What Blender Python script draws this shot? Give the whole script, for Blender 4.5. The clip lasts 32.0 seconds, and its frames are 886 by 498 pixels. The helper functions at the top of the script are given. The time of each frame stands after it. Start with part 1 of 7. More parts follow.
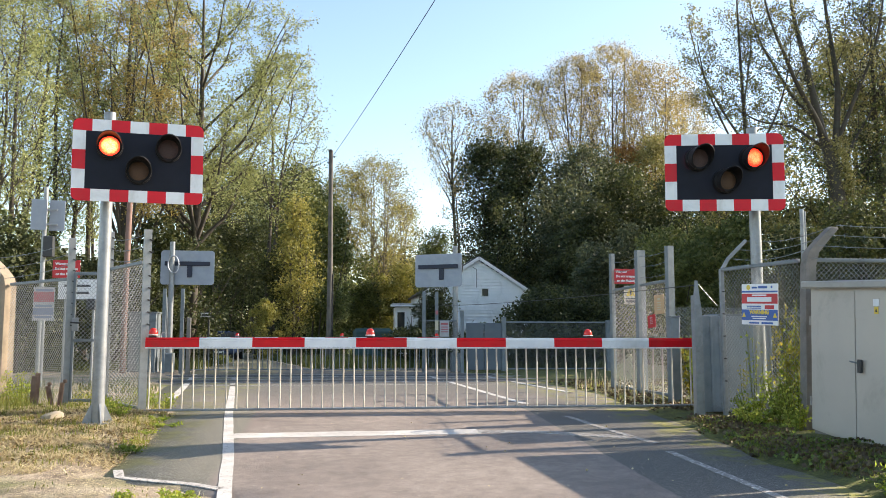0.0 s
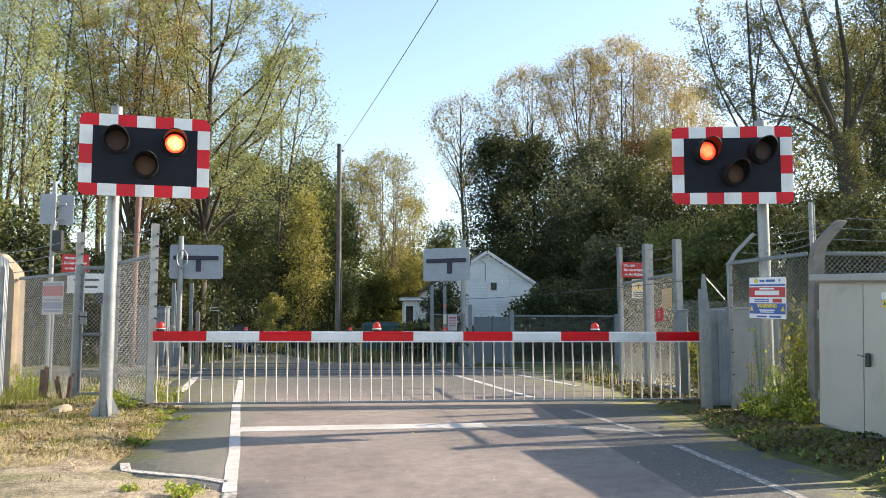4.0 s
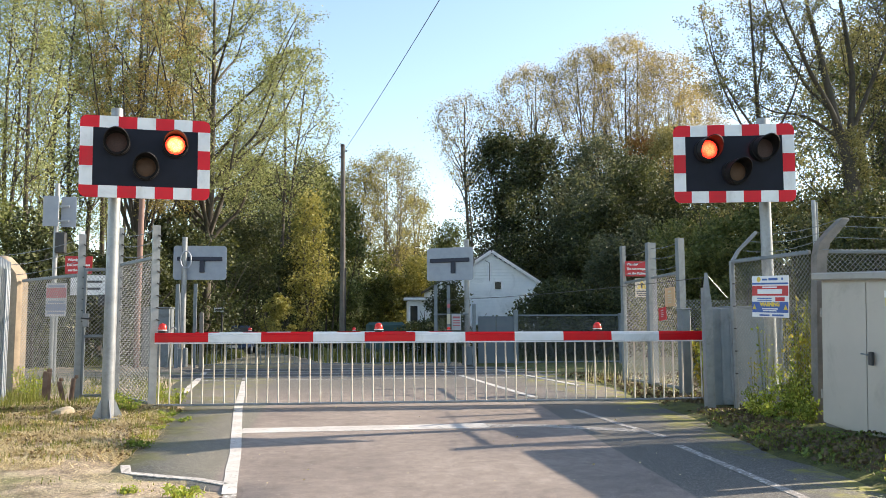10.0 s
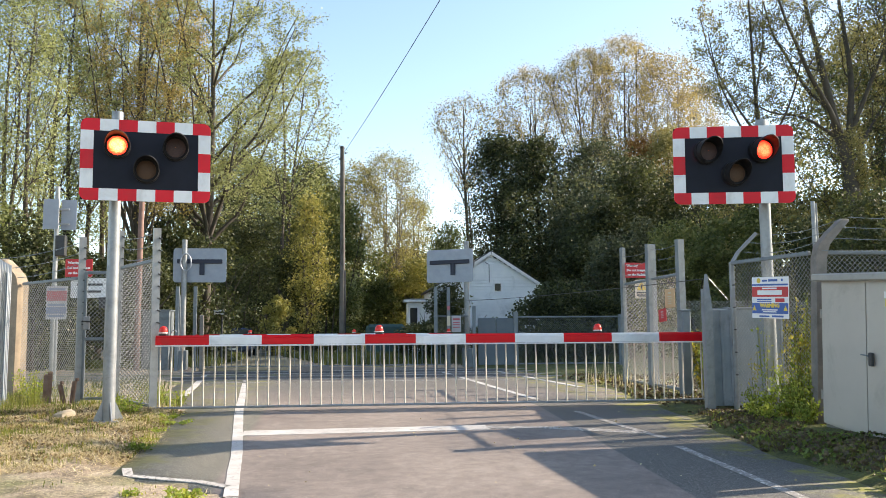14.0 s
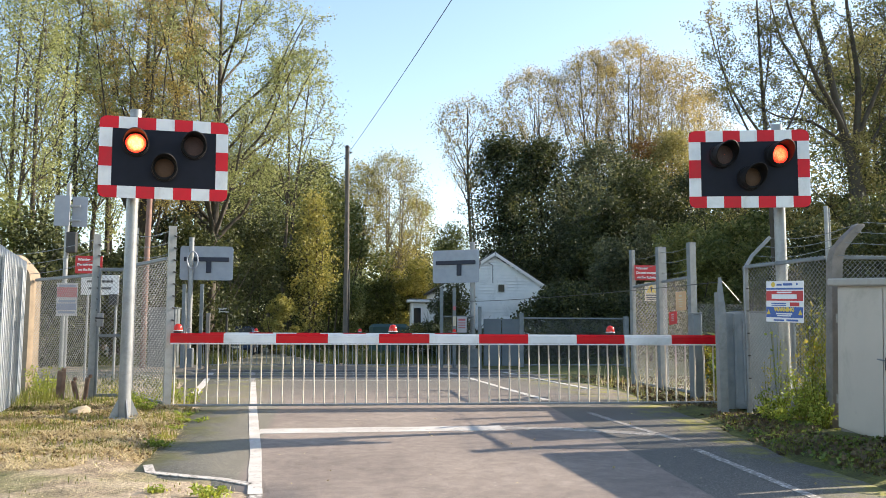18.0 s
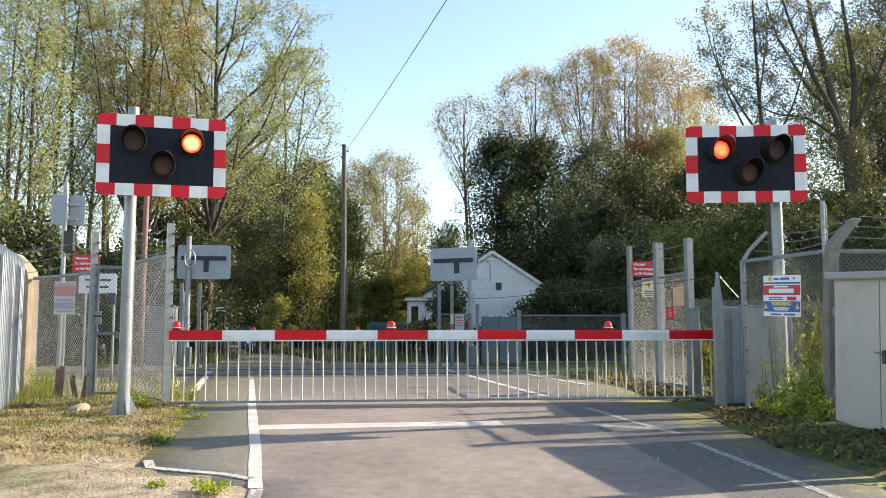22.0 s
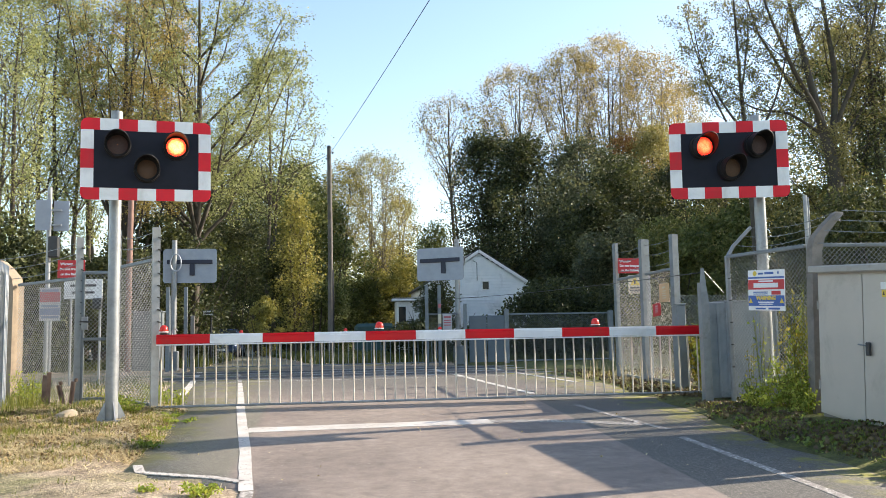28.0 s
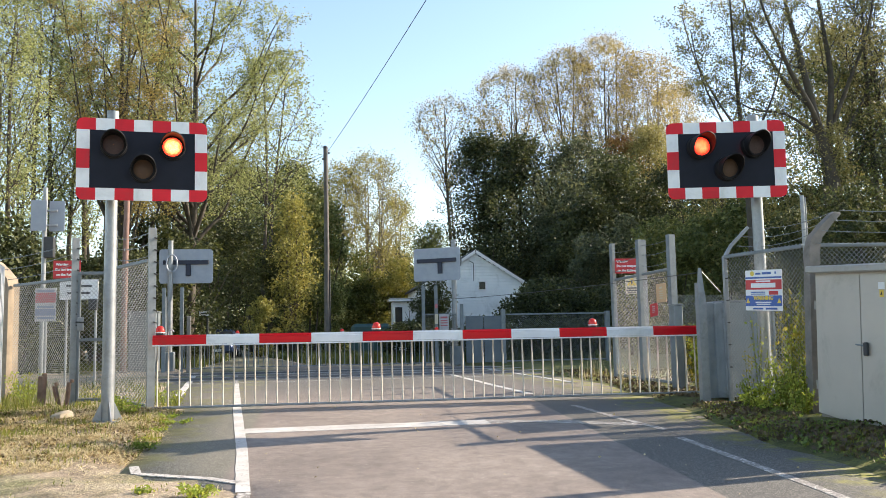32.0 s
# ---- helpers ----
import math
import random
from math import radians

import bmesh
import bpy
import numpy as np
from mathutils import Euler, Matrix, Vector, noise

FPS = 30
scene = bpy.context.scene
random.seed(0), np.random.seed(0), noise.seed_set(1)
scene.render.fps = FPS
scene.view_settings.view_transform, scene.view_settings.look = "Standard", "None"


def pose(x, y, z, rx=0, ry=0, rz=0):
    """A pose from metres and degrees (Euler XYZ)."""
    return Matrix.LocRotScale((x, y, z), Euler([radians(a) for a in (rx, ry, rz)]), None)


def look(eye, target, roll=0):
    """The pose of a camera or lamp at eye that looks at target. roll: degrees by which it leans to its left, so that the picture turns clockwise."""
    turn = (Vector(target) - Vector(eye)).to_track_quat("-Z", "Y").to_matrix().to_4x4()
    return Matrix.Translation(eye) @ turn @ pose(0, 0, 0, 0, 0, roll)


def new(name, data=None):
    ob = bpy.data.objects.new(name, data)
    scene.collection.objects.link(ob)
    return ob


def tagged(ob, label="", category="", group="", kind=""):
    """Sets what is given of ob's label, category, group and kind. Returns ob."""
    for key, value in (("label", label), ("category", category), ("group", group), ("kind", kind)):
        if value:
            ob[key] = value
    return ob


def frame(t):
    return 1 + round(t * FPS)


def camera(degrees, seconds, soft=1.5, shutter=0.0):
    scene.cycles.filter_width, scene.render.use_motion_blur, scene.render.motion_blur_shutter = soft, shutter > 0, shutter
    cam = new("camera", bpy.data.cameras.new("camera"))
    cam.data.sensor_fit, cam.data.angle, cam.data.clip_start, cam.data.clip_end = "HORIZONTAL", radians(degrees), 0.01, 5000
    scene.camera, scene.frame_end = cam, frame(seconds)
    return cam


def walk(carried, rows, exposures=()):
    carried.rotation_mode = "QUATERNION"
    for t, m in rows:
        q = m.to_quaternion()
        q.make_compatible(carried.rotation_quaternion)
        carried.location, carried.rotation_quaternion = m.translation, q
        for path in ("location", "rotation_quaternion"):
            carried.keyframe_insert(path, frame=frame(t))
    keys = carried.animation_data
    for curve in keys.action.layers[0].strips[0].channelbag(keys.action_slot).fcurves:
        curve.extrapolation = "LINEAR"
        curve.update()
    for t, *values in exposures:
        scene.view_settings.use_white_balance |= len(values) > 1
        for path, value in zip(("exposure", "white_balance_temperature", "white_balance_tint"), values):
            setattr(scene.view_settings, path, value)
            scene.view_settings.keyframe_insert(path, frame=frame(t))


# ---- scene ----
cam = camera(54.7, 32.0, soft=0.6)
PATH = [
    (0, (-0.083, -0.027, 0.992), (1.221, 9.831, 2.05), 0.05),
    (0.5, (-0.067, -0.016, 0.987), (1.236, 9.843, 2.034), 0.01),
    (1, (-0.053, -0.008, 0.982), (1.254, 9.852, 2.013), 0.01),
    (1.5, (-0.044, 0.001, 0.986), (1.262, 9.864, 1.996), -0.02),
    (2, (-0.038, 0.014, 0.997), (1.266, 9.878, 1.993), 0.01),
    (2.5, (-0.034, 0.01, 0.992), (1.245, 9.878, 1.982), -0.04),
    (3, (-0.041, -0.009, 0.992), (1.223, 9.861, 1.983), -0.08),
    (3.5, (-0.047, -0.018, 0.989), (1.189, 9.856, 1.976), 0.00),
    (5.5, (-0.033, -0.022, 0.99), (1.091, 9.865, 1.983), -0.04),
    (6, (-0.042, -0.024, 0.996), (1.1, 9.861, 1.984), 0.02),
    (6.5, (-0.042, -0.021, 0.999), (1.099, 9.865, 1.98), 0.06),
    (7, (-0.031, -0.003, 0.996), (1.119, 9.882, 1.983), 0.08),
    (7.5, (-0.022, 0.01, 0.998), (1.128, 9.895, 1.976), 0.11),
    (8, (-0.015, 0.013, 0.994), (1.132, 9.898, 1.972), 0.15),
    (8.5, (-0.007, 0.005, 0.995), (1.139, 9.891, 1.974), 0.09),
    (9, (0.001, -0.0, 1.0), (1.144, 9.886, 1.979), 0.00),
    (9.5, (0.006, -0.005, 0.996), (1.148, 9.881, 1.976), -0.09),
    (10, (0.008, -0.004, 1.0), (1.148, 9.882, 1.982), -0.24),
    (10.5, (0.004, -0.007, 1.0), (1.142, 9.88, 1.982), -0.22),
    (11, (0.003, -0.005, 1.004), (1.137, 9.881, 1.992), -0.28),
    (11.5, (0.004, -0.005, 1.008), (1.138, 9.881, 1.997), -0.34),
    (12, (-0.006, -0.017, 1.002), (1.131, 9.868, 1.997), -0.34),
    (12.5, (-0.005, -0.016, 0.995), (1.131, 9.868, 1.997), -0.41),
    (13, (-0.006, -0.018, 1.004), (1.131, 9.866, 2.005), -0.39),
    (13.5, (-0.005, -0.017, 1.003), (1.132, 9.867, 2.011), -0.46),
    (14, (-0.004, -0.019, 1.003), (1.142, 9.865, 2.005), -0.40),
    (14.5, (0.006, -0.019, 1.003), (1.144, 9.866, 2.004), -0.41),
    (16.5, (-0.037, -0.047, 1.016), (1.102, 9.836, 2.025), -0.48),
    (17, (-0.085, -0.046, 1.013), (1.05, 9.838, 2.021), -0.19),
    (17.5, (-0.152, -0.035, 1.009), (0.989, 9.848, 2.016), 0.00),
    (18, (-0.211, -0.03, 1.005), (0.936, 9.853, 2.01), 0.20),
    (18.5, (-0.256, -0.031, 0.996), (0.898, 9.851, 2.006), 0.31),
    (19, (-0.263, -0.028, 1.0), (0.897, 9.853, 2.003), 0.30),
    (19.5, (-0.261, -0.024, 0.996), (0.905, 9.857, 2.002), 0.28),
    (20, (-0.259, -0.018, 0.99), (0.898, 9.864, 1.994), 0.29),
    (20.5, (-0.252, -0.02, 0.993), (0.905, 9.862, 1.998), 0.25),
    (21, (-0.245, -0.026, 0.978), (0.922, 9.855, 1.985), 0.20),
    (21.5, (-0.236, -0.04, 0.975), (0.936, 9.84, 1.979), 0.13),
    (22, (-0.228, -0.047, 0.962), (0.955, 9.832, 1.957), -0.07),
    (22.5, (-0.239, -0.053, 0.955), (0.944, 9.827, 1.951), -0.26),
    (23, (-0.233, -0.055, 0.949), (0.964, 9.823, 1.944), -0.47),
    (23.5, (-0.225, -0.056, 0.951), (0.974, 9.821, 1.951), -0.54),
    (24, (-0.223, -0.053, 0.953), (0.994, 9.822, 1.955), -0.62),
    (24.5, (-0.227, -0.057, 0.953), (1.024, 9.814, 1.951), -0.62),
    (25, (-0.234, -0.056, 0.954), (1.032, 9.813, 1.948), -0.63),
    (25.5, (-0.228, -0.065, 0.965), (1.058, 9.802, 1.956), -0.77),
    (27.5, (-0.231, -0.069, 0.963), (1.099, 9.793, 1.949), -1.01),
    (28, (-0.233, -0.072, 0.958), (1.106, 9.788, 1.951), -1.05),
    (28.5, (-0.229, -0.073, 0.957), (1.121, 9.785, 1.954), -1.10),
    (29, (-0.237, -0.081, 0.963), (1.134, 9.774, 1.961), -1.14),
    (29.5, (-0.235, -0.07, 0.962), (1.145, 9.785, 1.957), -1.24),
    (30, (-0.236, -0.066, 0.964), (1.144, 9.788, 1.96), -1.28),
    (30.5, (-0.23, -0.063, 0.967), (1.139, 9.793, 1.962), -1.33),
    (31, (-0.235, -0.056, 0.963), (1.141, 9.798, 1.963), -1.40),
    (31.5, (-0.232, -0.051, 0.957), (1.148, 9.803, 1.951), -1.20),
    (32, (-0.242, -0.048, 0.959), (1.14, 9.806, 1.955), -1.10),
]
walk(cam, [(t, look(eye, target, roll)) for t, eye, target, roll in PATH])

# ---- light: low autumn sun from the side, clear sky ----
SUN_EL, SUN_AZ = radians(27.2), radians(80.0)  # azimuth from +y towards +x
world = bpy.data.worlds.new("sky")
scene.world = world
world.use_nodes = True
wn = world.node_tree.nodes
sky = wn.new("ShaderNodeTexSky")
sky.sky_type, sky.sun_disc = "NISHITA", False
sky.sun_elevation, sky.sun_rotation = SUN_EL, SUN_AZ
sky.air_density, sky.dust_density, sky.ozone_density = 1.0, 0.6, 1.0
wn["Background"].inputs["Strength"].default_value = 0.15
tint = wn.new("ShaderNodeMix")
tint.data_type, tint.blend_type = "RGBA", "MULTIPLY"
tint.inputs[0].default_value, tint.inputs[7].default_value = 1.0, (1.03, 1.0, 0.95, 1.0)
world.node_tree.links.new(sky.outputs["Color"], tint.inputs[6])
world.node_tree.links.new(tint.outputs[2], wn["Background"].inputs["Color"])
sun_dir = Vector((math.sin(SUN_AZ) * math.cos(SUN_EL), math.cos(SUN_AZ) * math.cos(SUN_EL), math.sin(SUN_EL)))
sun = new("sun", bpy.data.lights.new("sun", "SUN"))
sun.data.energy, sun.data.angle, sun.data.color = 5.0, radians(0.55), (1.0, 0.86, 0.69)
sun.matrix_world = look(sun_dir * 60, (0, 0, 0))
scene.view_settings.exposure = 1.15


# ---- mesh tools ----
class Geo:
    """Collects corners and faces of one mesh."""

    def __init__(self):
        self.v, self.f = [], []

    def add(self, verts, faces):
        n = len(self.v)
        self.v += [tuple(p) for p in verts]
        self.f += [tuple(i + n for i in q) for q in faces]
        return self

    def box(self, c, s, bev=0.0, m=None):
        """A box of size s about c with chamfered edges."""
        h = [a / 2 for a in s]
        b = min(bev, min(h) * 0.45)
        if b <= 0:
            vs = [Vector((x * h[0], y * h[1], z * h[2])) for x in (-1, 1) for y in (-1, 1) for z in (-1, 1)]
            fs = [(0, 1, 3, 2), (4, 6, 7, 5), (0, 4, 5, 1), (2, 3, 7, 6), (0, 2, 6, 4), (1, 5, 7, 3)]
        else:
            vs, ix = [], {}
            for x in (-1, 1):
                for y in (-1, 1):
                    for z in (-1, 1):
                        for a in range(3):
                            p = [x * (h[0] - b), y * (h[1] - b), z * (h[2] - b)]
                            p[a] = (x, y, z)[a] * h[a]
                            ix[(x, y, z), a] = len(vs)
                            vs.append(Vector(p))
            fs = []
            for a in range(3):
                u, w = (a + 1) % 3, (a + 2) % 3
                for sgn in (-1, 1):
                    q = []
                    for su, sw in ((-1, -1), (1, -1), (1, 1), (-1, 1)):
                        k = [0, 0, 0]
                        k[a], k[u], k[w] = sgn, su, sw
                        q.append(ix[tuple(k), a])
                    fs.append(tuple(q))
                for su in (-1, 1):
                    for sw in (-1, 1):
                        k0, k1 = [0, 0, 0], [0, 0, 0]
                        k0[a], k0[u], k0[w] = -1, su, sw
                        k1[a], k1[u], k1[w] = 1, su, sw
                        fs.append((ix[tuple(k0), u], ix[tuple(k1), u], ix[tuple(k1), w], ix[tuple(k0), w]))
            for x in (-1, 1):
                for y in (-1, 1):
                    for z in (-1, 1):
                        fs.append(tuple(ix[(x, y, z), a] for a in range(3)))
            good = []
            for q in fs:
                nrm = (vs[q[1]] - vs[q[0]]).cross(vs[q[2]] - vs[q[0]])
                mid = sum((vs[i] for i in q), Vector()) / len(q)
                good.append(q if nrm.dot(mid) > 0 else q[::-1])
            fs = good
        if m is not None:
            vs = [m @ p for p in vs]
        return self.add([p + Vector(c) for p in vs], fs)

    def tube(self, path, radii, n=10, cap=True):
        """A round bar along a path."""
        path = [Vector(p) for p in path]
        rings = []
        side = None
        for i, p in enumerate(path):
            d = (path[min(i + 1, len(path) - 1)] - path[max(i - 1, 0)]).normalized()
            if side is None:
                side = d.orthogonal().normalized()
            side = (side - d * side.dot(d)).normalized()
            up = d.cross(side)
            r = radii[i] if isinstance(radii, (list, tuple)) else radii
            rings.append([p + (side * math.cos(a) + up * math.sin(a)) * r for a in (2 * math.pi * k / n for k in range(n))])
        fs = []
        for i in range(len(rings) - 1):
            for k in range(n):
                a, b = i * n + k, i * n + (k + 1) % n
                fs.append((a, b, b + n, a + n))
        if cap:
            fs.append(tuple(range(n))[::-1])
            fs.append(tuple(range((len(rings) - 1) * n, len(rings) * n)))
        return self.add([p for r in rings for p in r], fs)

    def prism(self, outline, y0, y1, m=None):
        """An outline in x, z carried from y0 to y1."""
        n = len(outline)
        vs = [Vector((x, y0, z)) for x, z in outline] + [Vector((x, y1, z)) for x, z in outline]
        fs = [tuple(range(n)), tuple(range(n, 2 * n))[::-1]]
        fs += [(k, k + n, (k + 1) % n + n, (k + 1) % n) for k in range(n)]
        if m is not None:
            vs = [m @ p for p in vs]
        return self.add(vs, fs)

    def lathe(self, profile, n=24, m=None):
        """A profile of (radius, height) turned round z."""
        vs, fs = [], []
        for r, z in profile:
            vs += [Vector((r * math.cos(2 * math.pi * k / n), r * math.sin(2 * math.pi * k / n), z)) for k in range(n)]
        for i in range(len(profile) - 1):
            for k in range(n):
                a, b = i * n + k, i * n + (k + 1) % n
                fs.append((a, b, b + n, a + n))
        if m is not None:
            vs = [m @ p for p in vs]
        return self.add(vs, fs)

    def mesh(self, name, material, smooth=35):
        me = bpy.data.meshes.new(name)
        me.from_pydata(self.v, [], self.f)
        me.materials.append(material)
        if smooth:
            me.shade_smooth()
            me.set_sharp_from_angle(angle=radians(smooth))
        me.update()
        return me


def part(name, geo, material, parent, label="", smooth=35):
    me = geo if isinstance(geo, bpy.types.Mesh) else geo.mesh(name, material, smooth)
    ob = new(name, me)
    ob.parent = parent
    if label:
        tagged(ob, label)
    return ob


def thing(name, loc, label, category, group="", kind="", rz=0.0):
    ob = new(name)
    ob.empty_display_size = 0.1
    ob.location = loc
    ob.rotation_euler[2] = radians(rz)
    return tagged(ob, label, category, group, kind)


def solid(name, geo, material, label, category, loc=(0, 0, 0), group="", kind="", rz=0.0, smooth=35):
    ob = new(name, geo.mesh(name, material, smooth))
    ob.location = loc
    ob.rotation_euler[2] = radians(rz)
    return tagged(ob, label, category, group, kind)


# ---- materials ----
def nodes_of(name):
    m = bpy.data.materials.new(name)
    m.use_nodes = True
    nt = m.node_tree
    return m, nt, nt.nodes, nt.links, nt.nodes["Principled BSDF"]


def noise_node(nt, vec, scale, detail=4.0, rough=0.6, dist=0.0):
    n = nt.nodes.new("ShaderNodeTexNoise")
    n.inputs["Scale"].default_value, n.inputs["Detail"].default_value = scale, detail
    n.inputs["Roughness"].default_value, n.inputs["Distortion"].default_value = rough, dist
    nt.links.new(vec, n.inputs["Vector"])
    return n.outputs["Fac"]


def ramp_node(nt, fac, stops):
    r = nt.nodes.new("ShaderNodeValToRGB")
    els = r.color_ramp.elements
    while len(els) < len(stops):
        els.new(0.5)
    for e, (p, c) in zip(els, stops):
        e.position, e.color = p, (*c, 1.0) if len(c) == 3 else c
    nt.links.new(fac, r.inputs["Fac"])
    return r.outputs["Color"]


def mix_node(nt, fac, a, b, mode="MIX"):
    n = nt.nodes.new("ShaderNodeMix")
    n.data_type, n.blend_type = "RGBA", mode
    for sock, val in ((n.inputs[0], fac), (n.inputs[6], a), (n.inputs[7], b)):
        if isinstance(val, (int, float)):
            sock.default_value = val
        elif isinstance(val, tuple):
            sock.default_value = (*val, 1.0)
        else:
            nt.links.new(val, sock)
    return n.outputs[2]


def coords(nt, world_space=False):
    if world_space:
        return nt.nodes.new("ShaderNodeNewGeometry").outputs["Position"]
    return nt.nodes.new("ShaderNodeTexCoord").outputs["Object"]


def surf(name, base, worn, scale=6.0, rough=0.6, metal=0.0, bump=0.15, spread=(0.35, 0.65), fine=60.0, dirt=None, dirt_scale=1.5, per_piece=0.0, spec=0.5):
    """A painted, metal, wood or stone surface: two tones at a broad scale, fine grain in relief, soft stains."""
    m, nt, nd, ln, bs = nodes_of(name)
    vec = coords(nt)
    broad = noise_node(nt, vec, scale, 5)
    col = ramp_node(nt, broad, [(spread[0], base), (spread[1], worn)])
    if dirt:
        st = noise_node(nt, vec, dirt_scale, 7, 0.7, 0.6)
        fac = ramp_node(nt, st, [(0.52, (0, 0, 0)), (0.72, (1, 1, 1))])
        col = mix_node(nt, fac, col, dirt)
    if per_piece:
        inf = nd.new("ShaderNodeObjectInfo")
        tone = ramp_node(nt, inf.outputs["Random"], [(0.0, (1 - per_piece,) * 3), (1.0, (1, 1, 1))])
        col = mix_node(nt, 1.0, col, tone, "MULTIPLY")
    ln.new(col, bs.inputs["Base Color"])
    grain = noise_node(nt, vec, fine, 6)
    rr = nd.new("ShaderNodeMapRange")
    rr.inputs[3].default_value, rr.inputs[4].default_value = max(0.05, rough - 0.12), min(1, rough + 0.12)
    ln.new(broad, rr.inputs[0])
    ln.new(rr.outputs[0], bs.inputs["Roughness"])
    bs.inputs["Metallic"].default_value = metal
    bs.inputs["Specular IOR Level"].default_value = spec
    bp = nd.new("ShaderNodeBump")
    bp.inputs["Strength"].default_value, bp.inputs["Distance"].default_value = bump, 0.01
    ln.new(grain, bp.inputs["Height"])
    ln.new(bp.outputs[0], bs.inputs["Normal"])
    return m


def leaf_mat(name, stops, trans=0.45, rough=0.6):
    """Leaves whose colour varies from leaf to leaf; light shines through them."""
    m, nt, nd, ln, bs = nodes_of(name)
    geo = nd.new("ShaderNodeNewGeometry")
    spread = nd.new("ShaderNodeMapRange")
    spread.inputs[1].default_value, spread.inputs[2].default_value = 0.34, 0.66
    ln.new(noise_node(nt, geo.outputs["Position"], 0.8, 3), spread.inputs[0])
    patch = spread.outputs[0]
    add = nd.new("ShaderNodeMath")
    add.operation = "MULTIPLY_ADD"
    add.inputs[1].default_value, add.inputs[2].default_value = 0.5, 0.04
    ln.new(geo.outputs["Random Per Island"], add.inputs[0])
    sm = nd.new("ShaderNodeMath")
    ln.new(add.outputs[0], sm.inputs[0])
    half = nd.new("ShaderNodeMath")
    half.operation = "MULTIPLY"
    half.inputs[1].default_value = 0.44
    ln.new(patch, half.inputs[0])
    ln.new(half.outputs[0], sm.inputs[1])
    col = ramp_node(nt, sm.outputs[0], stops)
    ln.new(col, bs.inputs["Base Color"])
    bs.inputs["Roughness"].default_value = rough
    bs.inputs["Specular IOR Level"].default_value = 0.35
    tr = nd.new("ShaderNodeBsdfTranslucent")
    bright = mix_node(nt, 1.0, col, (1.5, 1.4, 0.98), "MULTIPLY")
    ln.new(bright, tr.inputs["Color"])
    mx = nd.new("ShaderNodeMixShader")
    mx.inputs[0].default_value = trans
    ln.new(bs.outputs[0], mx.inputs[1])
    ln.new(tr.outputs[0], mx.inputs[2])
    ln.new(mx.outputs[0], nd["Material Output"].inputs["Surface"])
    return m


GALV = surf("galvanised_steel", (0.24, 0.255, 0.27), (0.31, 0.325, 0.335), 9, 0.45, 0.4, 0.08, dirt=(0.18, 0.185, 0.185), dirt_scale=4)
GALV_DULL = surf("weathered_galvanised_steel", (0.15, 0.175, 0.195), (0.21, 0.235, 0.25), 5, 0.6, 0.3, 0.12, dirt=(0.1, 0.11, 0.11), dirt_scale=2.2)
RED = surf("red_reflective_sheet", (0.66, 0.01, 0.024), (0.58, 0.01, 0.022), 3, 0.4, 0, 0.03, dirt=(0.46, 0.025, 0.032), spec=0.3)
WHITE = surf("white_reflective_sheet", (0.78, 0.79, 0.8), (0.7, 0.72, 0.74), 3, 0.35, 0, 0.03, dirt=(0.56, 0.56, 0.55))
BOOM_RED = surf("red_boom_paint", (0.68, 0.006, 0.012), (0.6, 0.007, 0.013), 4, 0.4, 0, 0.03, dirt=(0.46, 0.025, 0.025), spec=0.25)
BOOM_WHITE = surf("white_boom_paint", (0.8, 0.81, 0.82), (0.7, 0.71, 0.72), 4, 0.3, 0, 0.03, dirt=(0.55, 0.55, 0.54))
ALU = surf("dull_aluminium", (0.5, 0.5, 0.5), (0.6, 0.6, 0.59), 8, 0.45, 0.6, 0.05)
BLACK = surf("matt_black_paint", (0.006, 0.0075, 0.015), (0.01, 0.012, 0.022), 4, 0.6, 0, 0.05, spec=0.25)
HOOD = surf("black_hood_plastic", (0.008, 0.008, 0.0095), (0.014, 0.0135, 0.015), 6, 0.6, 0, 0.04, spec=0.22)
BAR = surf("stained_steel_bar", (0.6, 0.56, 0.49), (0.46, 0.4, 0.32), 7, 0.55, 0.1, 0.1, dirt=(0.25, 0.15, 0.09), dirt_scale=5)
CONC = surf("weathered_concrete", (0.23, 0.205, 0.18), (0.17, 0.155, 0.135), 7, 0.9, 0, 0.5, fine=90, dirt=(0.11, 0.1, 0.085), dirt_scale=3)
CAB = surf("beige_grp_cabinet", (0.47, 0.43, 0.375), (0.43, 0.395, 0.345), 1.5, 0.38, 0, 0.04, dirt=(0.31, 0.28, 0.235), dirt_scale=0.9)
CAB_TOP = surf("pale_grp_top", (0.36, 0.345, 0.32), (0.31, 0.3, 0.275), 3, 0.45, 0, 0.05, dirt=(0.23, 0.21, 0.18), dirt_scale=3)
DARK_IRON = surf("dark_painted_iron", (0.03, 0.032, 0.035), (0.05, 0.052, 0.055), 5, 0.5, 0.2, 0.1)
BARK = surf("grey_brown_bark", (0.05, 0.04, 0.03), (0.09, 0.076, 0.06), 3, 0.95, 0, 0.8, fine=25, dirt=(0.07, 0.075, 0.045), dirt_scale=1.2)
BARK_PALE = surf("pale_poplar_bark", (0.13, 0.115, 0.09), (0.21, 0.185, 0.15), 2, 0.95, 0, 0.7, fine=22, dirt=(0.14, 0.13, 0.1), dirt_scale=1.4)
POLE_WOOD = surf("weathered_pole_wood", (0.11, 0.1, 0.09), (0.17, 0.155, 0.14), 2.5, 0.9, 0, 0.5, fine=40)
RUSTY = surf("rusty_painted_pole", (0.24, 0.15, 0.125), (0.2, 0.115, 0.09), 5, 0.7, 0.1, 0.15)
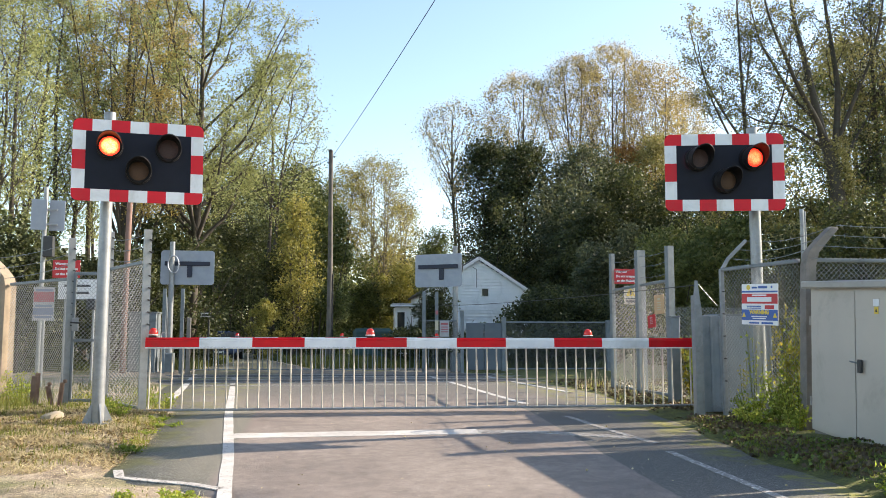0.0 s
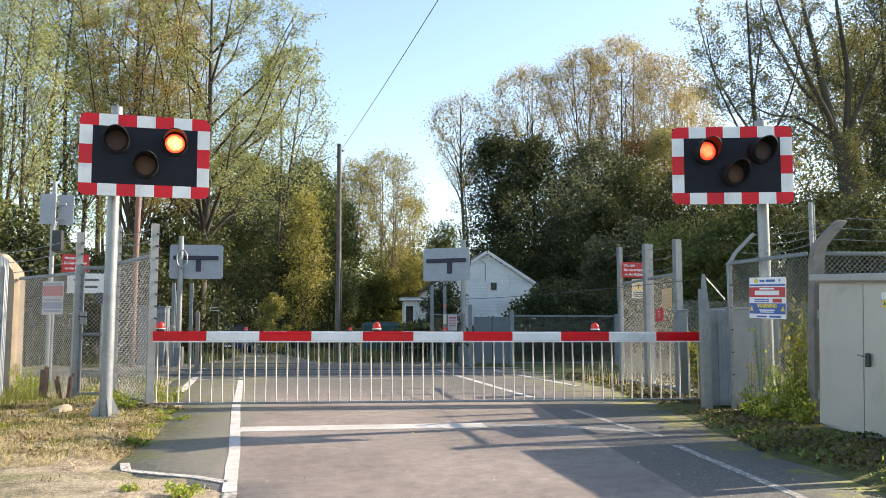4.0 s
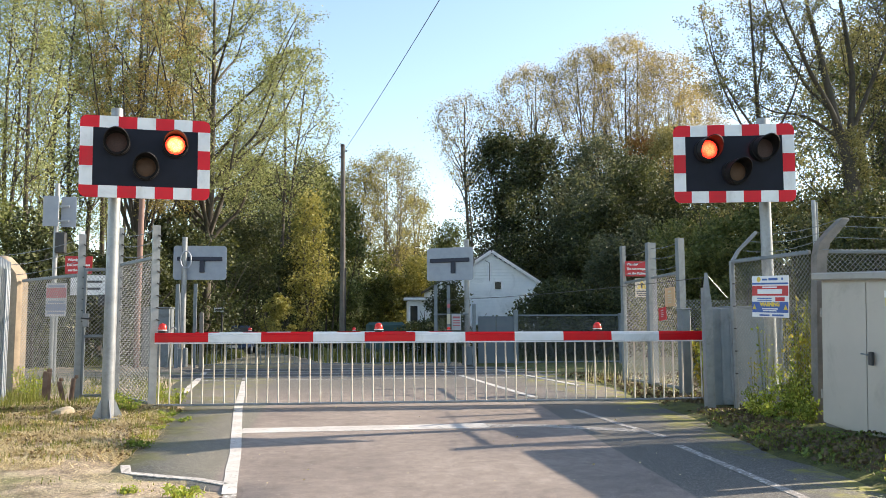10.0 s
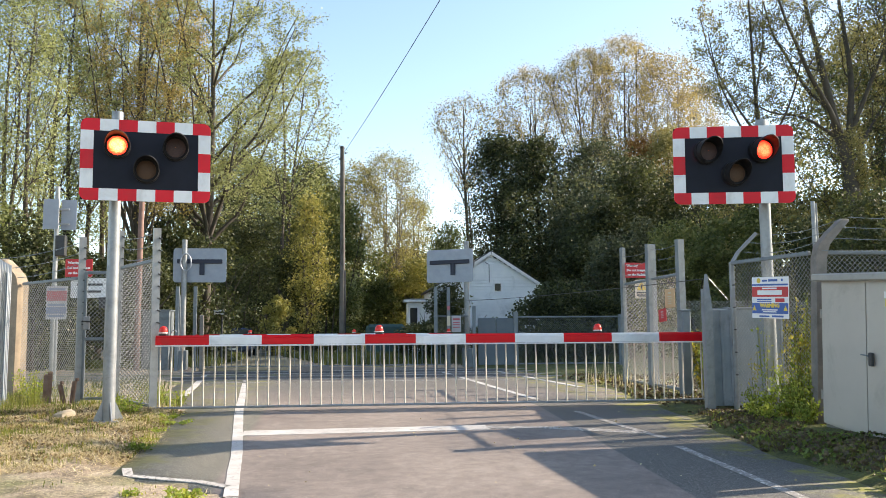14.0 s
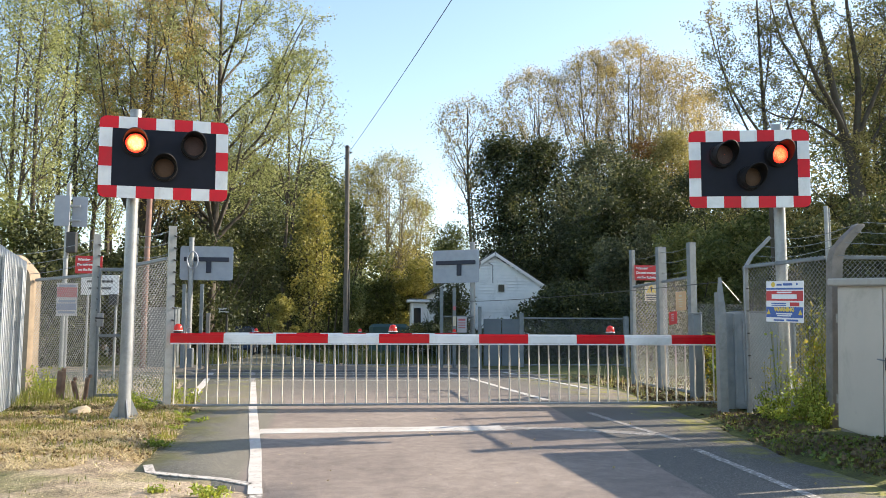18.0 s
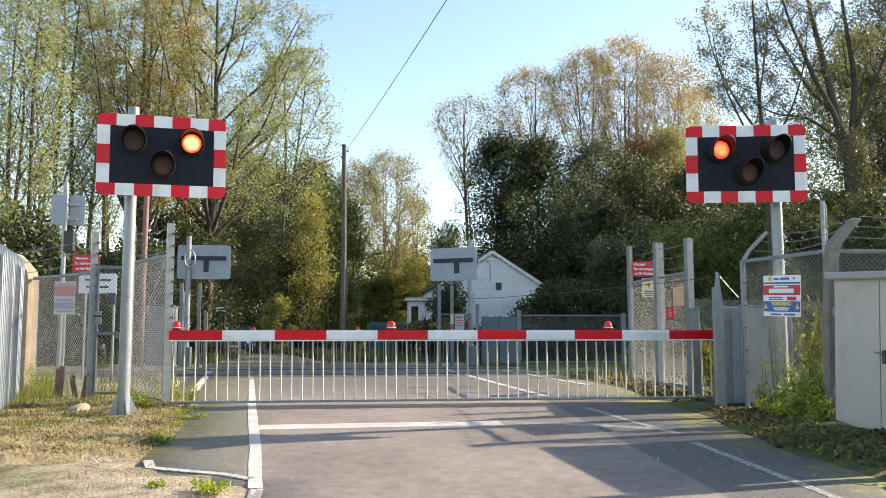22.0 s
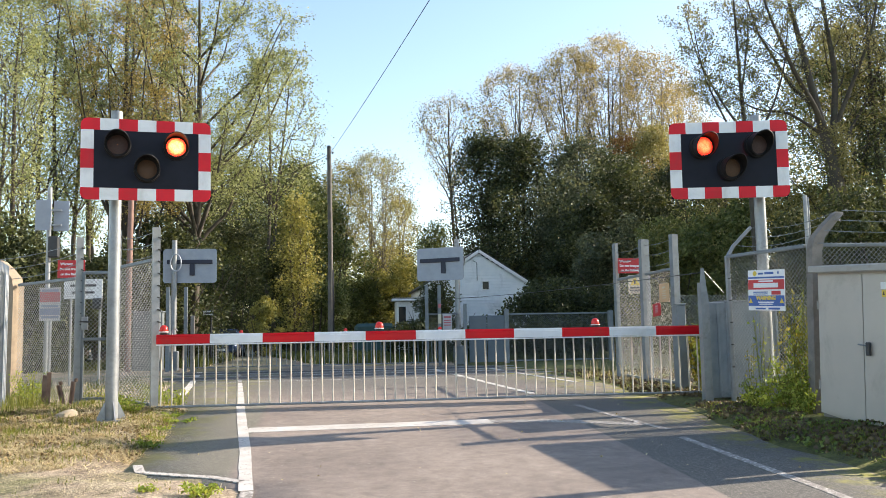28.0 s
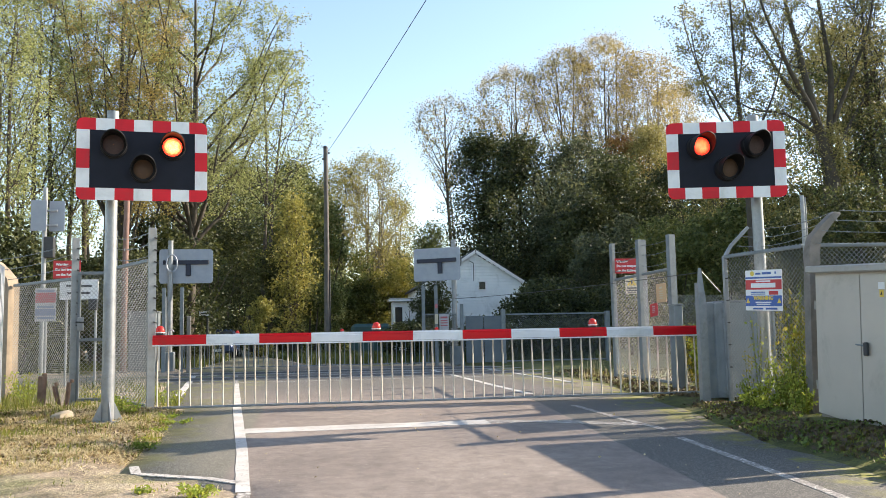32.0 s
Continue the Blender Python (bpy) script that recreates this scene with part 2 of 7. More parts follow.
STUMP = surf("old_timber", (0.15, 0.09, 0.065), (0.25, 0.17, 0.13), 6, 0.95, 0, 0.8, fine=35)
STONE = surf("pale_stone", (0.42, 0.36, 0.26), (0.3, 0.25, 0.18), 9, 0.9, 0, 0.6, fine=50)

# ---- ground, road and markings ----
def grid_sheet(xs, ys, height):
    nx, ny = len(xs), len(ys)
    g = Geo()
    g.v = [(x, y, height(x, y)) for y in ys for x in xs]
    g.f = [(j * nx + i, j * nx + i + 1, (j + 1) * nx + i + 1, (j + 1) * nx + i) for j in range(ny - 1) for i in range(nx - 1)]
    return g


def road_z(y):
    """The road climbs to the crossing and runs level over it."""
    return -0.05 * (12.0 - max(2.0, y)) if y < 12 else 0.0


def road_left(y):
    """The ragged left edge of the tarmac."""
    wob = 0.05 * math.sin(y * 2.1) + 0.03 * math.sin(y * 5.3)
    if y < 7.2:
        return -0.98 + 0.4 * wob
    if y < 7.84:
        return -0.98 - 1.05 * (y - 7.2) / 0.64
    if y < 12:
        return -2.03 - 0.02 * (y - 7.84) + wob * min(1.0, (y - 7.84) / 1.5)
    if y < 14.5:
        return -2.15 - 0.34 * (y - 12)
    return max(-3.0 - 0.12 * (y - 14.5), -4.4) - 0.25 * max(0.0, y - 40)


def road_right(y):
    if y < 13:
        return 4.3 + 0.06 * (y - 9) + 0.09 * min(4.0, max(0.0, 9 - y)) + 0.08 * math.sin(y * 1.3) + 0.06 * math.sin(y * 3.7)
    if y < 27.2:
        return min(5.0, 4.5 + 0.2 * (y - 13))
    # the lane beyond the tracks bends away to the left
    return max(5.0 - 3.0 * (y - 27.2), -0.4 - 0.18 * (y - 29))


def ground_z(x, y):
    base = road_z(y)
    a, b = road_left(y), road_right(y)
    if a - 0.05 < x < b + 0.05:
        return base - 0.03
    off = max(a - x, x - b)
    n = noise.noise(Vector((x * 0.7, y * 0.7, 0))) * 0.07 + noise.noise(Vector((x * 2.3, y * 2.3, 4))) * 0.035
    if x > b:
        base = base * (1 - 0.5 * min(1.0, off / 0.8))
    return base - 0.03 + 0.06 * min(1, off * 4) + n * min(1, off * 0.8)


def ground_material():
    m, nt, nd, ln, bs = nodes_of("verge_soil_and_grass")
    pos = coords(nt, True)
    big, mid, small = noise_node(nt, pos, 0.5, 5), noise_node(nt, pos, 3.5, 6, 0.65), noise_node(nt, pos, 40, 5, 0.7)
    soil = ramp_node(nt, mid, [(0.3, (0.17, 0.135, 0.1)), (0.5, (0.37, 0.3, 0.225)), (0.72, (0.54, 0.46, 0.35))])
    grass = ramp_node(nt, mid, [(0.3, (0.07, 0.09, 0.022)), (0.7, (0.17, 0.185, 0.05))])
    fac = ramp_node(nt, big, [(0.5, (0, 0, 0)), (0.66, (1, 1, 1))])
    col = mix_node(nt, fac, soil, grass)
    # damp mossy bank beyond the right edge of the tarmac
    sep = nd.new("ShaderNodeSeparateXYZ")
    ln.new(pos, sep.inputs[0])
    bank = nd.new("ShaderNodeMapRange")
    bank.inputs[1].default_value, bank.inputs[2].default_value = 3.9, 4.1
    ln.new(sep.outputs["X"], bank.inputs[0])
    moss = ramp_node(nt, mid, [(0.3, (0.05, 0.05, 0.018)), (0.5, (0.1, 0.11, 0.025)), (0.75, (0.22, 0.21, 0.04))])
    col = mix_node(nt, bank.outputs[0], col, moss)
    speck = ramp_node(nt, small, [(0.34, (0.45, 0.43, 0.4)), (0.5, (0.95, 0.93, 0.9)), (0.68, (1.5, 1.44, 1.3))])
    ln.new(mix_node(nt, 1.0, col, speck, "MULTIPLY"), bs.inputs["Base Color"])
    bs.inputs["Roughness"].default_value = 0.95
    bp = nd.new("ShaderNodeBump")
    bp.inputs["Strength"].default_value, bp.inputs["Distance"].default_value = 0.8, 0.03
    ln.new(small, bp.inputs["Height"])
    ln.new(bp.outputs[0], bs.inputs["Normal"])
    return m


def asphalt_material():
    """Worn warm-grey tarmac on the carriageway, darker coarse chippings on the margins, moss at the right edge, cracks."""
    m, nt, nd, ln, bs = nodes_of("worn_tarmac")
    pos = coords(nt, True)
    sep = nd.new("ShaderNodeSeparateXYZ")
    ln.new(pos, sep.inputs[0])
    big, mid = noise_node(nt, pos, 0.7, 6, 0.6), noise_node(nt, pos, 7, 6, 0.7)
    grit = noise_node(nt, pos, 110, 3, 0.8)
    vor = nd.new("ShaderNodeTexVoronoi")
    vor.inputs["Scale"].default_value = 120
    ln.new(pos, vor.inputs["Vector"])
    lane = ramp_node(nt, big, [(0.35, (0.2, 0.165, 0.145)), (0.65, (0.27, 0.225, 0.195))])
    lane = mix_node(nt, 1.0, lane, ramp_node(nt, mid, [(0.3, (0.74, 0.73, 0.72)), (0.7, (1.2, 1.19, 1.17))]), "MULTIPLY")
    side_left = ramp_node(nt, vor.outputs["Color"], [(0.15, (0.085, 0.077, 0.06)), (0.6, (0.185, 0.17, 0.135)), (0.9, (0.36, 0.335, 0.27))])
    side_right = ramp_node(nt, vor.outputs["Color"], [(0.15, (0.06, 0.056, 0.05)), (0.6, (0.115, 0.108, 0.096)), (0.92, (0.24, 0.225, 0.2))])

    def step(sock, at, width, wob=0.06):
        j = nd.new("ShaderNodeMath")
        j.operation = "MULTIPLY_ADD"
        j.inputs[1].default_value = wob
        ln.new(mid, j.inputs[0])
        ln.new(sock, j.inputs[2])
        r = nd.new("ShaderNodeMapRange")
        r.inputs[1].default_value, r.inputs[2].default_value = at, at + width
        ln.new(j.outputs[0], r.inputs[0])
        return r.outputs[0]

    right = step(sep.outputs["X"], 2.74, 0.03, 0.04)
    neg = nd.new("ShaderNodeMath")
    neg.operation = "MULTIPLY"
    neg.inputs[1].default_value = -1
    ln.new(sep.outputs["X"], neg.inputs[0])
    left = step(neg.outputs[0], 1.06, 0.08)
    near = nd.new("ShaderNodeMapRange")
    near.inputs[1].default_value, near.inputs[2].default_value = 14.5, 13.0
    ln.new(sep.outputs["Y"], near.inputs[0])
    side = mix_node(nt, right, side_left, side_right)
    edge = nd.new("ShaderNodeMath")
    edge.operation = "MAXIMUM"
    ln.new(right, edge.inputs[0])
    ln.new(left, edge.inputs[1])
    edge2 = nd.new("ShaderNodeMath")
    edge2.operation = "MULTIPLY"
    ln.new(edge.outputs[0], edge2.inputs[0])
    ln.new(near.outputs[0], edge2.inputs[1])
    # lane tone turns darker and greyer between y = 12.6 and 17
    cross = nd.new("ShaderNodeMapRange")
    cross.inputs[1].default_value, cross.inputs[2].default_value = 12.6, 17.0
    ln.new(sep.outputs["Y"], cross.inputs[0])
    far_tone = ramp_node(nt, mid, [(0.3, (0.095, 0.085, 0.075)), (0.7, (0.16, 0.145, 0.125))])
    lane = mix_node(nt, cross.outputs[0], lane, far_tone)
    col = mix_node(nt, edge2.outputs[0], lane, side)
    # pale stone chips worn free of the binder
    chip = nd.new("ShaderNodeTexVoronoi")
    chip.inputs["Scale"].default_value, chip.inputs["Randomness"].default_value = 16, 1.0
    ln.new(pos, chip.inputs["Vector"])
    col = mix_node(nt, ramp_node(nt, chip.outputs["Distance"], [(0.08, (0.75, 0.75, 0.75)), (0.16, (0, 0, 0))]), col, ramp_node(nt, chip.outputs["Color"], [(0.3, (0.12, 0.1, 0.085)), (0.7, (0.42, 0.38, 0.33))]))
    # moss
    mossy = nd.new("ShaderNodeMath")
    mossy.operation = "MULTIPLY"
    ln.new(step(sep.outputs["X"], 3.85, 0.6, 0.5), mossy.inputs[0])
    ln.new(ramp_node(nt, noise_node(nt, pos, 2.2, 7, 0.7), [(0.46, (0, 0, 0)), (0.6, (1, 1, 1))]), mossy.inputs[1])
    col = mix_node(nt, mossy.outputs[0], col, ramp_node(nt, mid, [(0.3, (0.1, 0.11, 0.015)), (0.7, (0.3, 0.28, 0.04))]))
    mossl = nd.new("ShaderNodeMath")
    mossl.operation = "MULTIPLY"
    ln.new(step(neg.outputs[0], 1.5, 0.5, 0.3), mossl.inputs[0])
    ln.new(ramp_node(nt, noise_node(nt, pos, 1.6, 7, 0.7), [(0.42, (0, 0, 0)), (0.6, (1, 1, 1))]), mossl.inputs[1])
    col = mix_node(nt, mossl.outputs[0], col, ramp_node(nt, mid, [(0.3, (0.11, 0.11, 0.045)), (0.7, (0.24, 0.22, 0.09))]))
    # cracks
    crk = nd.new("ShaderNodeTexVoronoi")
    crk.feature = "DISTANCE_TO_EDGE"
    crk.inputs["Scale"].default_value = 0.55
    warp = nd.new("ShaderNodeVectorMath")
    warp.operation = "MULTIPLY_ADD"
    nz = nd.new("ShaderNodeTexNoise")
    nz.inputs["Scale"].default_value = 2.5
    ln.new(pos, nz.inputs["Vector"])
    ln.new(nz.outputs["Color"], warp.inputs[0])
    warp.inputs[1].default_value = (0.5, 0.5, 0.5)
    ln.new(pos, warp.inputs[2])
    ln.new(warp.outputs[0], crk.inputs["Vector"])
    crack = ramp_node(nt, crk.outputs["Distance"], [(0.0, (0.35, 0.35, 0.35)), (0.008, (1, 1, 1))])
    col = mix_node(nt, 0.16, col, crack, "MULTIPLY")
    col = mix_node(nt, 1.0, col, ramp_node(nt, grit, [(0.32, (0.6, 0.6, 0.6)), (0.5, (0.97, 0.97, 0.97)), (0.7, (1.35, 1.34, 1.3))]), "MULTIPLY")
    ln.new(col, bs.inputs["Base Color"])
    bs.inputs["Roughness"].default_value = 0.82
    bp = nd.new("ShaderNodeBump")
    bp.inputs["Strength"].default_value, bp.inputs["Distance"].default_value = 0.6, 0.006
    hh = nd.new("ShaderNodeMath")
    ln.new(grit, hh.inputs[0])
    ln.new(mid, hh.inputs[1])
    ln.new(hh.outputs[0], bp.inputs["Height"])
    ln.new(bp.outputs[0], bs.inputs["Normal"])
    return m


def paint_material(name, worn):
    """White road paint, chipped through to the tarmac; worn: how far."""
    m, nt, nd, ln, bs = nodes_of(name)
    pos = coords(nt, True)
    chips = noise_node(nt, pos, 26, 6, 0.75)
    fac = ramp_node(nt, chips, [(worn, (0, 0, 0)), (worn + 0.07, (1, 1, 1))])
    tone = ramp_node(nt, noise_node(nt, pos, 3, 4), [(0.3, (0.42, 0.385, 0.35)), (0.7, (0.6, 0.575, 0.535))])
    ln.new(mix_node(nt, fac, tone, (0.22, 0.2, 0.18)), bs.inputs["Base Color"])
    bs.inputs["Roughness"].default_value = 0.75
    return m


ASPHALT, PAINT, WORN_PAINT = asphalt_material(), paint_material("chipped_white_road_paint", 0.56), paint_material("worn_white_road_paint", 0.42)
gx = [-700, -300, -120, -60, -35, -22] + [-16 + 0.45 * i for i in range(72)] + [22, 35, 60, 120, 300, 700]
gy = [-300, -120, -50, -25, -12] + [-8 + 0.45 * i for i in range(72)] + [26 + 1.5 * i for i in range(18)] + [58, 80, 120, 200, 400, 1200]
tagged(new("ground", grid_sheet(gx, gy, ground_z).mesh("ground", ground_material(), 60)), "uneven brown soil and thin grass of the verges", "ground", kind="structure")

road_y = [-8 + 0.4 * i for i in range(80)] + [26 + 3 * i for i in range(14)]
rg = Geo()
for y in road_y:
    a, b = road_left(y), road_right(y)
    c = road_z(y)
    rg.v += [(a - 0.05, y, c - 0.06)] + [(a + (b - a) * k / 8, y, c if 0 < k < 8 else c - 0.012) for k in range(9)] + [(b + 0.05, y, c - 0.06)]
rg.f = [(j * 11 + i, j * 11 + i + 1, (j + 1) * 11 + i + 1, (j + 1) * 11 + i) for j in range(len(road_y) - 1) for i in range(10)]
tagged(new("road", rg.mesh("road", ASPHALT, 60)), "worn warm-grey tarmac road with darker chipped margins", "road", kind="structure")


def stripe(name, pts, width, label, paint=None):
    """A painted line of uneven edge along points on the tarmac."""
    g = Geo()
    rnd = random.Random(name)
    line = []
    for (x0, y0), (x1, y1) in zip(pts, pts[1:]):
        n = max(2, int(math.hypot(x1 - x0, y1 - y0) / 0.12))
        line += [(x0 + (x1 - x0) * k / n, y0 + (y1 - y0) * k / n) for k in range(n)]
    line.append(pts[-1])
    for i, (x, y) in enumerate(line):
        (ax, ay), (bx, by) = line[max(0, i - 1)], line[min(len(line) - 1, i + 1)]
        d = Vector((bx - ax, by - ay)).normalized()
        w0, w1 = width / 2 * rnd.uniform(0.93, 1.04), width / 2 * rnd.uniform(0.93, 1.04)
        ends = [(x - d.y * w0, y + d.x * w0), (x + d.y * w1, y - d.x * w1)]
        g.v += [(px, py, road_z(py) + 0.004) for px, py in ends] + [(px, py, road_z(py) - 0.004) for px, py in ends]
    for i in range(len(line) - 1):
        a, b = i * 4, i * 4 + 4
        g.f += [(a, a + 1, b + 1, b), (a + 2, a, b, b + 2), (a + 1, a + 3, b + 3, b + 1)]
    return tagged(new(name, g.mesh(name, paint or PAINT, 0)), label, "road marking", "painted road lines", "structure")


RETURN = [(-0.95, 7.38), (-1.22, 7.6), (-1.5, 7.73), (-1.7, 7.83), (-1.88, 7.93), (-1.97, 8.25)]
PAINT_THIN = paint_material("thin_white_road_paint", 0.5)
stripe("road_line", [(-0.84, 5.8), (-0.87, 7.0)], 0.1, "worn end of the white edge line", WORN_PAINT)
stripe("road_line", [(-0.88, 7.02), (-0.97, 7.9), (-1.05, 8.79), (-1.21, 10.2), (-1.44, 12.26), (-1.66, 14.5)], 0.115, "broad white edge line, chipped, on tarmac")
stripe("road_line", [(-1.66, 14.5), (-2.12, 19.0)], 0.11, "white edge line running over the crossing")
stripe("road_line", [(-2.14, 19.2), (-2.75, 25.2)], 0.11, "worn white edge line between the rails", WORN_PAINT)
stripe("road_line", RETURN, 0.085, "thin white return line across the tarmac margin", PAINT_THIN)
stripe("road_line", [(-1.14, 10.1), (-0.2, 10.14), (0.6, 10.16), (1.7, 10.2)], 0.34, "broad white stop line across the lane")
stripe("road_line", [(1.7, 10.2), (2.4, 10.1), (3.4, 9.62)], 0.2, "worn end of the white stop line", WORN_PAINT)
stripe("road_line", [(3.58, 5.6), (3.55, 6.6), (3.46, 8.7)], 0.09, "chipped white edge line beside dark tarmac", WORN_PAINT)
stripe("road_line", [(3.52, 9.2), (3.3, 10.2), (3.12, 11.4)], 0.09, "faint white edge line beside dark tarmac", WORN_PAINT)
stripe("road_line", [(2.99, 13.3), (2.9, 16.0), (2.8, 20.0), (2.66, 24.5)], 0.12, "white edge line running over the crossing")
stripe("road_line", [(-2.72, 15.2), (-3.05, 18.3), (-3.9, 25.6)], 0.13, "white edge line beside the verge")
stripe("road_line", [(4.5, 16.1), (4.42, 18.2), (4.34, 20.2), (4.24, 23.4)], 0.12, "white edge line beside the verge")
stripe("road_line", [(-3.2, 19.3), (0.5, 19.28), (4.6, 19.3)], 0.12, "worn white line across the road before the rails", WORN_PAINT)

# ---- railway track set in the road ----
RAIL = surf("polished_rail_steel", (0.3, 0.28, 0.26), (0.4, 0.38, 0.36), 5, 0.35, 0.8, 0.05, dirt=(0.2, 0.12, 0.08))
PANEL = surf("black_rubber_panel", (0.035, 0.035, 0.037), (0.055, 0.055, 0.056), 3, 0.8, 0, 0.3, dirt=(0.09, 0.08, 0.07))
for y0 in (21.2, 24.2):
    track = thing("railway_track", (0, y0, 0), "pair of steel rails set flush in black rubber panels", "railway track", "tracks over the crossing")
    for dy in (-0.72, 0.72):
        part("rail", Geo().box((0, dy, 0.0), (60, 0.07, 0.03), 0.008), RAIL, track)
    for k in range(10):
        part("crossing_panel", Geo().box((-4.4 + 0.95 * k, 0, -0.005), (0.93, 1.28, 0.03), 0.01), PANEL, track)

# ---- barriers ----
def glow_mat(name, core, rim, strength):
    """A lit lamp face: fine grid of bright cells, hot in the middle and deep red at the rim."""
    m, nt, nd, ln, bs = nodes_of(name)
    vec = coords(nt)
    sep = nd.new("ShaderNodeSeparateXYZ")
    ln.new(vec, sep.inputs[0])
    cmb = nd.new("ShaderNodeCombineXYZ")
    ln.new(sep.outputs["X"], cmb.inputs[0])
    ln.new(sep.outputs["Z"], cmb.inputs[1])
    ln_ = nd.new("ShaderNodeVectorMath")
    ln_.operation = "LENGTH"
    ln.new(cmb.outputs[0], ln_.inputs[0])
    col = ramp_node(nt, ln_.outputs["Value"], [(0.06, core), (0.105, rim)])
    vor = nd.new("ShaderNodeTexVoronoi")
    vor.inputs["Scale"].default_value = 60
    ln.new(cmb.outputs[0], vor.inputs["Vector"])
    cell = ramp_node(nt, vor.outputs["Distance"], [(0.25, (1.2, 1.2, 1.2)), (0.7, (0.55, 0.5, 0.4))])
    ln.new(mix_node(nt, 1.0, col, cell, "MULTIPLY"), bs.inputs["Emission Color"])
    bs.inputs["Emission Strength"].default_value = strength
    bs.inputs["Base Color"].default_value = (0.3, 0.02, 0.01, 1)
    bs.inputs["Roughness"].default_value = 0.2
    return m


LIT = glow_mat("lit_red_lamp", (1.0, 0.38, 0.11), (1.0, 0.03, 0.012), 2.9)
LIT_SIDE = glow_mat("lit_red_lamp_seen_aside", (1.0, 0.13, 0.045), (1.0, 0.02, 0.01), 2.2)
LIT_SMALL = glow_mat("lit_boom_lamp", (0.9, 0.03, 0.03), (0.8, 0.02, 0.02), 0.15)
UNLIT = surf("unlit_red_lens", (0.05, 0.032, 0.03), (0.075, 0.046, 0.042), 60, 0.55, 0, 0.3, spec=0.2)
AMBER = surf("unlit_amber_lens", (0.075, 0.045, 0.03), (0.1, 0.058, 0.036), 60, 0.55, 0, 0.3, spec=0.2)
BANDS, BAND = 11, 0.7036
# the boom's section in y, z: an upright face, a shallow groove and a narrower top
BOOM_SECTION = [(-0.05, 0.896), (-0.05, 0.985), (-0.044, 0.99), (-0.044, 0.996), (-0.047, 1.0), (-0.038, 1.024), (0.038, 1.024), (0.047, 1.0), (0.05, 0.985), (0.05, 0.896)]


def barrier(loc, rz, label, sunlit):
    b = thing("crossing_barrier", loc, label, "level crossing barrier", "crossing barriers", rz=rz)
    x0 = -BANDS * BAND / 2
    for i in range(BANDS):
        mat = BOOM_RED if i % 2 == 0 else BOOM_WHITE
        g = Geo()
        n = len(BOOM_SECTION)
        g.v = [(x, y, z) for x in (x0 + BAND * i, x0 + BAND * (i + 1)) for y, z in BOOM_SECTION]
        g.f = [(k, k + n, (k + 1) % n + n, (k + 1) % n) for k in range(n)] + [tuple(range(n)), tuple(range(n, 2 * n))[::-1]]
        part("boom_section", g, mat, b, "red boom section" if i % 2 == 0 else "white boom section")
    part("boom_rail", Geo().box((0, 0, 0.883), (BANDS * BAND, 0.115, 0.018), 0.004), BOOM_WHITE, b, "white flange under the boom")
    # far barrier: duller steel on rail and bars stands in for tree shade
    part("bottom_rail", Geo().box((0, 0, 0.055), (BANDS * BAND, 0.045, 0.03), 0.006), GALV if sunlit else GALV_DULL, b)
    rod = Geo().tube([(0, 0, 0.06), (0, 0, 0.46), (0, 0, 0.88)], 0.0115, 6).mesh("skirt_bar", BAR if sunlit else GALV_DULL)
    n = 54
    rnd = random.Random(4)
    for i in range(n):
        o = part("skirt_bar", rod, BAR, b)
        o.location = (x0 + 0.06 + (BANDS * BAND - 0.12) * i / (n - 1), rnd.uniform(-0.004, 0.004), 0)
        o.rotation_euler = (rnd.uniform(-0.008, 0.008), rnd.uniform(-0.008, 0.008), 0)
    for lx in (x0 + 0.09, x0 + 3.01, x0 + 6.14):
        base = part("boom_lamp", Geo().box((lx, 0, 1.037), (0.1, 0.07, 0.03), 0.006), DARK_IRON, b, "small red dome lamp on the boom")
        dome = [(0.058, 0.0), (0.06, 0.03), (0.055, 0.06), (0.04, 0.088), (0.018, 0.1), (0.001, 0.102)]
        part("dome", Geo().lathe(dome, 16, Matrix.Translation((lx, 0, 1.052))), LIT_SMALL, base)
        part("lamp_rim", Geo().lathe([(0.066, 0), (0.068, 0.012), (0.06, 0.014)], 16, Matrix.Translation((lx, 0, 1.053))), WHITE, base)
    part("stay_hook", Geo().tube([(x0 + 0.2, 0, 1.02), (x0 + 0.19, 0, 1.06), (x0 + 0.21, 0, 1.09), (x0 + 0.25, 0, 1.095), (x0 + 0.27, 0, 1.07)], 0.008, 6), GALV, b)
    return b


barrier((1.345, 12.0, 0), 0, "lowered red and white boom with a skirt of thin steel bars", True)
barrier((-0.55, 26.5, 0.05), 180, "lowered red and white boom beyond the tracks", False)


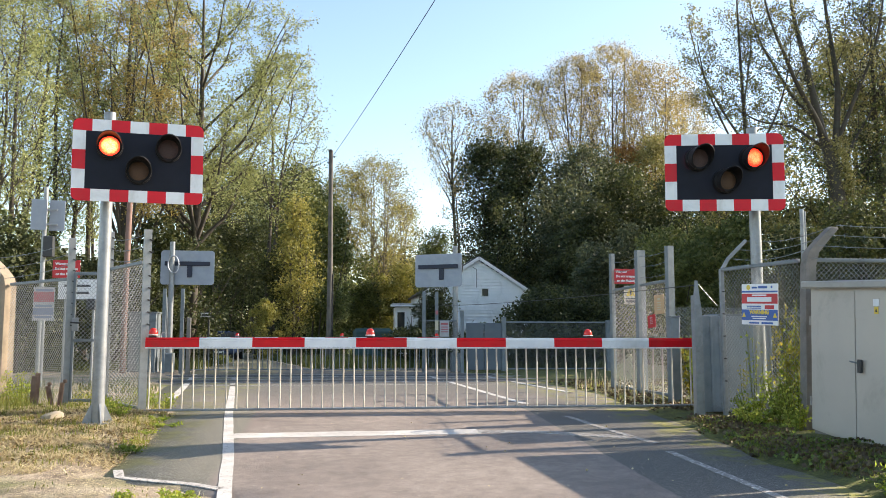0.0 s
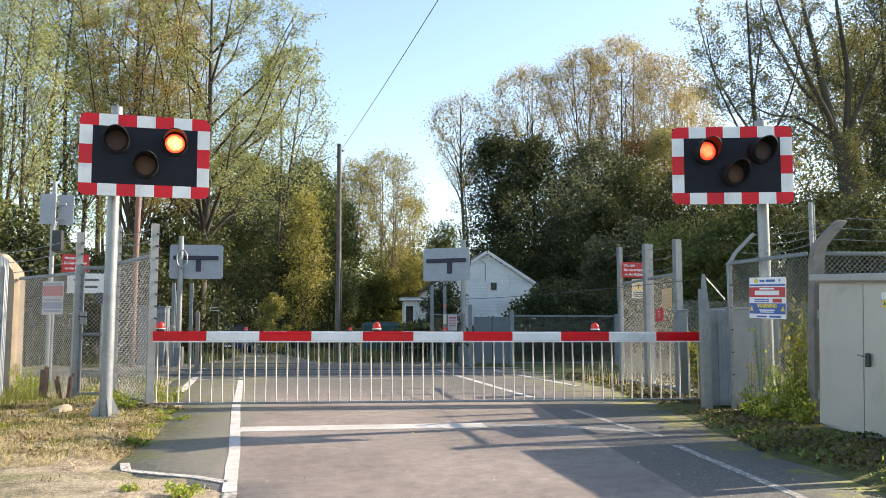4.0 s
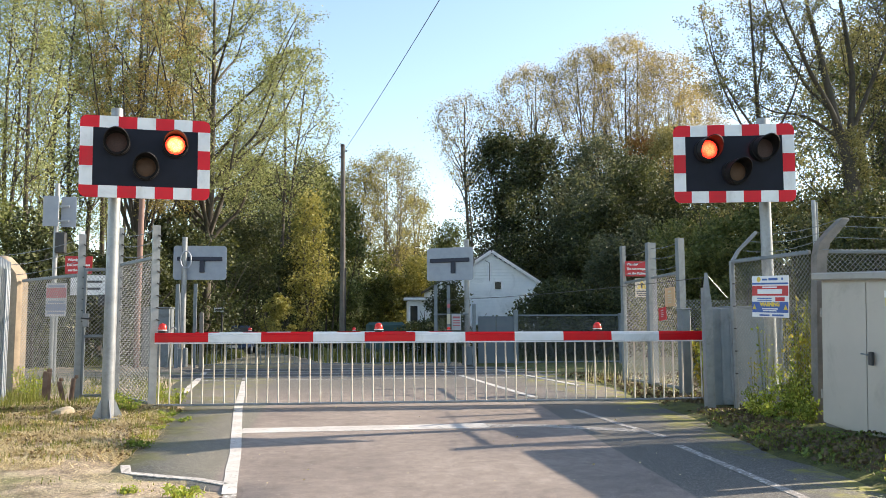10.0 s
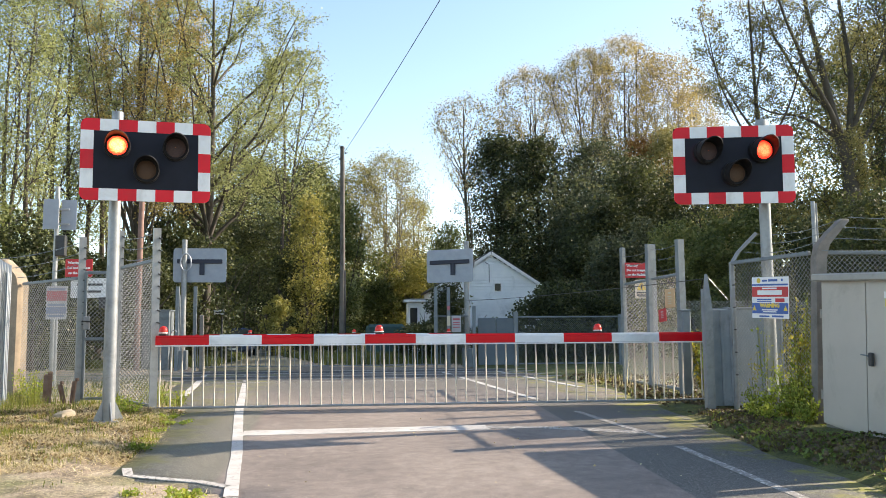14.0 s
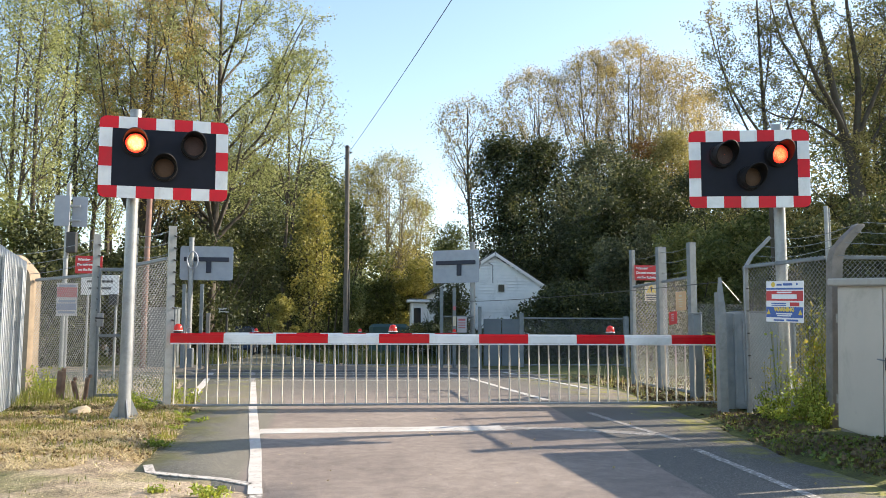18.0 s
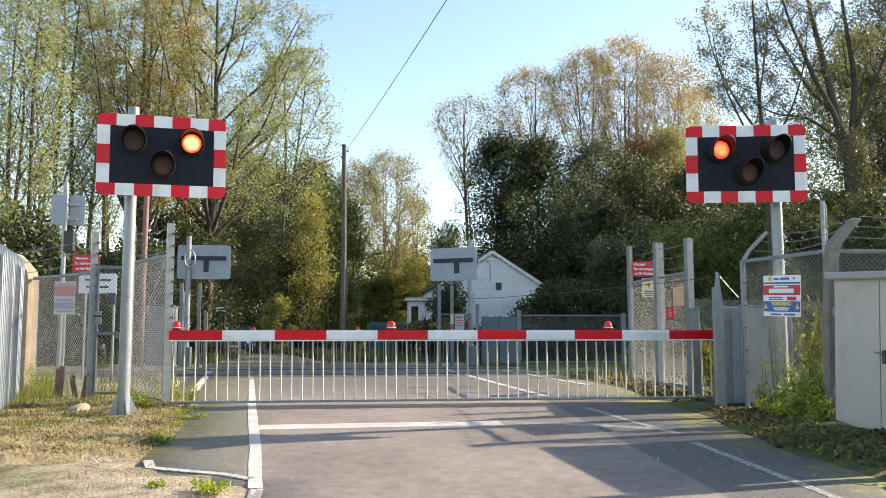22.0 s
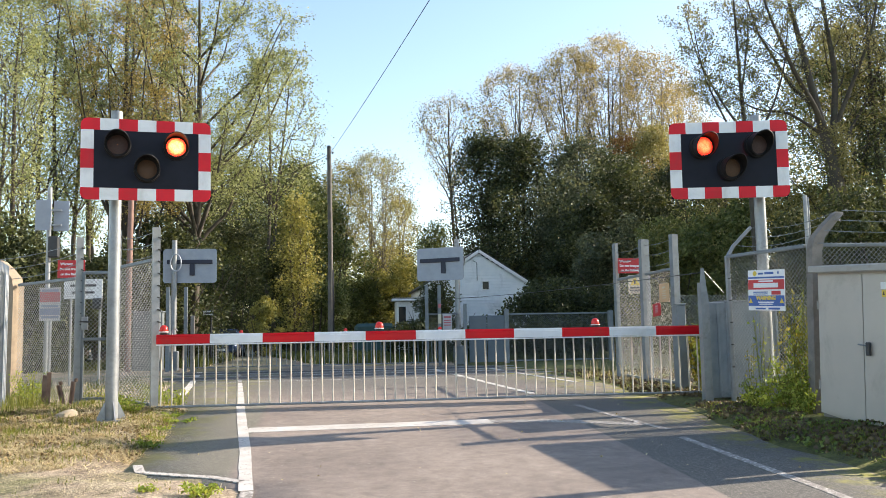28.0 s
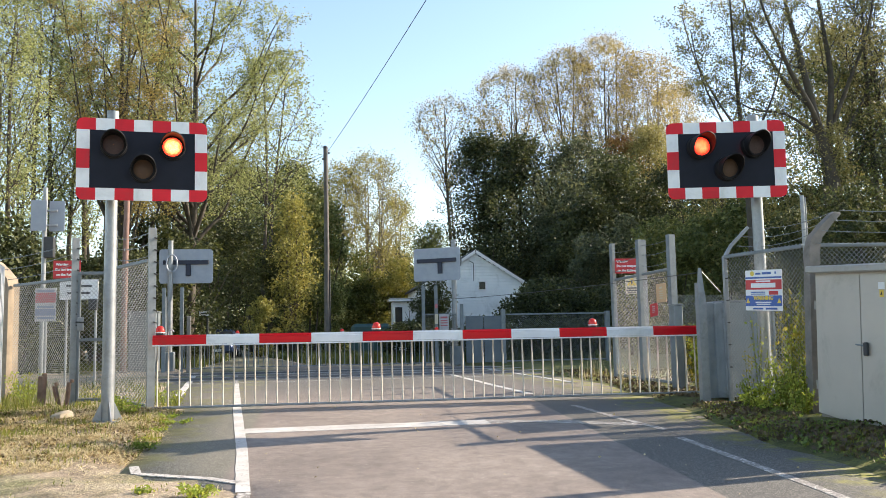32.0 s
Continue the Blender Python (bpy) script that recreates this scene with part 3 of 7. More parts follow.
# ---- warning signals ----
def signal(loc, yaw, tilt, aim, pole_dx, pole_h, zc, label, W, H, lit):
    s = thing("crossing_signal", loc, label, "level crossing signal", "warning signals")
    # pole with flanged foot
    part("pole", Geo().tube([(0, 0, 0.02), (0, 0, 1.2), (0, 0, pole_h)], [0.077, 0.074, 0.071], 20), GALV, s, "round galvanised pole")
    foot = Geo().box((0, 0, 0.015), (0.3, 0.3, 0.03), 0.006)
    for k in range(4):
        m = Matrix.Rotation(k * math.pi / 2 + 0.5, 4, "Z")
        foot.prism([(0.07, 0.02), (0.18, 0.02), (0.17, 0.06), (0.085, 0.24), (0.07, 0.26)], -0.008, 0.008, m)
    part("foot", foot, GALV, s)
    B, BZ = 0.15, 0.148
    turn = Matrix.Translation((pole_dx, -0.2, zc)) @ Matrix.Rotation(radians(yaw), 4, "Z") @ Matrix.Rotation(radians(-tilt), 4, "Y")
    board = part("backboard", Geo().box((0, 0.012, 0), (W - 0.02, 0.02, H - 0.02), 0.004), BLACK, s, "black rectangular backboard")
    board.matrix_local = turn
    part("panel", Geo().box((0, -0.006, 0), (W - 2 * B, 0.014, H - 2 * BZ), 0.005), BLACK, board)

    def cell(x0, x1, z0, z1, mat, corner=None):
        g = Geo()
        if corner:
            cx, cz, r = (x0 if corner[0] < 0 else x1), (z0 if corner[1] < 0 else z1), 0.085
            pts = [(x0, z0), (x1, z0), (x1, z1), (x0, z1)]
            out = []
            for px, pz in pts:
                if (px, pz) == (cx, cz):
                    ox, oz = px - corner[0] * r, pz - corner[1] * r
                    a0 = math.atan2(corner[1], corner[0])
                    arc = [(ox + r * math.cos(a0 + d), oz + r * math.sin(a0 + d)) for d in [math.pi / 4 * (k / 3 - 1) for k in range(7)]]
                    out += arc
                else:
                    out.append((px, pz))
            g.prism(out, -0.014, 0.002)
        else:
            g.box(((x0 + x1) / 2, -0.006, (z0 + z1) / 2), (x1 - x0, 0.016, z1 - z0))
        part("red_panel" if mat is RED else "white_panel", g, mat, board, smooth=0)

    nx, nz = 7, 5
    cw, ch = W / nx, H / nz
    for i in range(nx):
        for row, sz in ((0, -1), (1, 1)):
            mat = RED if i % 2 == 0 else WHITE
            xa, xb = -W / 2 + i * cw, -W / 2 + (i + 1) * cw
            za, zb = (-H / 2, -H / 2 + BZ) if sz < 0 else (H / 2 - BZ, H / 2)
            cell(xa, xb, za, zb, mat, (-1, sz) if i == 0 else (1, sz) if i == nx - 1 else None)
    side_h = (H - 2 * BZ) / 3
    for k in range(3):
        for sx in (-1, 1):
            xa, xb = (-W / 2, -W / 2 + B) if sx < 0 else (W / 2 - B, W / 2)
            cell(xa, xb, -H / 2 + BZ + k * side_h, -H / 2 + BZ + (k + 1) * side_h, RED if k == 1 else WHITE)
    # three hooded lamps
    lens_r, hood_r = 0.118, 0.148
    spots = ((-0.345, 0.17, "red"), (0.345, 0.17, "red"), (0.0, -0.125, "amber"))
    made = []
    for lx, lz, col in spots:
        ring = [(hood_r + 0.004, -0.06), (hood_r + 0.012, 0.0), (hood_r + 0.012, 0.03), (hood_r, 0.035), (lens_r + 0.01, 0.035)]
        lamp = part("lamp", Geo().lathe(ring, 32, Matrix.Rotation(radians(90), 4, "X")), HOOD, s, f"round {col} lamp in a black cowl")
        lamp.matrix_local = turn @ Matrix.Translation((lx, -0.013 - 0.16 * abs(math.sin(radians(aim))), lz)) @ Matrix.Rotation(radians(aim), 4, "Z")
        hood = Geo()
        vs, fs = [], []
        n = 32
        for k in range(n + 1):
            a = radians(-70) + radians(320) * k / n
            ln_ = 0.27 * (0.3 + 0.7 * max(0.0, 0.5 + 0.5 * math.sin(a)) ** 1.3)
            for rr, yy in ((hood_r + 0.003, 0.0), (hood_r + 0.003, -ln_), (hood_r - 0.007, -ln_ - 0.004), (hood_r - 0.007, 0.0)):
                vs.append((rr * math.cos(a), yy, rr * math.sin(a)))
        for k in range(n):
            for j in range(4):
                a, b2 = k * 4 + j, k * 4 + (j + 1) % 4
                fs.append((a, b2, b2 + 4, a + 4))
        hood.add(vs, fs)
        part("hood", hood, HOOD, lamp)
        part("bezel", Geo().lathe([(hood_r - 0.004, 0.052), (lens_r + 0.0015, 0.052), (lens_r + 0.0015, 0.048), (hood_r - 0.004, 0.048)], 32, Matrix.Rotation(radians(90), 4, "X")), HOOD, lamp)
        tagged(part("cup", Geo().lathe([(hood_r - 0.006, 0.03), (hood_r - 0.006, -0.005), (lens_r + 0.004, -0.006)], 32, Matrix.Rotation(radians(90), 4, "X")), HOOD, lamp))
        if col == "red":
            disc = Geo().lathe([(0.001, 0.022), (0.06, 0.018), (0.1, 0.008), (lens_r, 0.001), (lens_r, -0.004), (0.1, -0.008), (0.06, -0.012), (0.001, -0.014)], 32, Matrix.Rotation(radians(90), 4, "X"))
            me = disc.mesh("lens", UNLIT, 40)
            me.materials.append(lit)
            for p in me.polygons:
                p.material_index = 1 if p.center.y < -0.0005 else 0
            o = part("lens", me, UNLIT, lamp, "turning lamp disc, glowing on one face")
            o.location = (0, -0.05, 0)
            made.append(o)
        else:
            o = part("lens", Geo().lathe([(lens_r, 0.0), (0.1, 0.008), (0.06, 0.016), (0.001, 0.02)], 32, Matrix.Rotation(radians(90), 4, "X")), AMBER, lamp, "dark amber lens")
            o.location = (0, -0.05, 0)
    # clamps behind the board
    for z in (-0.3, 0.3):
        part("bracket", Geo().box((pole_dx * 0.5, -0.1, zc + z), (abs(pole_dx) + 0.3, 0.05, 0.06), 0.006), GALV_DULL, s)
    return s, made


left_signal, left_lenses = signal((-2.88, 11.08, -0.04), 10.6, 0.5, 2.0, 0.416, 3.9, 3.233, "galvanised signal post with a red-lit warning board", 1.54, 1.018, LIT)
right_signal, right_lenses = signal((5.5, 10.6, -0.02), -13.0, -0.4, 15.0, -0.505, 3.84, 3.191, "galvanised signal post behind mesh with a red-lit warning board", 1.516, 1.016, LIT_SIDE)

# ---- trees and shrubs ----
LEAF_OLIVE = leaf_mat("olive_leaves", [(0.15, (0.12, 0.115, 0.04)), (0.5, (0.24, 0.225, 0.09)), (0.8, (0.35, 0.32, 0.14)), (0.95, (0.46, 0.36, 0.12))], 0.36)
LEAF_BROWN = leaf_mat("bronze_autumn_leaves", [(0.15, (0.15, 0.125, 0.045)), (0.5, (0.3, 0.245, 0.085)), (0.85, (0.46, 0.37, 0.14))], 0.38)
LEAF_GREEN = leaf_mat("green_leaves", [(0.15, (0.11, 0.13, 0.058)), (0.55, (0.25, 0.28, 0.125)), (0.9, (0.43, 0.46, 0.25))], 0.46)
LEAF_MID = leaf_mat("mid_green_leaves", [(0.15, (0.05, 0.066, 0.02)), (0.55, (0.12, 0.142, 0.045)), (0.9, (0.25, 0.26, 0.1))], 0.32)
LEAF_GOLD = leaf_mat("golden_poplar_leaves", [(0.15, (0.17, 0.135, 0.055)), (0.5, (0.32, 0.26, 0.11)), (0.85, (0.48, 0.4, 0.19))], 0.4)
LEAF_DARK = leaf_mat("dark_green_leaves", [(0.15, (0.02, 0.028, 0.011)), (0.55, (0.052, 0.065, 0.025)), (0.88, (0.14, 0.15, 0.062))], 0.3)
LEAF_GREY = leaf_mat("grey_green_willow_leaves", [(0.15, (0.034, 0.046, 0.028)), (0.55, (0.08, 0.097, 0.056)), (0.88, (0.18, 0.19, 0.11))], 0.35)
LEAF_SMOKE = leaf_mat("smoky_green_leaves", [(0.15, (0.11, 0.105, 0.04)), (0.5, (0.225, 0.207, 0.08)), (0.85, (0.37, 0.325, 0.135))], 0.36)
LEAF_RUST = leaf_mat("rusty_autumn_leaves", [(0.2, (0.11, 0.06, 0.022)), (0.6, (0.19, 0.105, 0.036)), (0.9, (0.27, 0.18, 0.06))])
LEAF_LIME = leaf_mat("lime_autumn_leaves", [(0.15, (0.12, 0.125, 0.03)), (0.55, (0.255, 0.25, 0.075)), (0.9, (0.4, 0.355, 0.11))], 0.36)
LEAF_YELLOW = leaf_mat("yellow_green_leaves", [(0.15, (0.14, 0.14, 0.025)), (0.55, (0.26, 0.245, 0.045)), (0.9, (0.38, 0.31, 0.06))])


def leaf_mesh(name, centres, size, rs, material, flat=0.35):
    """Many small folded leaves, one pair of triangles each side of the midrib."""
    n = len(centres)
    size = size * rs.uniform(0.6, 1.3, (n, 1))
    d = rs.normal(0, 1, (n, 3))
    d[:, 2] = d[:, 2] * 0.6 - 0.35
    d /= np.linalg.norm(d, axis=1, keepdims=True) + 1e-9
    u = rs.normal(0, 1, (n, 3))
    s = np.cross(d, u)
    s /= np.linalg.norm(s, axis=1, keepdims=True) + 1e-9
    up = np.cross(s, d)
    tip, base = centres + d * size * 0.5, centres - d * size * 0.5
    lf, rt = centres + s * size * flat + up * size * 0.1, centres - s * size * flat + up * size * 0.1
    v = np.stack([base, lf, tip, rt], 1).reshape(-1, 3).astype(np.float32)
    me = bpy.data.meshes.new(name)
    me.vertices.add(4 * n)
    me.vertices.foreach_set("co", v.ravel())
    me.loops.add(6 * n)
    k = (np.arange(n) * 4)[:, None]
    me.loops.foreach_set("vertex_index", (k + np.array([[0, 1, 2, 0, 2, 3]])).ravel().astype(np.int32))
    me.polygons.add(2 * n)
    me.polygons.foreach_set("loop_start", np.arange(0, 6 * n, 3, dtype=np.int32))
    me.materials.append(material)
    me.update(calc_edges=True)
    return me


def crown_tree(label, loc, h, base, w, r, leaf, seed, stems=1, limbs=14, rise=1.6, tufts=300, per=35, tuft=0.32, size=0.1, peak=0.6, bark=None, lean=0.0, ivy=0, hollow=0.3, twig=0.012):
    """A tree with a crown of given base, width and top: stems, rising limbs, twigs, and a tuft of leaves on each twig."""
    rnd, rs = random.Random(seed), np.random.RandomState(seed)
    t = thing("tree", loc, label, "tree")
    lobe = [(rnd.uniform(1.5, 4.5), rnd.uniform(0, 6.28), rnd.uniform(2, 6), rnd.uniform(0, 6.28)) for _ in range(3)]

    def radius(u, a):
        b = (max(u, 0.0) / peak) ** 0.7 if u < peak else math.sqrt(max(0.0, 1 - ((u - peak) / (1 - peak)) ** 2))
        k = sum(math.sin(round(f) * a + p + q * u * 2 + s_) for f, p, q, s_ in lobe) / 3
        return w / 2 * (0.12 + 0.88 * b) * (1 + 0.3 * k)

    g = Geo()
    trunks, samples = [], []
    wave = rnd.uniform(0, 6.28)
    for k in range(stems):
        a = 2 * math.pi * (k + 0.3) / stems + rnd.uniform(-0.5, 0.5)
        out = 0.0 if stems == 1 else w * rnd.uniform(0.1, 0.24)
        top = Vector((math.cos(a) * out + lean * h, math.sin(a) * out, h * (0.96 if k == 0 else rnd.uniform(0.72, 0.95))))
        foot = Vector((math.cos(a) * r * 1.5, math.sin(a) * r * 1.5, -0.1)) if stems > 1 else Vector((0, 0, -0.1))
        path = []
        for i in range(11):
            f = i / 10
            p = foot.lerp(top, f)
            sway = 0.03 * h * math.sin(4.2 * f + wave + 1.7 * k) * f * (1.2 - f)
            bow = 0.5 * out * (f - f * f)
            path.append(p + Vector((sway - math.cos(a) * bow, sway * 0.6 - math.sin(a) * bow, 0)))
        rad = [(r if stems == 1 else r * 0.75) * (1.25 if i == 0 else 1.0) * (1 - 0.9 * i / 10) + 0.012 for i in range(11)]
        trunks.append((path, rad))
        g.tube(path, rad, 9, cap=False)
        samples += [p for p in path if p.z > base * 0.9]
    for k in range(limbs):
        path, rad = trunks[k % stems]
        u = 0.12 + 0.85 * ((k + rnd.random()) / limbs)
        a = k * 2.4 + rnd.uniform(-0.5, 0.5)
        ze = base + (h - base) * u
        q = radius(u, a) * rnd.uniform(0.7, 0.95)
        end = Vector((math.cos(a) * q + lean * ze, math.sin(a) * q, ze))
        zs = min(max(ze - q * rise * rnd.uniform(0.8, 1.3), base * 0.55), ze - 0.3)
        i = min(9, max(0, int(zs / h * 10)))
        f = min(1.0, max(0.0, (zs - path[i].z) / max(0.01, path[i + 1].z - path[i].z)))
        st = path[i].lerp(path[i + 1], f)
        ctl = st.lerp(end, 0.5) + Vector((rnd.gauss(0, 0.05), rnd.gauss(0, 0.05), -0.06 * (end - st).length))
        r0 = max(0.02, rad[i] * rnd.uniform(0.4, 0.6))
        pts = []
        for j in range(9):
            f = j / 8
            p = st * (1 - f) ** 2 + ctl * 2 * f * (1 - f) + end * f * f
            pts.append(p + Vector((rnd.gauss(0, 0.04), rnd.gauss(0, 0.04), rnd.gauss(0, 0.03))) * (1 if j else 0))
        g.tube(pts, [r0 * (1 - 0.82 * j / 8) for j in range(9)], 5, cap=False)
        samples += pts[2:]
    sm = np.array([tuple(p) for p in samples])
    cs = []
    for k in range(tufts):
        u = rnd.random() ** 0.85
        a = rnd.uniform(0, 6.283)
        q = radius(u, a) * (hollow + (1 - hollow) * math.sqrt(rnd.random()))
        z = base + (h - base) * u
        p = Vector((math.cos(a) * q + lean * z, math.sin(a) * q, z))
        d = sm - np.array([p.x, p.y, p.z - 0.25 * (h - base) * 0.2])
        dd = (d * d).sum(1) + np.where(sm[:, 2] > p.z, 4.0, 0.0)
        s0 = samples[int(dd.argmin())]
        far = (p - s0).length
        if far > 0.9:
            side = s0.lerp(p, 0.5) + Vector((rnd.gauss(0, 0.1), rnd.gauss(0, 0.1), -0.08 * far))
            g.tube([s0, side, p], [twig * 1.6, twig * 1.1, twig * 0.5], 3, cap=False)
            samples.append(side)
            sm = np.vstack([sm, np.array([tuple(side)])])
        else:
            g.tube([s0, p], [twig, twig * 0.5], 3, cap=False)
        n = max(4, int(per * rnd.uniform(0.5, 1.5)))
        pts = rs.normal(0, 1, (n, 3)) * np.array([1, 1, 0.75]) * tuft * rnd.uniform(0.7, 1.3)
        # leaves follow the twig as well as its tip
        f = rs.uniform(0, 0.5, (n, 1)) ** 2
        cs.append(np.array([tuple(p)]) * (1 - f) + np.array([tuple(s0)]) * f + pts)
    part("trunk", g, bark or BARK, t, smooth=60)
    if ivy:
        path, rad = trunks[0]
        pp = np.array([tuple(p) for p in path])
        k, f = rs.randint(0, 4, ivy), rs.uniform(0, 1, (ivy, 1))
        a = rs.uniform(0, 2 * math.pi, ivy)
        d = r * 1.1 + np.abs(rs.normal(0, 0.16, ivy))
        cs.append(pp[k] * (1 - f) + pp[k + 1] * f + np.stack([np.cos(a) * d, np.sin(a) * d, 0 * a], 1))
    c = np.concatenate(cs)
    c[:, 2] = np.maximum(c[:, 2], 0.06)
    part("crown", leaf_mesh("crown", c, size, rs, leaf), leaf, t)
    return t


def forked_tree(label, loc, boughs, leaf, seed, side=11, reach=1.5, size=0.068, ivy=0, leafy=22, bark=None):
    """A tree of given boughs (points, thick end, thin end, share that stays bare), each with side branches, twigs and sprays of leaves."""
    rnd, rs = random.Random(seed), np.random.RandomState(seed)
    t = thing("tree", loc, label, "tree")
    g, cs = Geo(), []
    for pts, r0, r1, bare in boughs:
        pts = [Vector(p) for p in pts]
        line = []
        for i in range(len(pts) - 1):
            a, b, c, d = pts[max(0, i - 1)], pts[i], pts[i + 1], pts[min(len(pts) - 1, i + 2)]
            for k in range(4):
                f = k / 4
                line.append(0.5 * (2 * b + (c - a) * f + (2 * a - 5 * b + 4 * c - d) * f * f + (3 * b - a - 3 * c + d) * f ** 3))
        line.append(pts[-1])
        n = len(line)
        g.tube(line, [r0 + (r1 - r0) * i / (n - 1) for i in range(n)], 9, cap=False)
        if bare >= 1:
            continue
        for j in range(side):
            f = bare + (1 - bare) * (j + rnd.random()) / side
            i = min(n - 2, int(f * (n - 1)))
            p, axis = line[i], (line[i + 1] - line[i]).normalized()
            a = j * 2.4 + rnd.uniform(-0.6, 0.6)
            out = axis.orthogonal().normalized()
            out = out * math.cos(a) + axis.cross(out) * math.sin(a)
            d = (out + axis * rnd.uniform(0.5, 1.1) + Vector((0, 0, 0.25))).normalized()
            ln_ = reach * (1.15 - 0.55 * f) * rnd.uniform(0.65, 1.25)
            rb = max(0.008, (r0 + (r1 - r0) * f) * 0.3)
            br = [p]
            for k in range(5):
                d = (d + Vector((rnd.gauss(0, 0.16), rnd.gauss(0, 0.16), rnd.gauss(0.02, 0.12)))).normalized()
                br.append(br[-1] + d * ln_ / 5)
            g.tube(br, [rb * (1 - 0.14 * k) for k in range(6)], 4, cap=False)
            for k in range(1, 6):
                for _ in range(2):
                    e = (d + Vector((rnd.gauss(0, 0.7), rnd.gauss(0, 0.7), rnd.gauss(-0.05, 0.5)))).normalized()
                    q = br[k] + e * rnd.uniform(0.17, 0.4) * reach
                    g.tube([br[k], q], [0.09 * size, 0.04 * size], 3, cap=False)
                    m = rnd.randint(leafy * 6 // 10, leafy * 14 // 10)
                    f2 = rs.uniform(0.15, 1.1, (m, 1))
                    cs.append(np.array([tuple(br[k])]) * (1 - f2) + np.array([tuple(q)]) * f2 + rs.normal(0, 1.25 * size, (m, 3)))
    part("trunk", g, bark or BARK, t, smooth=60)
    if ivy:
        pp = np.array([tuple(p) for p in line[:1]] + [tuple(p) for p in boughs[0][0]])
        k, f = rs.randint(1, len(pp) - 1, ivy), rs.uniform(0, 1, (ivy, 1))
        a, d = rs.uniform(0, 2 * math.pi, ivy), 0.18 + np.abs(rs.normal(0, 0.22, ivy))
        cs.append(pp[k] * (1 - f) + pp[k + 1] * f + np.stack([np.cos(a) * d + 0.25, np.sin(a) * d, 0 * a], 1))
    c = np.concatenate(cs)
    c[:, 2] = np.maximum(c[:, 2], 0.06)
    part("crown", leaf_mesh("crown", c, size, rs, leaf), leaf, t)
    return t


def vase_tree(label, loc, h, base, w, r, leaf, seed, boughs=10, rise=1.5, peak=0.62, side=11, size=0.1, leafy=20, lean=0.0, low=0.1, reach=None, bark=None):
    """A tree whose boughs leave the trunk one after another and sweep up to a vase-shaped crown."""
    rnd = random.Random(seed + 500)
    sway = rnd.uniform(-0.25, 0.25)
    stem = [Vector((lean * z + sway * math.sin(2.6 * z / h), 0.5 * sway * math.sin(1.9 * z / h), z)) for z in (-0.1, 0.3 * h, 0.55 * h, 0.78 * h, 0.98 * h)]
    out = [(stem, r, 0.02, min(0.8, base / h + 0.12))]
    for k in range(boughs):
        u = low + (1 - low) * (k + rnd.uniform(0.2, 0.8)) / boughs
        b = (u / peak) ** 0.6 if u < peak else math.sqrt(max(0.05, 1 - ((u - peak) / (1.04 - peak)) ** 2))
        q, a = w / 2 * b * rnd.uniform(0.82, 1.08), k * 2.4 + rnd.uniform(-0.5, 0.5)
        ze = base + (h - base) * u * rnd.uniform(0.95, 1.0)
        zs = max(0.35 * base, ze - q * rise * rnd.uniform(0.85, 1.25) - 0.4)
        foot = Vector((lean * zs + sway * math.sin(2.6 * zs / h), 0.5 * sway * math.sin(1.9 * zs / h), zs))
        tip = Vector((lean * ze + math.cos(a) * q, math.sin(a) * q, ze))
        mid = foot.lerp(tip, 0.5) + Vector((math.cos(a), math.sin(a), 0)) * 0.12 * q - Vector((0, 0, 0.05 * (ze - zs)))
        out.append(([foot, foot.lerp(mid, 0.55), mid, mid.lerp(tip, 0.55) + Vector((0, 0, 0.1)), tip], r * (0.5 - 0.25 * u), 0.012, 0.3))
    return forked_tree(label, loc, out, leaf, seed, side, reach or 0.3 * w, size, 0, leafy, bark)


def shrub(label, loc, w, d, h, leaf, seed, leaves=9000, size=0.13, lobes=14, name="shrub", stems=9):
    """A thicket: bent stems and lobes of leaves of uneven outline."""
    rnd, rs = random.Random(seed), np.random.RandomState(seed)
    t = thing(name, loc, label, "shrub")
    g = Geo()
    for k in range(stems):
        x, y = rnd.uniform(-0.4, 0.4) * w, rnd.uniform(-0.4, 0.4) * d
        top = Vector((x * 1.3 + rnd.gauss(0, 0.4), y * 1.3 + rnd.gauss(0, 0.3), h * rnd.uniform(0.4, 0.7)))
        g.tube([(x * 0.6, y * 0.6, -0.05), (x * 0.9, y * 0.9, top.z * 0.45), tuple(top)], [0.03 + 0.006 * h, 0.025, 0.01], 5, cap=False)
    tagged(part("undergrowth", g, BARK, t, smooth=60), kind="stuff")
    cs = []
    per = leaves // lobes
    for k in range(lobes):
        a = rnd.uniform(0, 2 * math.pi)
        q = math.sqrt(rnd.random())
        cx, cy = math.cos(a) * q * w * 0.4, math.sin(a) * q * d * 0.42
        cz = h * (1 - 0.95 * rnd.random() ** 1.25) * (0.94 - 0.3 * q * q)
        rr = rnd.uniform(0.12, 0.22) * min(max(w, 0.62 * h), h * 1.3)
        p = rs.normal(0, 1, (per, 3))
        p /= np.linalg.norm(p, axis=1, keepdims=True)
        p *= (rs.uniform(0.25, 1, (per, 1)) ** 0.45) * rr * rs.uniform(0.75, 1.25, (per, 1))
        cs.append(p * np.array([1, 1, 0.85]) + np.array([cx, cy, cz]))
    c = np.concatenate(cs)
    c = c[c[:, 2] > 0.03]
    part("crown", leaf_mesh("crown", c, size, rs, leaf), leaf, t)
    return t


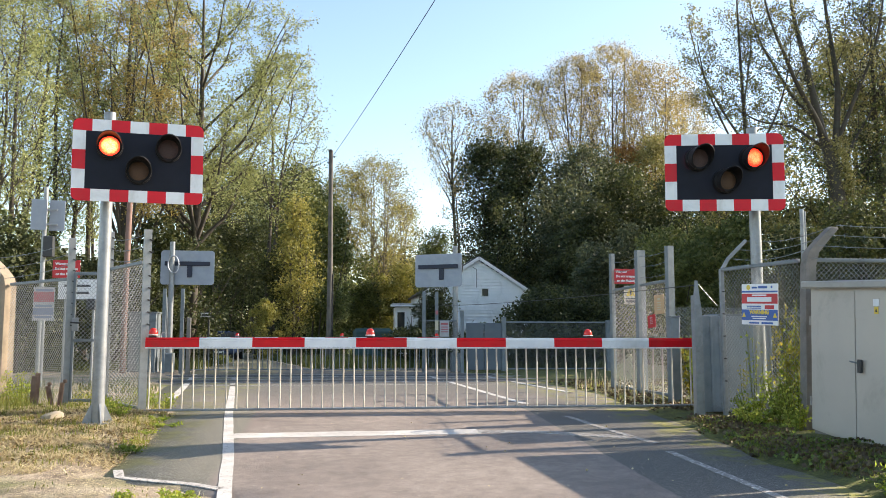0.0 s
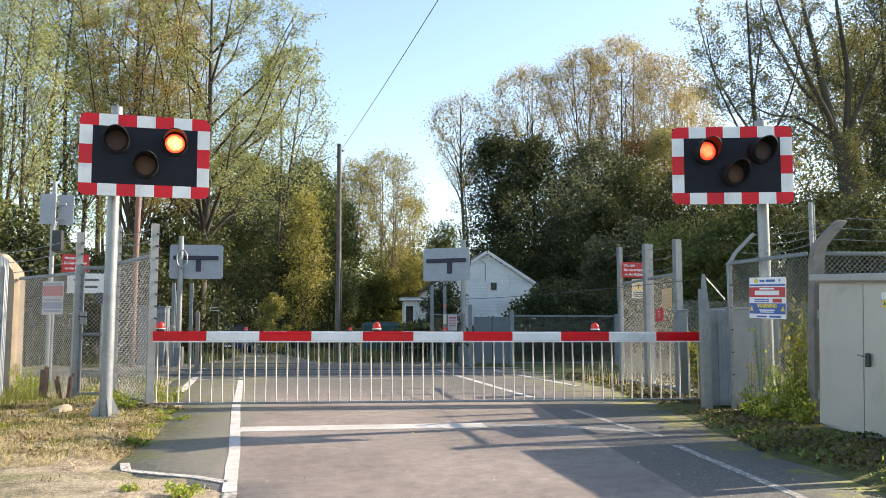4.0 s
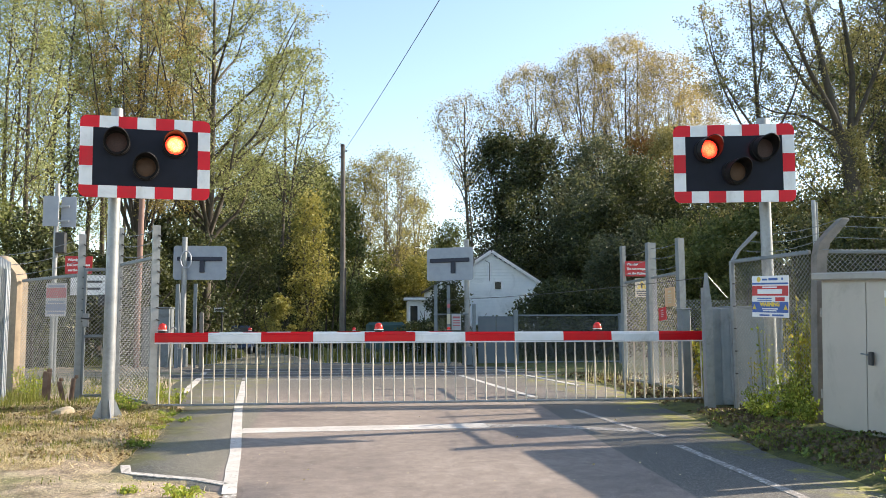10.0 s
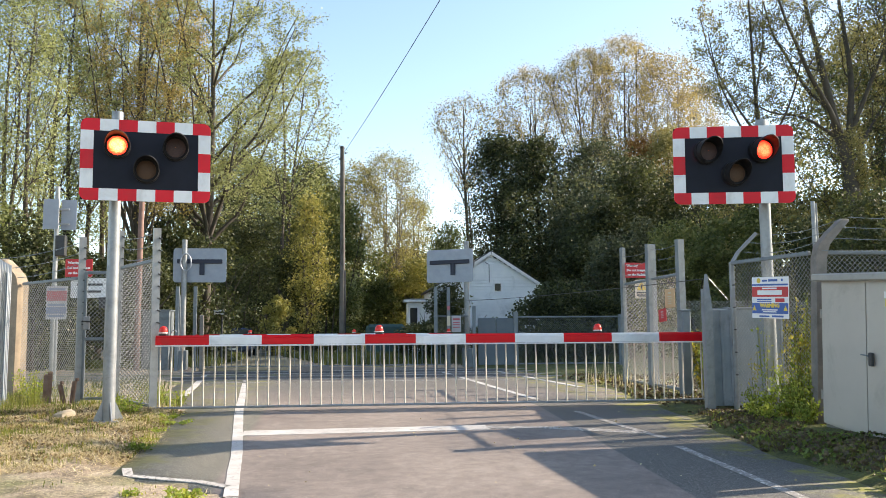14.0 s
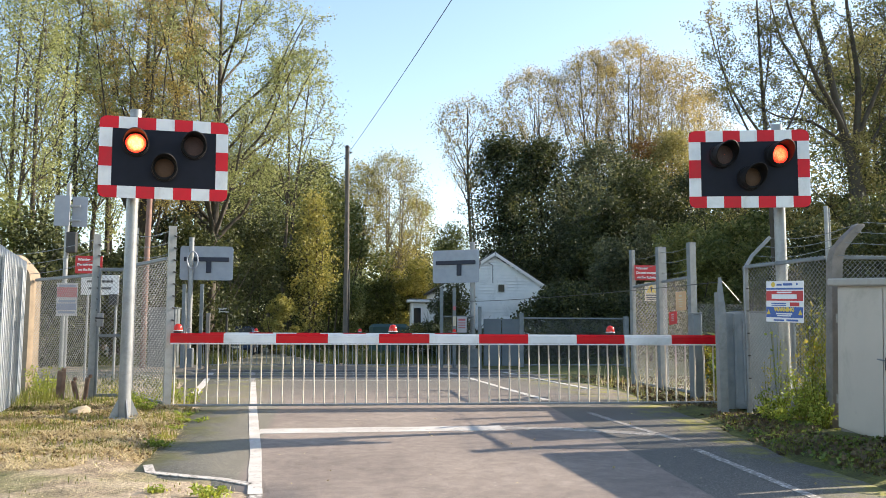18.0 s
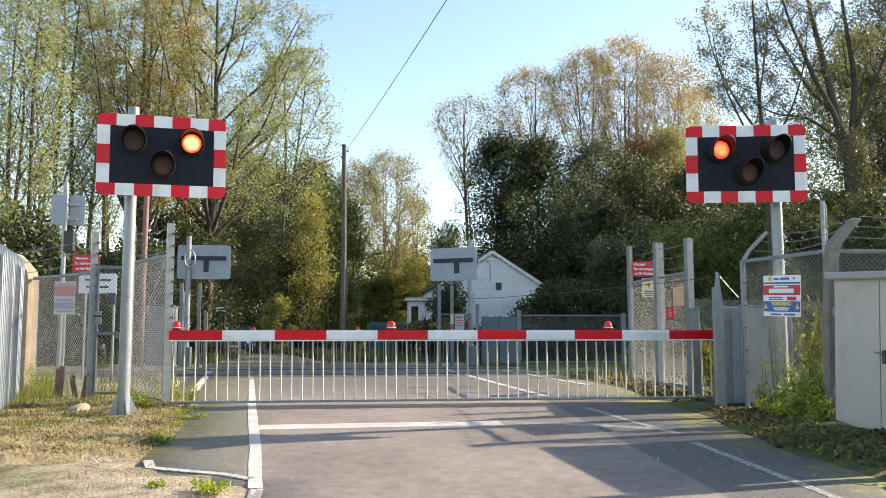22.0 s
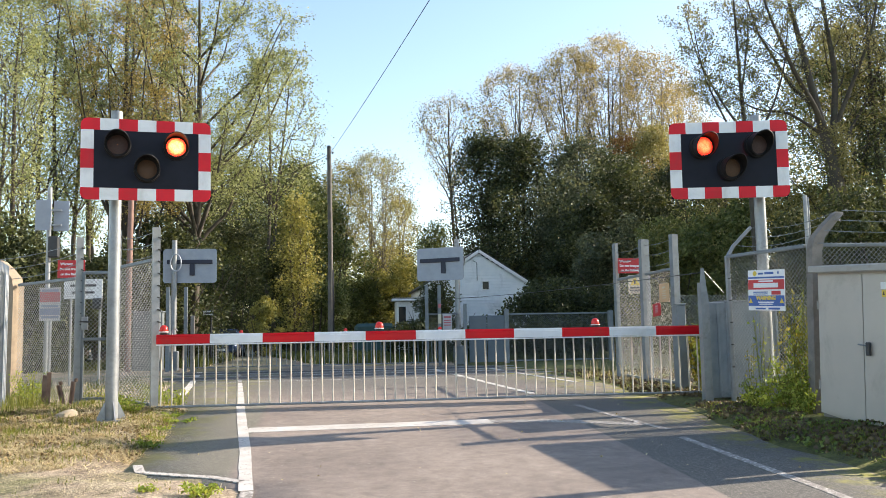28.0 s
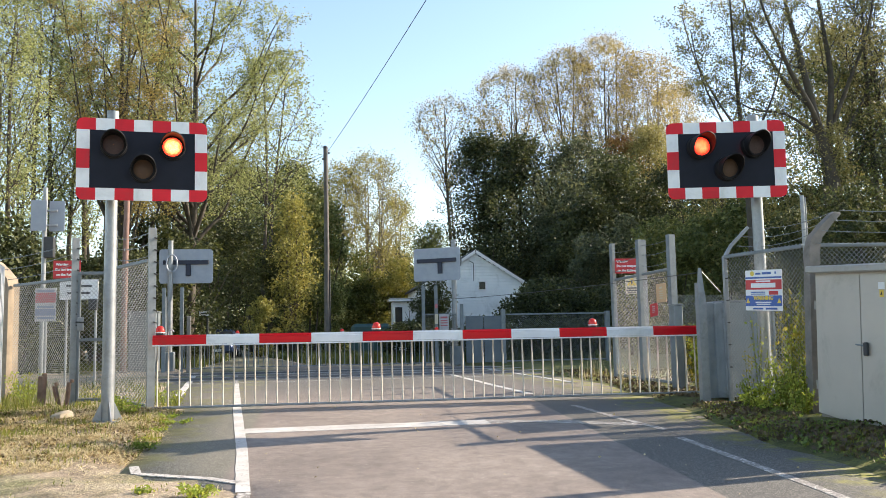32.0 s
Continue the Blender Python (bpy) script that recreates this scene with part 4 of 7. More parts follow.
crown_tree("tall silvery-leaved tree with dark stems behind the fence", (-10.51, 28.4, 0), 12.6, 3.7, 3.4, 0.14, LEAF_GREEN, 11, stems=3, limbs=16, tufts=384, per=52, tuft=0.26, size=0.085, peak=0.5, bark=BARK)
crown_tree("tall silvery-leaved tree with dark stems behind the fence", (-10.34, 32.4, 0), 13.9, 4.3, 3.5, 0.16, LEAF_GREEN, 12, stems=2, limbs=16, tufts=280, per=50, tuft=0.27, size=0.09, peak=0.5, bark=BARK)
crown_tree("tall olive tree with dark stems behind the fence", (-10.47, 37.45, 0), 15.7, 5.0, 3.6, 0.17, LEAF_GREEN, 13, stems=2, limbs=16, tufts=224, per=46, tuft=0.29, size=0.1, peak=0.5, bark=BARK)
vase_tree("bronze autumn tree with a fan of upright limbs", (-7.73, 33.11, 0), 16.6, 6.2, 5.6, 0.17, LEAF_BROWN, 14, boughs=20, rise=3.0, peak=0.7, side=10, size=0.08, leafy=15, low=0.2, reach=1.2)
crown_tree("slender golden tree among green ones", (-7.73, 43.18, 0), 16.8, 7.4, 2.5, 0.18, LEAF_GOLD, 15, stems=2, limbs=12, rise=2.4, tufts=230, per=32, tuft=0.32, size=0.11, peak=0.5, bark=BARK)
vase_tree("wide airy tree with dark limbs and silvery leaves", (-5.5, 34.81, 0), 16.6, 6.0, 8.6, 0.2, LEAF_GREEN, 16, boughs=28, rise=1.2, peak=0.55, side=12, size=0.085, leafy=16, low=0.15, reach=1.5)
crown_tree("wide airy tree with dark limbs and silvery leaves", (-3.7, 52.78, 0), 18.5, 8.2, 6.9, 0.2, LEAF_GREEN, 17, stems=2, limbs=22, rise=1.0, tufts=352, per=36, tuft=0.36, size=0.13, peak=0.4, twig=0.016, bark=BARK)
crown_tree("tall light green tree behind the fence", (-15.83, 46.13, 0), 19.9, 5.6, 5.8, 0.14, LEAF_MID, 18, stems=2, limbs=14, tufts=125, per=36, tuft=0.38, size=0.13, peak=0.5, bark=BARK)
crown_tree("tall olive tree behind the fence", (-12.59, 48.77, 0), 21.2, 6.3, 5.6, 0.14, LEAF_OLIVE, 19, stems=2, limbs=14, tufts=112, per=36, tuft=0.4, size=0.14, peak=0.5, bark=BARK)
crown_tree("tall olive tree behind the fence", (-10.12, 51.51, 0), 21.5, 7.3, 6.3, 0.14, LEAF_OLIVE, 20, stems=2, limbs=14, tufts=112, per=36, tuft=0.4, size=0.14, peak=0.45, bark=BARK)
# thickets 22, 24, 26 and 27: partial shade put into darker leaf colour
shrub("dense dark green thicket under tall trees", (-6.25, 33.94, 0), 4.1, 4, 6.2, LEAF_DARK, 21, leaves=14400, size=0.146, lobes=34)
shrub("dense dark green thicket under tall trees", (-5.87, 36.92, 0), 2.1, 4, 7.2, LEAF_DARK, 22, leaves=7900, size=0.146, lobes=24)
shrub("dense green thicket under tall trees", (-7.96, 69.38, 0), 8.5, 5, 9.5, LEAF_MID, 23, leaves=10000, size=0.224, lobes=30)
shrub("dense dark green thicket under tall trees", (-3.25, 56.75, 0), 4.4, 4, 8.0, LEAF_DARK, 24, leaves=8600, size=0.19, lobes=26)
shrub("dense dark green thicket under tall trees", (-7.28, 71.31, 0), 6.9, 4, 10.7, LEAF_DARK, 25, leaves=10800, size=0.224, lobes=28)
shrub("dense dark green thicket under tall trees", (-2.74, 50.65, 0), 2.3, 3, 6.6, LEAF_DARK, 26, leaves=7900, size=0.168, lobes=20)
shrub("dense dark green thicket under tall trees", (-8.15, 30.14, 0), 4.2, 4, 5.0, LEAF_DARK, 27, leaves=14400, size=0.123, lobes=30)
shrub("dense dark green thicket under tall trees", (-7.29, 32.05, 0), 3.3, 3, 4.5, LEAF_DARK, 28, leaves=10800, size=0.134, lobes=24)
shrub("dense dark green thicket under tall trees", (-9.35, 27.26, 0), 3.8, 4, 4.9, LEAF_DARK, 29, leaves=14400, size=0.123, lobes=30)
shrub("dense green thicket under tall trees", (-10.52, 25.38, 0), 3.5, 4, 5.6, LEAF_MID, 30, leaves=10800, size=0.123, lobes=26)
shrub("dense dark green thicket under tall trees", (-5.7, 48.8, 0), 4.2, 4, 9.6, LEAF_DARK, 147, leaves=14400, size=0.15, lobes=34)
shrub("yellow-green bush at the roadside", (-3.4, 46.3, 0), 2.1, 1.8, 3.4, LEAF_LIME, 31, leaves=6400, size=0.1, lobes=22)
shrub("dense green thicket at the road bend", (-1.37, 54.52, 0), 5.0, 5, 11.3, LEAF_MID, 32, leaves=16500, size=0.179, lobes=36)
shrub("green thicket closing the lane", (-4.01, 62.88, 0), 5.7, 4, 7.5, LEAF_GREEN, 33, leaves=10000, size=0.202, lobes=26)
shrub("green thicket closing the lane", (-0.73, 60.49, 0), 5.5, 4, 7.3, LEAF_GREEN, 34, leaves=10000, size=0.202, lobes=26)
shrub("dark thicket closing the lane", (3.18, 68.09, 0), 6.7, 4, 5.9, LEAF_DARK, 35, leaves=8600, size=0.224, lobes=24)
shrub("dark thicket closing the lane", (6.75, 67.68, 0), 5.4, 4, 5.0, LEAF_DARK, 36, leaves=6400, size=0.224, lobes=20)
crown_tree("dense green tree at the road bend", (-7.71, 65.32, 0), 14.5, 3.5, 7.6, 0.16, LEAF_MID, 37, stems=2, limbs=22, rise=0.8, tufts=380, per=46, tuft=0.5, size=0.19, peak=0.4, hollow=0.15, bark=BARK)
crown_tree("dense green tree at the road bend", (-5.06, 60.99, 0), 12.5, 3.4, 5.9, 0.14, LEAF_MID, 38, stems=2, limbs=22, rise=0.8, tufts=340, per=46, tuft=0.48, size=0.18, peak=0.4, hollow=0.15, bark=BARK)
crown_tree("dense green tree at the road bend", (-2.31, 58.66, 0), 12.7, 3.3, 5.0, 0.14, LEAF_MID, 39, stems=2, limbs=22, rise=0.8, tufts=340, per=46, tuft=0.45, size=0.18, peak=0.4, hollow=0.15, bark=BARK)
crown_tree("yellowing tree at the road bend", (-0.7, 64.51, 0), 12.0, 4.8, 3.0, 0.14, LEAF_OLIVE, 40, stems=2, limbs=14, rise=0.9, tufts=180, per=40, tuft=0.42, size=0.17, peak=0.45, bark=BARK)
crown_tree("slender yellowing tree at the road bend", (-1.92, 47.6, 0), 8.6, 1.0, 2.0, 0.11, LEAF_LIME, 41, stems=2, limbs=14, rise=0.9, tufts=220, per=34, tuft=0.34, size=0.14, peak=0.4, bark=BARK)
crown_tree("rounded yellow-green tree beyond the road", (4.0, 75.04, 0), 16.9, 6.2, 7.2, 0.19, LEAF_OLIVE, 42, stems=4, limbs=26, rise=1.5, tufts=520, per=36, tuft=0.38, size=0.13, peak=0.55, twig=0.024, bark=BARK_PALE)
crown_tree("rounded yellow-green tree beyond the road", (1.1, 72.36, 0), 15.5, 6.7, 5.2, 0.17, LEAF_OLIVE, 43, stems=3, limbs=20, rise=1.5, tufts=320, per=30, tuft=0.38, size=0.16, peak=0.55, bark=BARK)
crown_tree("rounded yellow-green tree beyond the road", (6.63, 79.77, 0), 13.7, 6.3, 4.2, 0.15, LEAF_OLIVE, 44, stems=2, limbs=14, rise=1.5, tufts=220, per=30, tuft=0.4, size=0.16, peak=0.5, bark=BARK)
shrub("dense green thicket at the road bend", (2.22, 66.2, 0), 6.2, 5, 7.9, LEAF_MID, 45, leaves=12900, size=0.179, lobes=30)
# yellow-green leaves, their lightness also standing in for sun on this thicket
shrub("dense green thicket at the road bend", (4.83, 65.9, 0), 5.4, 5, 7.0, LEAF_LIME, 46, leaves=11500, size=0.179, lobes=28)
crown_tree("low leafy green tree between poplars", (7.7, 63.0, 0), 9.0, 2.6, 3.4, 0.12, LEAF_MID, 146, stems=2, limbs=16, rise=0.9, tufts=240, per=36, tuft=0.4, size=0.15, peak=0.45, hollow=0.15, bark=BARK)
shrub("dense green thicket at the road bend", (8.56, 71.49, 0), 5.7, 5, 9.1, LEAF_GREEN, 47, leaves=9300, size=0.224, lobes=22)
crown_tree("tall slim poplar with a thin golden crown", (9.75, 65.31, 0), 19.6, 12.4, 5.6, 0.2, LEAF_GOLD, 48, limbs=24, rise=1.5, tufts=330, per=22, tuft=0.34, size=0.12, twig=0.014, peak=0.64, lean=-0.02, hollow=0.5, bark=BARK)
crown_tree("bare lower limbs of a slim poplar", (10.08, 66.28, 0), 13.8, 8.5, 4.0, 0.15, LEAF_GOLD, 49, limbs=12, rise=0.8, tufts=60, per=5, tuft=0.3, size=0.13, peak=0.5, twig=0.02, lean=-0.03, bark=BARK)
crown_tree("golden poplar with a rounded vase-shaped crown", (14.56, 64.76, 0), 21.7, 13.4, 6.2, 0.22, LEAF_GOLD, 50, stems=2, limbs=26, rise=1.9, tufts=470, per=32, tuft=0.34, size=0.12, twig=0.014, peak=0.64, hollow=0.45, bark=BARK)
crown_tree("golden poplar with a rounded vase-shaped crown", (18.47, 63.3, 0), 23.0, 12.2, 5.8, 0.24, LEAF_GOLD, 51, stems=2, limbs=28, rise=2.2, tufts=540, per=32, tuft=0.34, size=0.12, twig=0.014, peak=0.64, hollow=0.4, bark=BARK)
crown_tree("golden poplar with a rounded vase-shaped crown", (21.25, 61.97, 0), 23.6, 11.8, 6.6, 0.24, LEAF_GOLD, 52, stems=3, limbs=30, rise=2.2, tufts=640, per=34, tuft=0.34, size=0.12, twig=0.014, peak=0.6, hollow=0.4, bark=BARK)
crown_tree("golden poplar with a rounded vase-shaped crown", (23.64, 59.68, 0), 21.5, 11.0, 5.9, 0.22, LEAF_GOLD, 53, stems=3, limbs=26, rise=2.2, tufts=560, per=36, tuft=0.34, size=0.12, twig=0.014, peak=0.5, hollow=0.4, bark=BARK_PALE)
crown_tree("golden poplar with a rounded vase-shaped crown", (27.32, 63.28, 0), 20.4, 11.8, 4.8, 0.21, LEAF_GOLD, 54, stems=2, limbs=20, rise=2.2, tufts=360, per=36, tuft=0.34, size=0.12, twig=0.014, peak=0.5, hollow=0.4, bark=BARK_PALE)
crown_tree("tall dark ivy-clad evergreen tree", (10.33, 56.19, 0), 14.4, 2.9, 4.5, 0.16, LEAF_DARK, 55, stems=2, limbs=24, rise=0.7, tufts=420, per=56, tuft=0.42, size=0.17, peak=0.4, hollow=0.05, bark=BARK)
crown_tree("tall dark ivy-clad evergreen tree", (12.49, 53.92, 0), 13.5, 2.8, 5.1, 0.15, LEAF_DARK, 56, stems=2, limbs=24, rise=0.7, tufts=448, per=56, tuft=0.42, size=0.17, peak=0.4, hollow=0.05, bark=BARK)
crown_tree("rusty autumn tree under poplars", (20.91, 57.98, 0), 14.7, 10.1, 3.4, 0.16, LEAF_RUST, 57, stems=2, limbs=14, rise=0.8, tufts=160, per=36, tuft=0.36, size=0.15, peak=0.5, bark=BARK)
crown_tree("olive tree under poplars", (22.3, 55.81, 0), 15.0, 8.3, 3.3, 0.16, LEAF_OLIVE, 58, stems=2, limbs=16, rise=0.8, tufts=240, per=40, tuft=0.38, size=0.15, peak=0.45, bark=BARK)
crown_tree("dark green tree under poplars", (16.57, 54.46, 0), 13.6, 6.2, 5.2, 0.15, LEAF_GREY, 59, stems=2, limbs=20, rise=0.8, tufts=320, per=48, tuft=0.42, size=0.16, peak=0.4, bark=BARK)
crown_tree("dark green tree under poplars", (18.11, 52.27, 0), 12.0, 6.0, 4.6, 0.14, LEAF_DARK, 60, stems=2, limbs=20, rise=0.8, tufts=300, per=48, tuft=0.42, size=0.16, peak=0.4, bark=BARK)
crown_tree("dark green tree under poplars", (21.03, 47.9, 0), 10.9, 5.6, 5.3, 0.13, LEAF_DARK, 61, stems=2, limbs=20, rise=0.8, tufts=300, per=48, tuft=0.42, size=0.16, peak=0.4, bark=BARK)
shrub("tall dark green thicket behind the white house", (11.19, 49.04, 0), 6.6, 5, 9.6, LEAF_DARK, 62, leaves=15100, size=0.179, lobes=34)
shrub("tall dark green thicket behind the fence", (13.58, 46.75, 0), 4.8, 5, 11.8, LEAF_GREY, 63, leaves=17200, size=0.179, lobes=40)
shrub("tall dark green thicket behind the fence", (13.02, 42.79, 0), 5.5, 5, 8.6, LEAF_DARK, 64, leaves=15100, size=0.168, lobes=36)
shrub("tall dark green thicket behind the fence", (15.76, 45.49, 0), 4.0, 5, 11.1, LEAF_DARK, 65, leaves=15800, size=0.179, lobes=38)
shrub("tall dark green thicket behind the fence", (17.54, 44.28, 0), 4.6, 4, 9.5, LEAF_DARK, 66, leaves=14400, size=0.179, lobes=36)
shrub("tall green thicket behind the fence", (18.21, 40.17, 0), 5.3, 5, 9.3, LEAF_MID, 67, leaves=16500, size=0.179, lobes=38)
shrub("tall dark green thicket behind the fence", (18.21, 34.13, 0), 4.8, 4, 7.7, LEAF_DARK, 68, leaves=15100, size=0.157, lobes=34)
shrub("tall dark green thicket behind the fence", (18.7, 30.05, 0), 4.2, 4, 6.7, LEAF_DARK, 69, leaves=15100, size=0.146, lobes=34)
shrub("tall dark green thicket behind the fence", (18.2, 26.08, 0), 3.7, 4, 6.0, LEAF_DARK, 70, leaves=10800, size=0.134, lobes=28)
shrub("dark bush against the white house", (9.38, 37.17, 0), 2.3, 2, 4.0, LEAF_DARK, 71, leaves=8600, size=0.134, lobes=20)
shrub("dark bush beside the porch", (4.57, 38.6, 0), 3.0, 2, 3.7, LEAF_DARK, 72, leaves=11500, size=0.112, lobes=40)
shrub("grey-green willow thicket behind the fence", (12.07, 34.84, 0), 4.3, 4, 6.5, LEAF_GREY, 73, leaves=14400, size=0.134, lobes=34)
shrub("green thicket behind the fence", (13.01, 31.72, 0), 3.9, 4, 5.9, LEAF_MID, 74, leaves=14400, size=0.134, lobes=34)
shrub("green thicket behind the fence", (13.8, 28.6, 0), 3.8, 4, 5.9, LEAF_MID, 75, leaves=14400, size=0.134, lobes=34)
forked_tree("big airy tree with forked dark limbs", (16.2, 25.3, 0), [
    ([(0.15, 0.1, -0.1), (0.05, 0.0, 4.2), (-0.1, 0.0, 5.8), (-0.3, 0.0, 6.7), (-0.52, 0.0, 7.5)], 0.21, 0.16, 1.0),
    ([(-0.52, 0.0, 7.5), (-0.76, 0.1, 9.0), (-0.96, 0.3, 10.6), (-1.1, 0.5, 11.9), (-1.2, 0.7, 14.2)], 0.14, 0.03, 0.3),
    ([(-0.5, 0.0, 7.45), (-0.9, -0.3, 8.0), (-1.67, -0.6, 9.0), (-2.2, -0.9, 9.75), (-2.8, -1.1, 10.95), (-3.2, -1.3, 12.2)], 0.1, 0.02, 0.3),
    ([(-0.4, 0.0, 7.1), (-1.37, 0.4, 7.95), (-2.26, 0.8, 8.2), (-2.9, 1.1, 8.7)], 0.06, 0.015, 0.3),
    ([(-0.75, 0.1, 8.2), (-1.23, 0.5, 9.0), (-1.7, 0.9, 10.3), (-1.95, 1.2, 11.2), (-2.2, 1.4, 12.8)], 0.07, 0.018, 0.3),
    ([(0.1, 0.2, 3.6), (0.0, 0.35, 5.8), (0.2, 0.5, 7.3), (0.44, 0.6, 9.3), (0.36, 0.7, 10.9), (0.28, 0.8, 12.2), (0.2, 0.9, 14.4)], 0.16, 0.03, 0.45),
    ([(0.3, 0.5, 7.6), (0.9, 0.2, 9.2), (1.5, 0.0, 10.8), (1.9, -0.2, 13.2)], 0.08, 0.02, 0.2),
    ([(0.1, 0.3, 6.4), (1.0, 0.7, 7.6), (1.9, 1.0, 8.8), (2.7, 1.2, 10.4)], 0.07, 0.018, 0.2),
], LEAF_SMOKE, 76, ivy=5200, leafy=17)
forked_tree("slim tree with dark limbs and thin bronze leaves", (13.3, 25.6, 0), [
    ([(0.1, 0.0, -0.1), (0.0, 0.0, 5.7), (-0.12, 0.0, 7.6), (-0.16, 0.1, 10.0), (-0.22, 0.1, 12.6)], 0.12, 0.02, 0.5),
    ([(-0.05, 0.0, 6.2), (-0.9, -0.3, 7.6), (-1.6, -0.5, 8.9), (-2.0, -0.7, 10.4)], 0.045, 0.012, 0.3),
    ([(-0.1, 0.0, 7.2), (-0.7, 0.5, 8.6), (-1.2, 0.8, 10.0), (-1.5, 1.0, 11.6)], 0.045, 0.012, 0.25),
    ([(-0.1, 0.0, 6.6), (0.6, -0.4, 7.9), (1.0, -0.7, 9.4), (1.1, -0.9, 11.0)], 0.045, 0.012, 0.3),
    ([(-0.15, 0.0, 8.6), (0.3, 0.5, 9.8), (0.6, 0.8, 11.0), (0.7, 0.9, 12.4)], 0.035, 0.01, 0.2),
], LEAF_SMOKE, 77, side=14, reach=1.3, leafy=15)
crown_tree("big airy tree with forked dark limbs", (19.61, 26.92, 0), 14.6, 6.0, 5.7, 0.17, LEAF_OLIVE, 78, stems=3, limbs=24, rise=1.3, tufts=420, per=30, tuft=0.26, size=0.1, peak=0.45, ivy=1500, bark=BARK)
crown_tree("tall olive tree behind others", (26.2, 39.25, 0), 16.2, 8.2, 6.1, 0.18, LEAF_OLIVE, 79, stems=2, limbs=18, rise=1.3, tufts=360, per=32, tuft=0.36, size=0.13, peak=0.45, bark=BARK)
shrub("dense dark green thicket behind barbed wire", (13.08, 22.65, 0), 3.5, 3, 4.5, LEAF_DARK, 80, leaves=20000, size=0.1, lobes=34)
shrub("dense dark green thicket behind barbed wire", (13.72, 20.56, 0), 3.2, 3, 4.8, LEAF_DARK, 81, leaves=20000, size=0.1, lobes=34)
shrub("dense olive thicket behind barbed wire", (16.16, 28.33, 0), 3.4, 3, 6.7, LEAF_OLIVE, 82, leaves=8600, size=0.112, lobes=24)
crown_tree("ivy-clad tree with a narrow dense crown", (18.5, 26.6, 0), 13.5, 2.6, 1.7, 0.14, LEAF_GREY, 109, stems=1, limbs=16, rise=1.2, tufts=260, per=30, tuft=0.24, size=0.085, peak=0.4, hollow=0.1)
crown_tree("leafy green tree behind barbed wire", (17.6, 27.6, 0), 10.2, 3.4, 5.2, 0.13, LEAF_MID, 103, stems=2, limbs=18, rise=0.9, tufts=380, per=34, tuft=0.3, size=0.085, peak=0.45, hollow=0.15)
crown_tree("leafy green tree behind barbed wire", (15.4, 31.5, 0), 8.6, 3.0, 3.6, 0.11, LEAF_OLIVE, 105, stems=2, limbs=14, rise=0.9, tufts=240, per=32, tuft=0.3, size=0.09, peak=0.45, hollow=0.2)
for x, y, w, h, k in ((3.2, 31.5, 3.4, 1.5, 106), (5.6, 29.6, 3.6, 1.7, 107), (7.6, 28.6, 3.2, 1.5, 108)):
    shrub("low dark brambles behind the mesh fence", (x, y, 0), w, 2, h, LEAF_DARK, k, leaves=6000, size=0.1, lobes=22)
shrub("low dark shrubs behind the mesh fence", (8.42, 31.24, 0), 5.1, 3, 2.9, LEAF_DARK, 83, leaves=12900, size=0.123, lobes=32)
# trees added right of the view to cast shade over the far crossing
for x, y, h, k in ((29, 27.5, 19, 84), (31, 31, 20, 85), (30, 35, 19, 86), (27, 42, 17, 87)):
    crown_tree("tall tree added at the right to shade the far crossing", (x, y, 0), h, 2.5, 7.0, 0.18, LEAF_OLIVE, k, stems=2, limbs=14, rise=0.9, tufts=300, per=30, tuft=0.5, size=0.2, peak=0.5, hollow=0.1)
shrub("distant dark woodland edge", (-50.16, 111.51, 0), 14.6, 8, 14.5, LEAF_GREEN, 87, leaves=5000, size=0.6, lobes=16, stems=5)
shrub("distant dark woodland edge", (-44.66, 116.92, 0), 15.4, 8, 12.6, LEAF_DARK, 88, leaves=5000, size=0.6, lobes=16, stems=5)
shrub("distant dark woodland edge", (-38.25, 122.21, 0), 16.2, 8, 15.0, LEAF_GREEN, 89, leaves=5000, size=0.6, lobes=16, stems=5)
shrub("distant dark woodland edge", (-26.41, 108.76, 0), 14.6, 8, 11.0, LEAF_DARK, 90, leaves=5000, size=0.6, lobes=16, stems=5)
shrub("distant dark woodland edge", (-19.55, 114.01, 0), 15.4, 8, 13.2, LEAF_GREEN, 91, leaves=5000, size=0.6, lobes=16, stems=5)
shrub("distant dark woodland edge", (-11.79, 119.15, 0), 16.2, 8, 15.7, LEAF_DARK, 92, leaves=5000, size=0.6, lobes=16, stems=5)
shrub("distant dark woodland edge", (-2.66, 106.01, 0), 14.6, 8, 11.6, LEAF_GREEN, 93, leaves=5000, size=0.6, lobes=16, stems=5)
shrub("distant dark woodland edge", (5.56, 111.1, 0), 15.4, 8, 13.9, LEAF_DARK, 94, leaves=5000, size=0.6, lobes=16, stems=5)
shrub("distant dark woodland edge", (14.68, 116.09, 0), 16.2, 8, 11.7, LEAF_GREEN, 95, leaves=5000, size=0.6, lobes=16, stems=5)
shrub("distant dark woodland edge", (21.09, 103.26, 0), 14.6, 8, 12.2, LEAF_DARK, 96, leaves=5000, size=0.6, lobes=16, stems=5)
shrub("distant dark woodland edge", (30.67, 108.19, 0), 15.4, 8, 14.6, LEAF_GREEN, 97, leaves=5000, size=0.6, lobes=16, stems=5)
shrub("distant dark woodland edge", (41.15, 113.02, 0), 16.2, 8, 12.4, LEAF_DARK, 98, leaves=5000, size=0.6, lobes=16, stems=5)
shrub("distant dark woodland edge", (44.85, 100.51, 0), 14.6, 8, 12.9, LEAF_GREEN, 99, leaves=5000, size=0.6, lobes=16, stems=5)
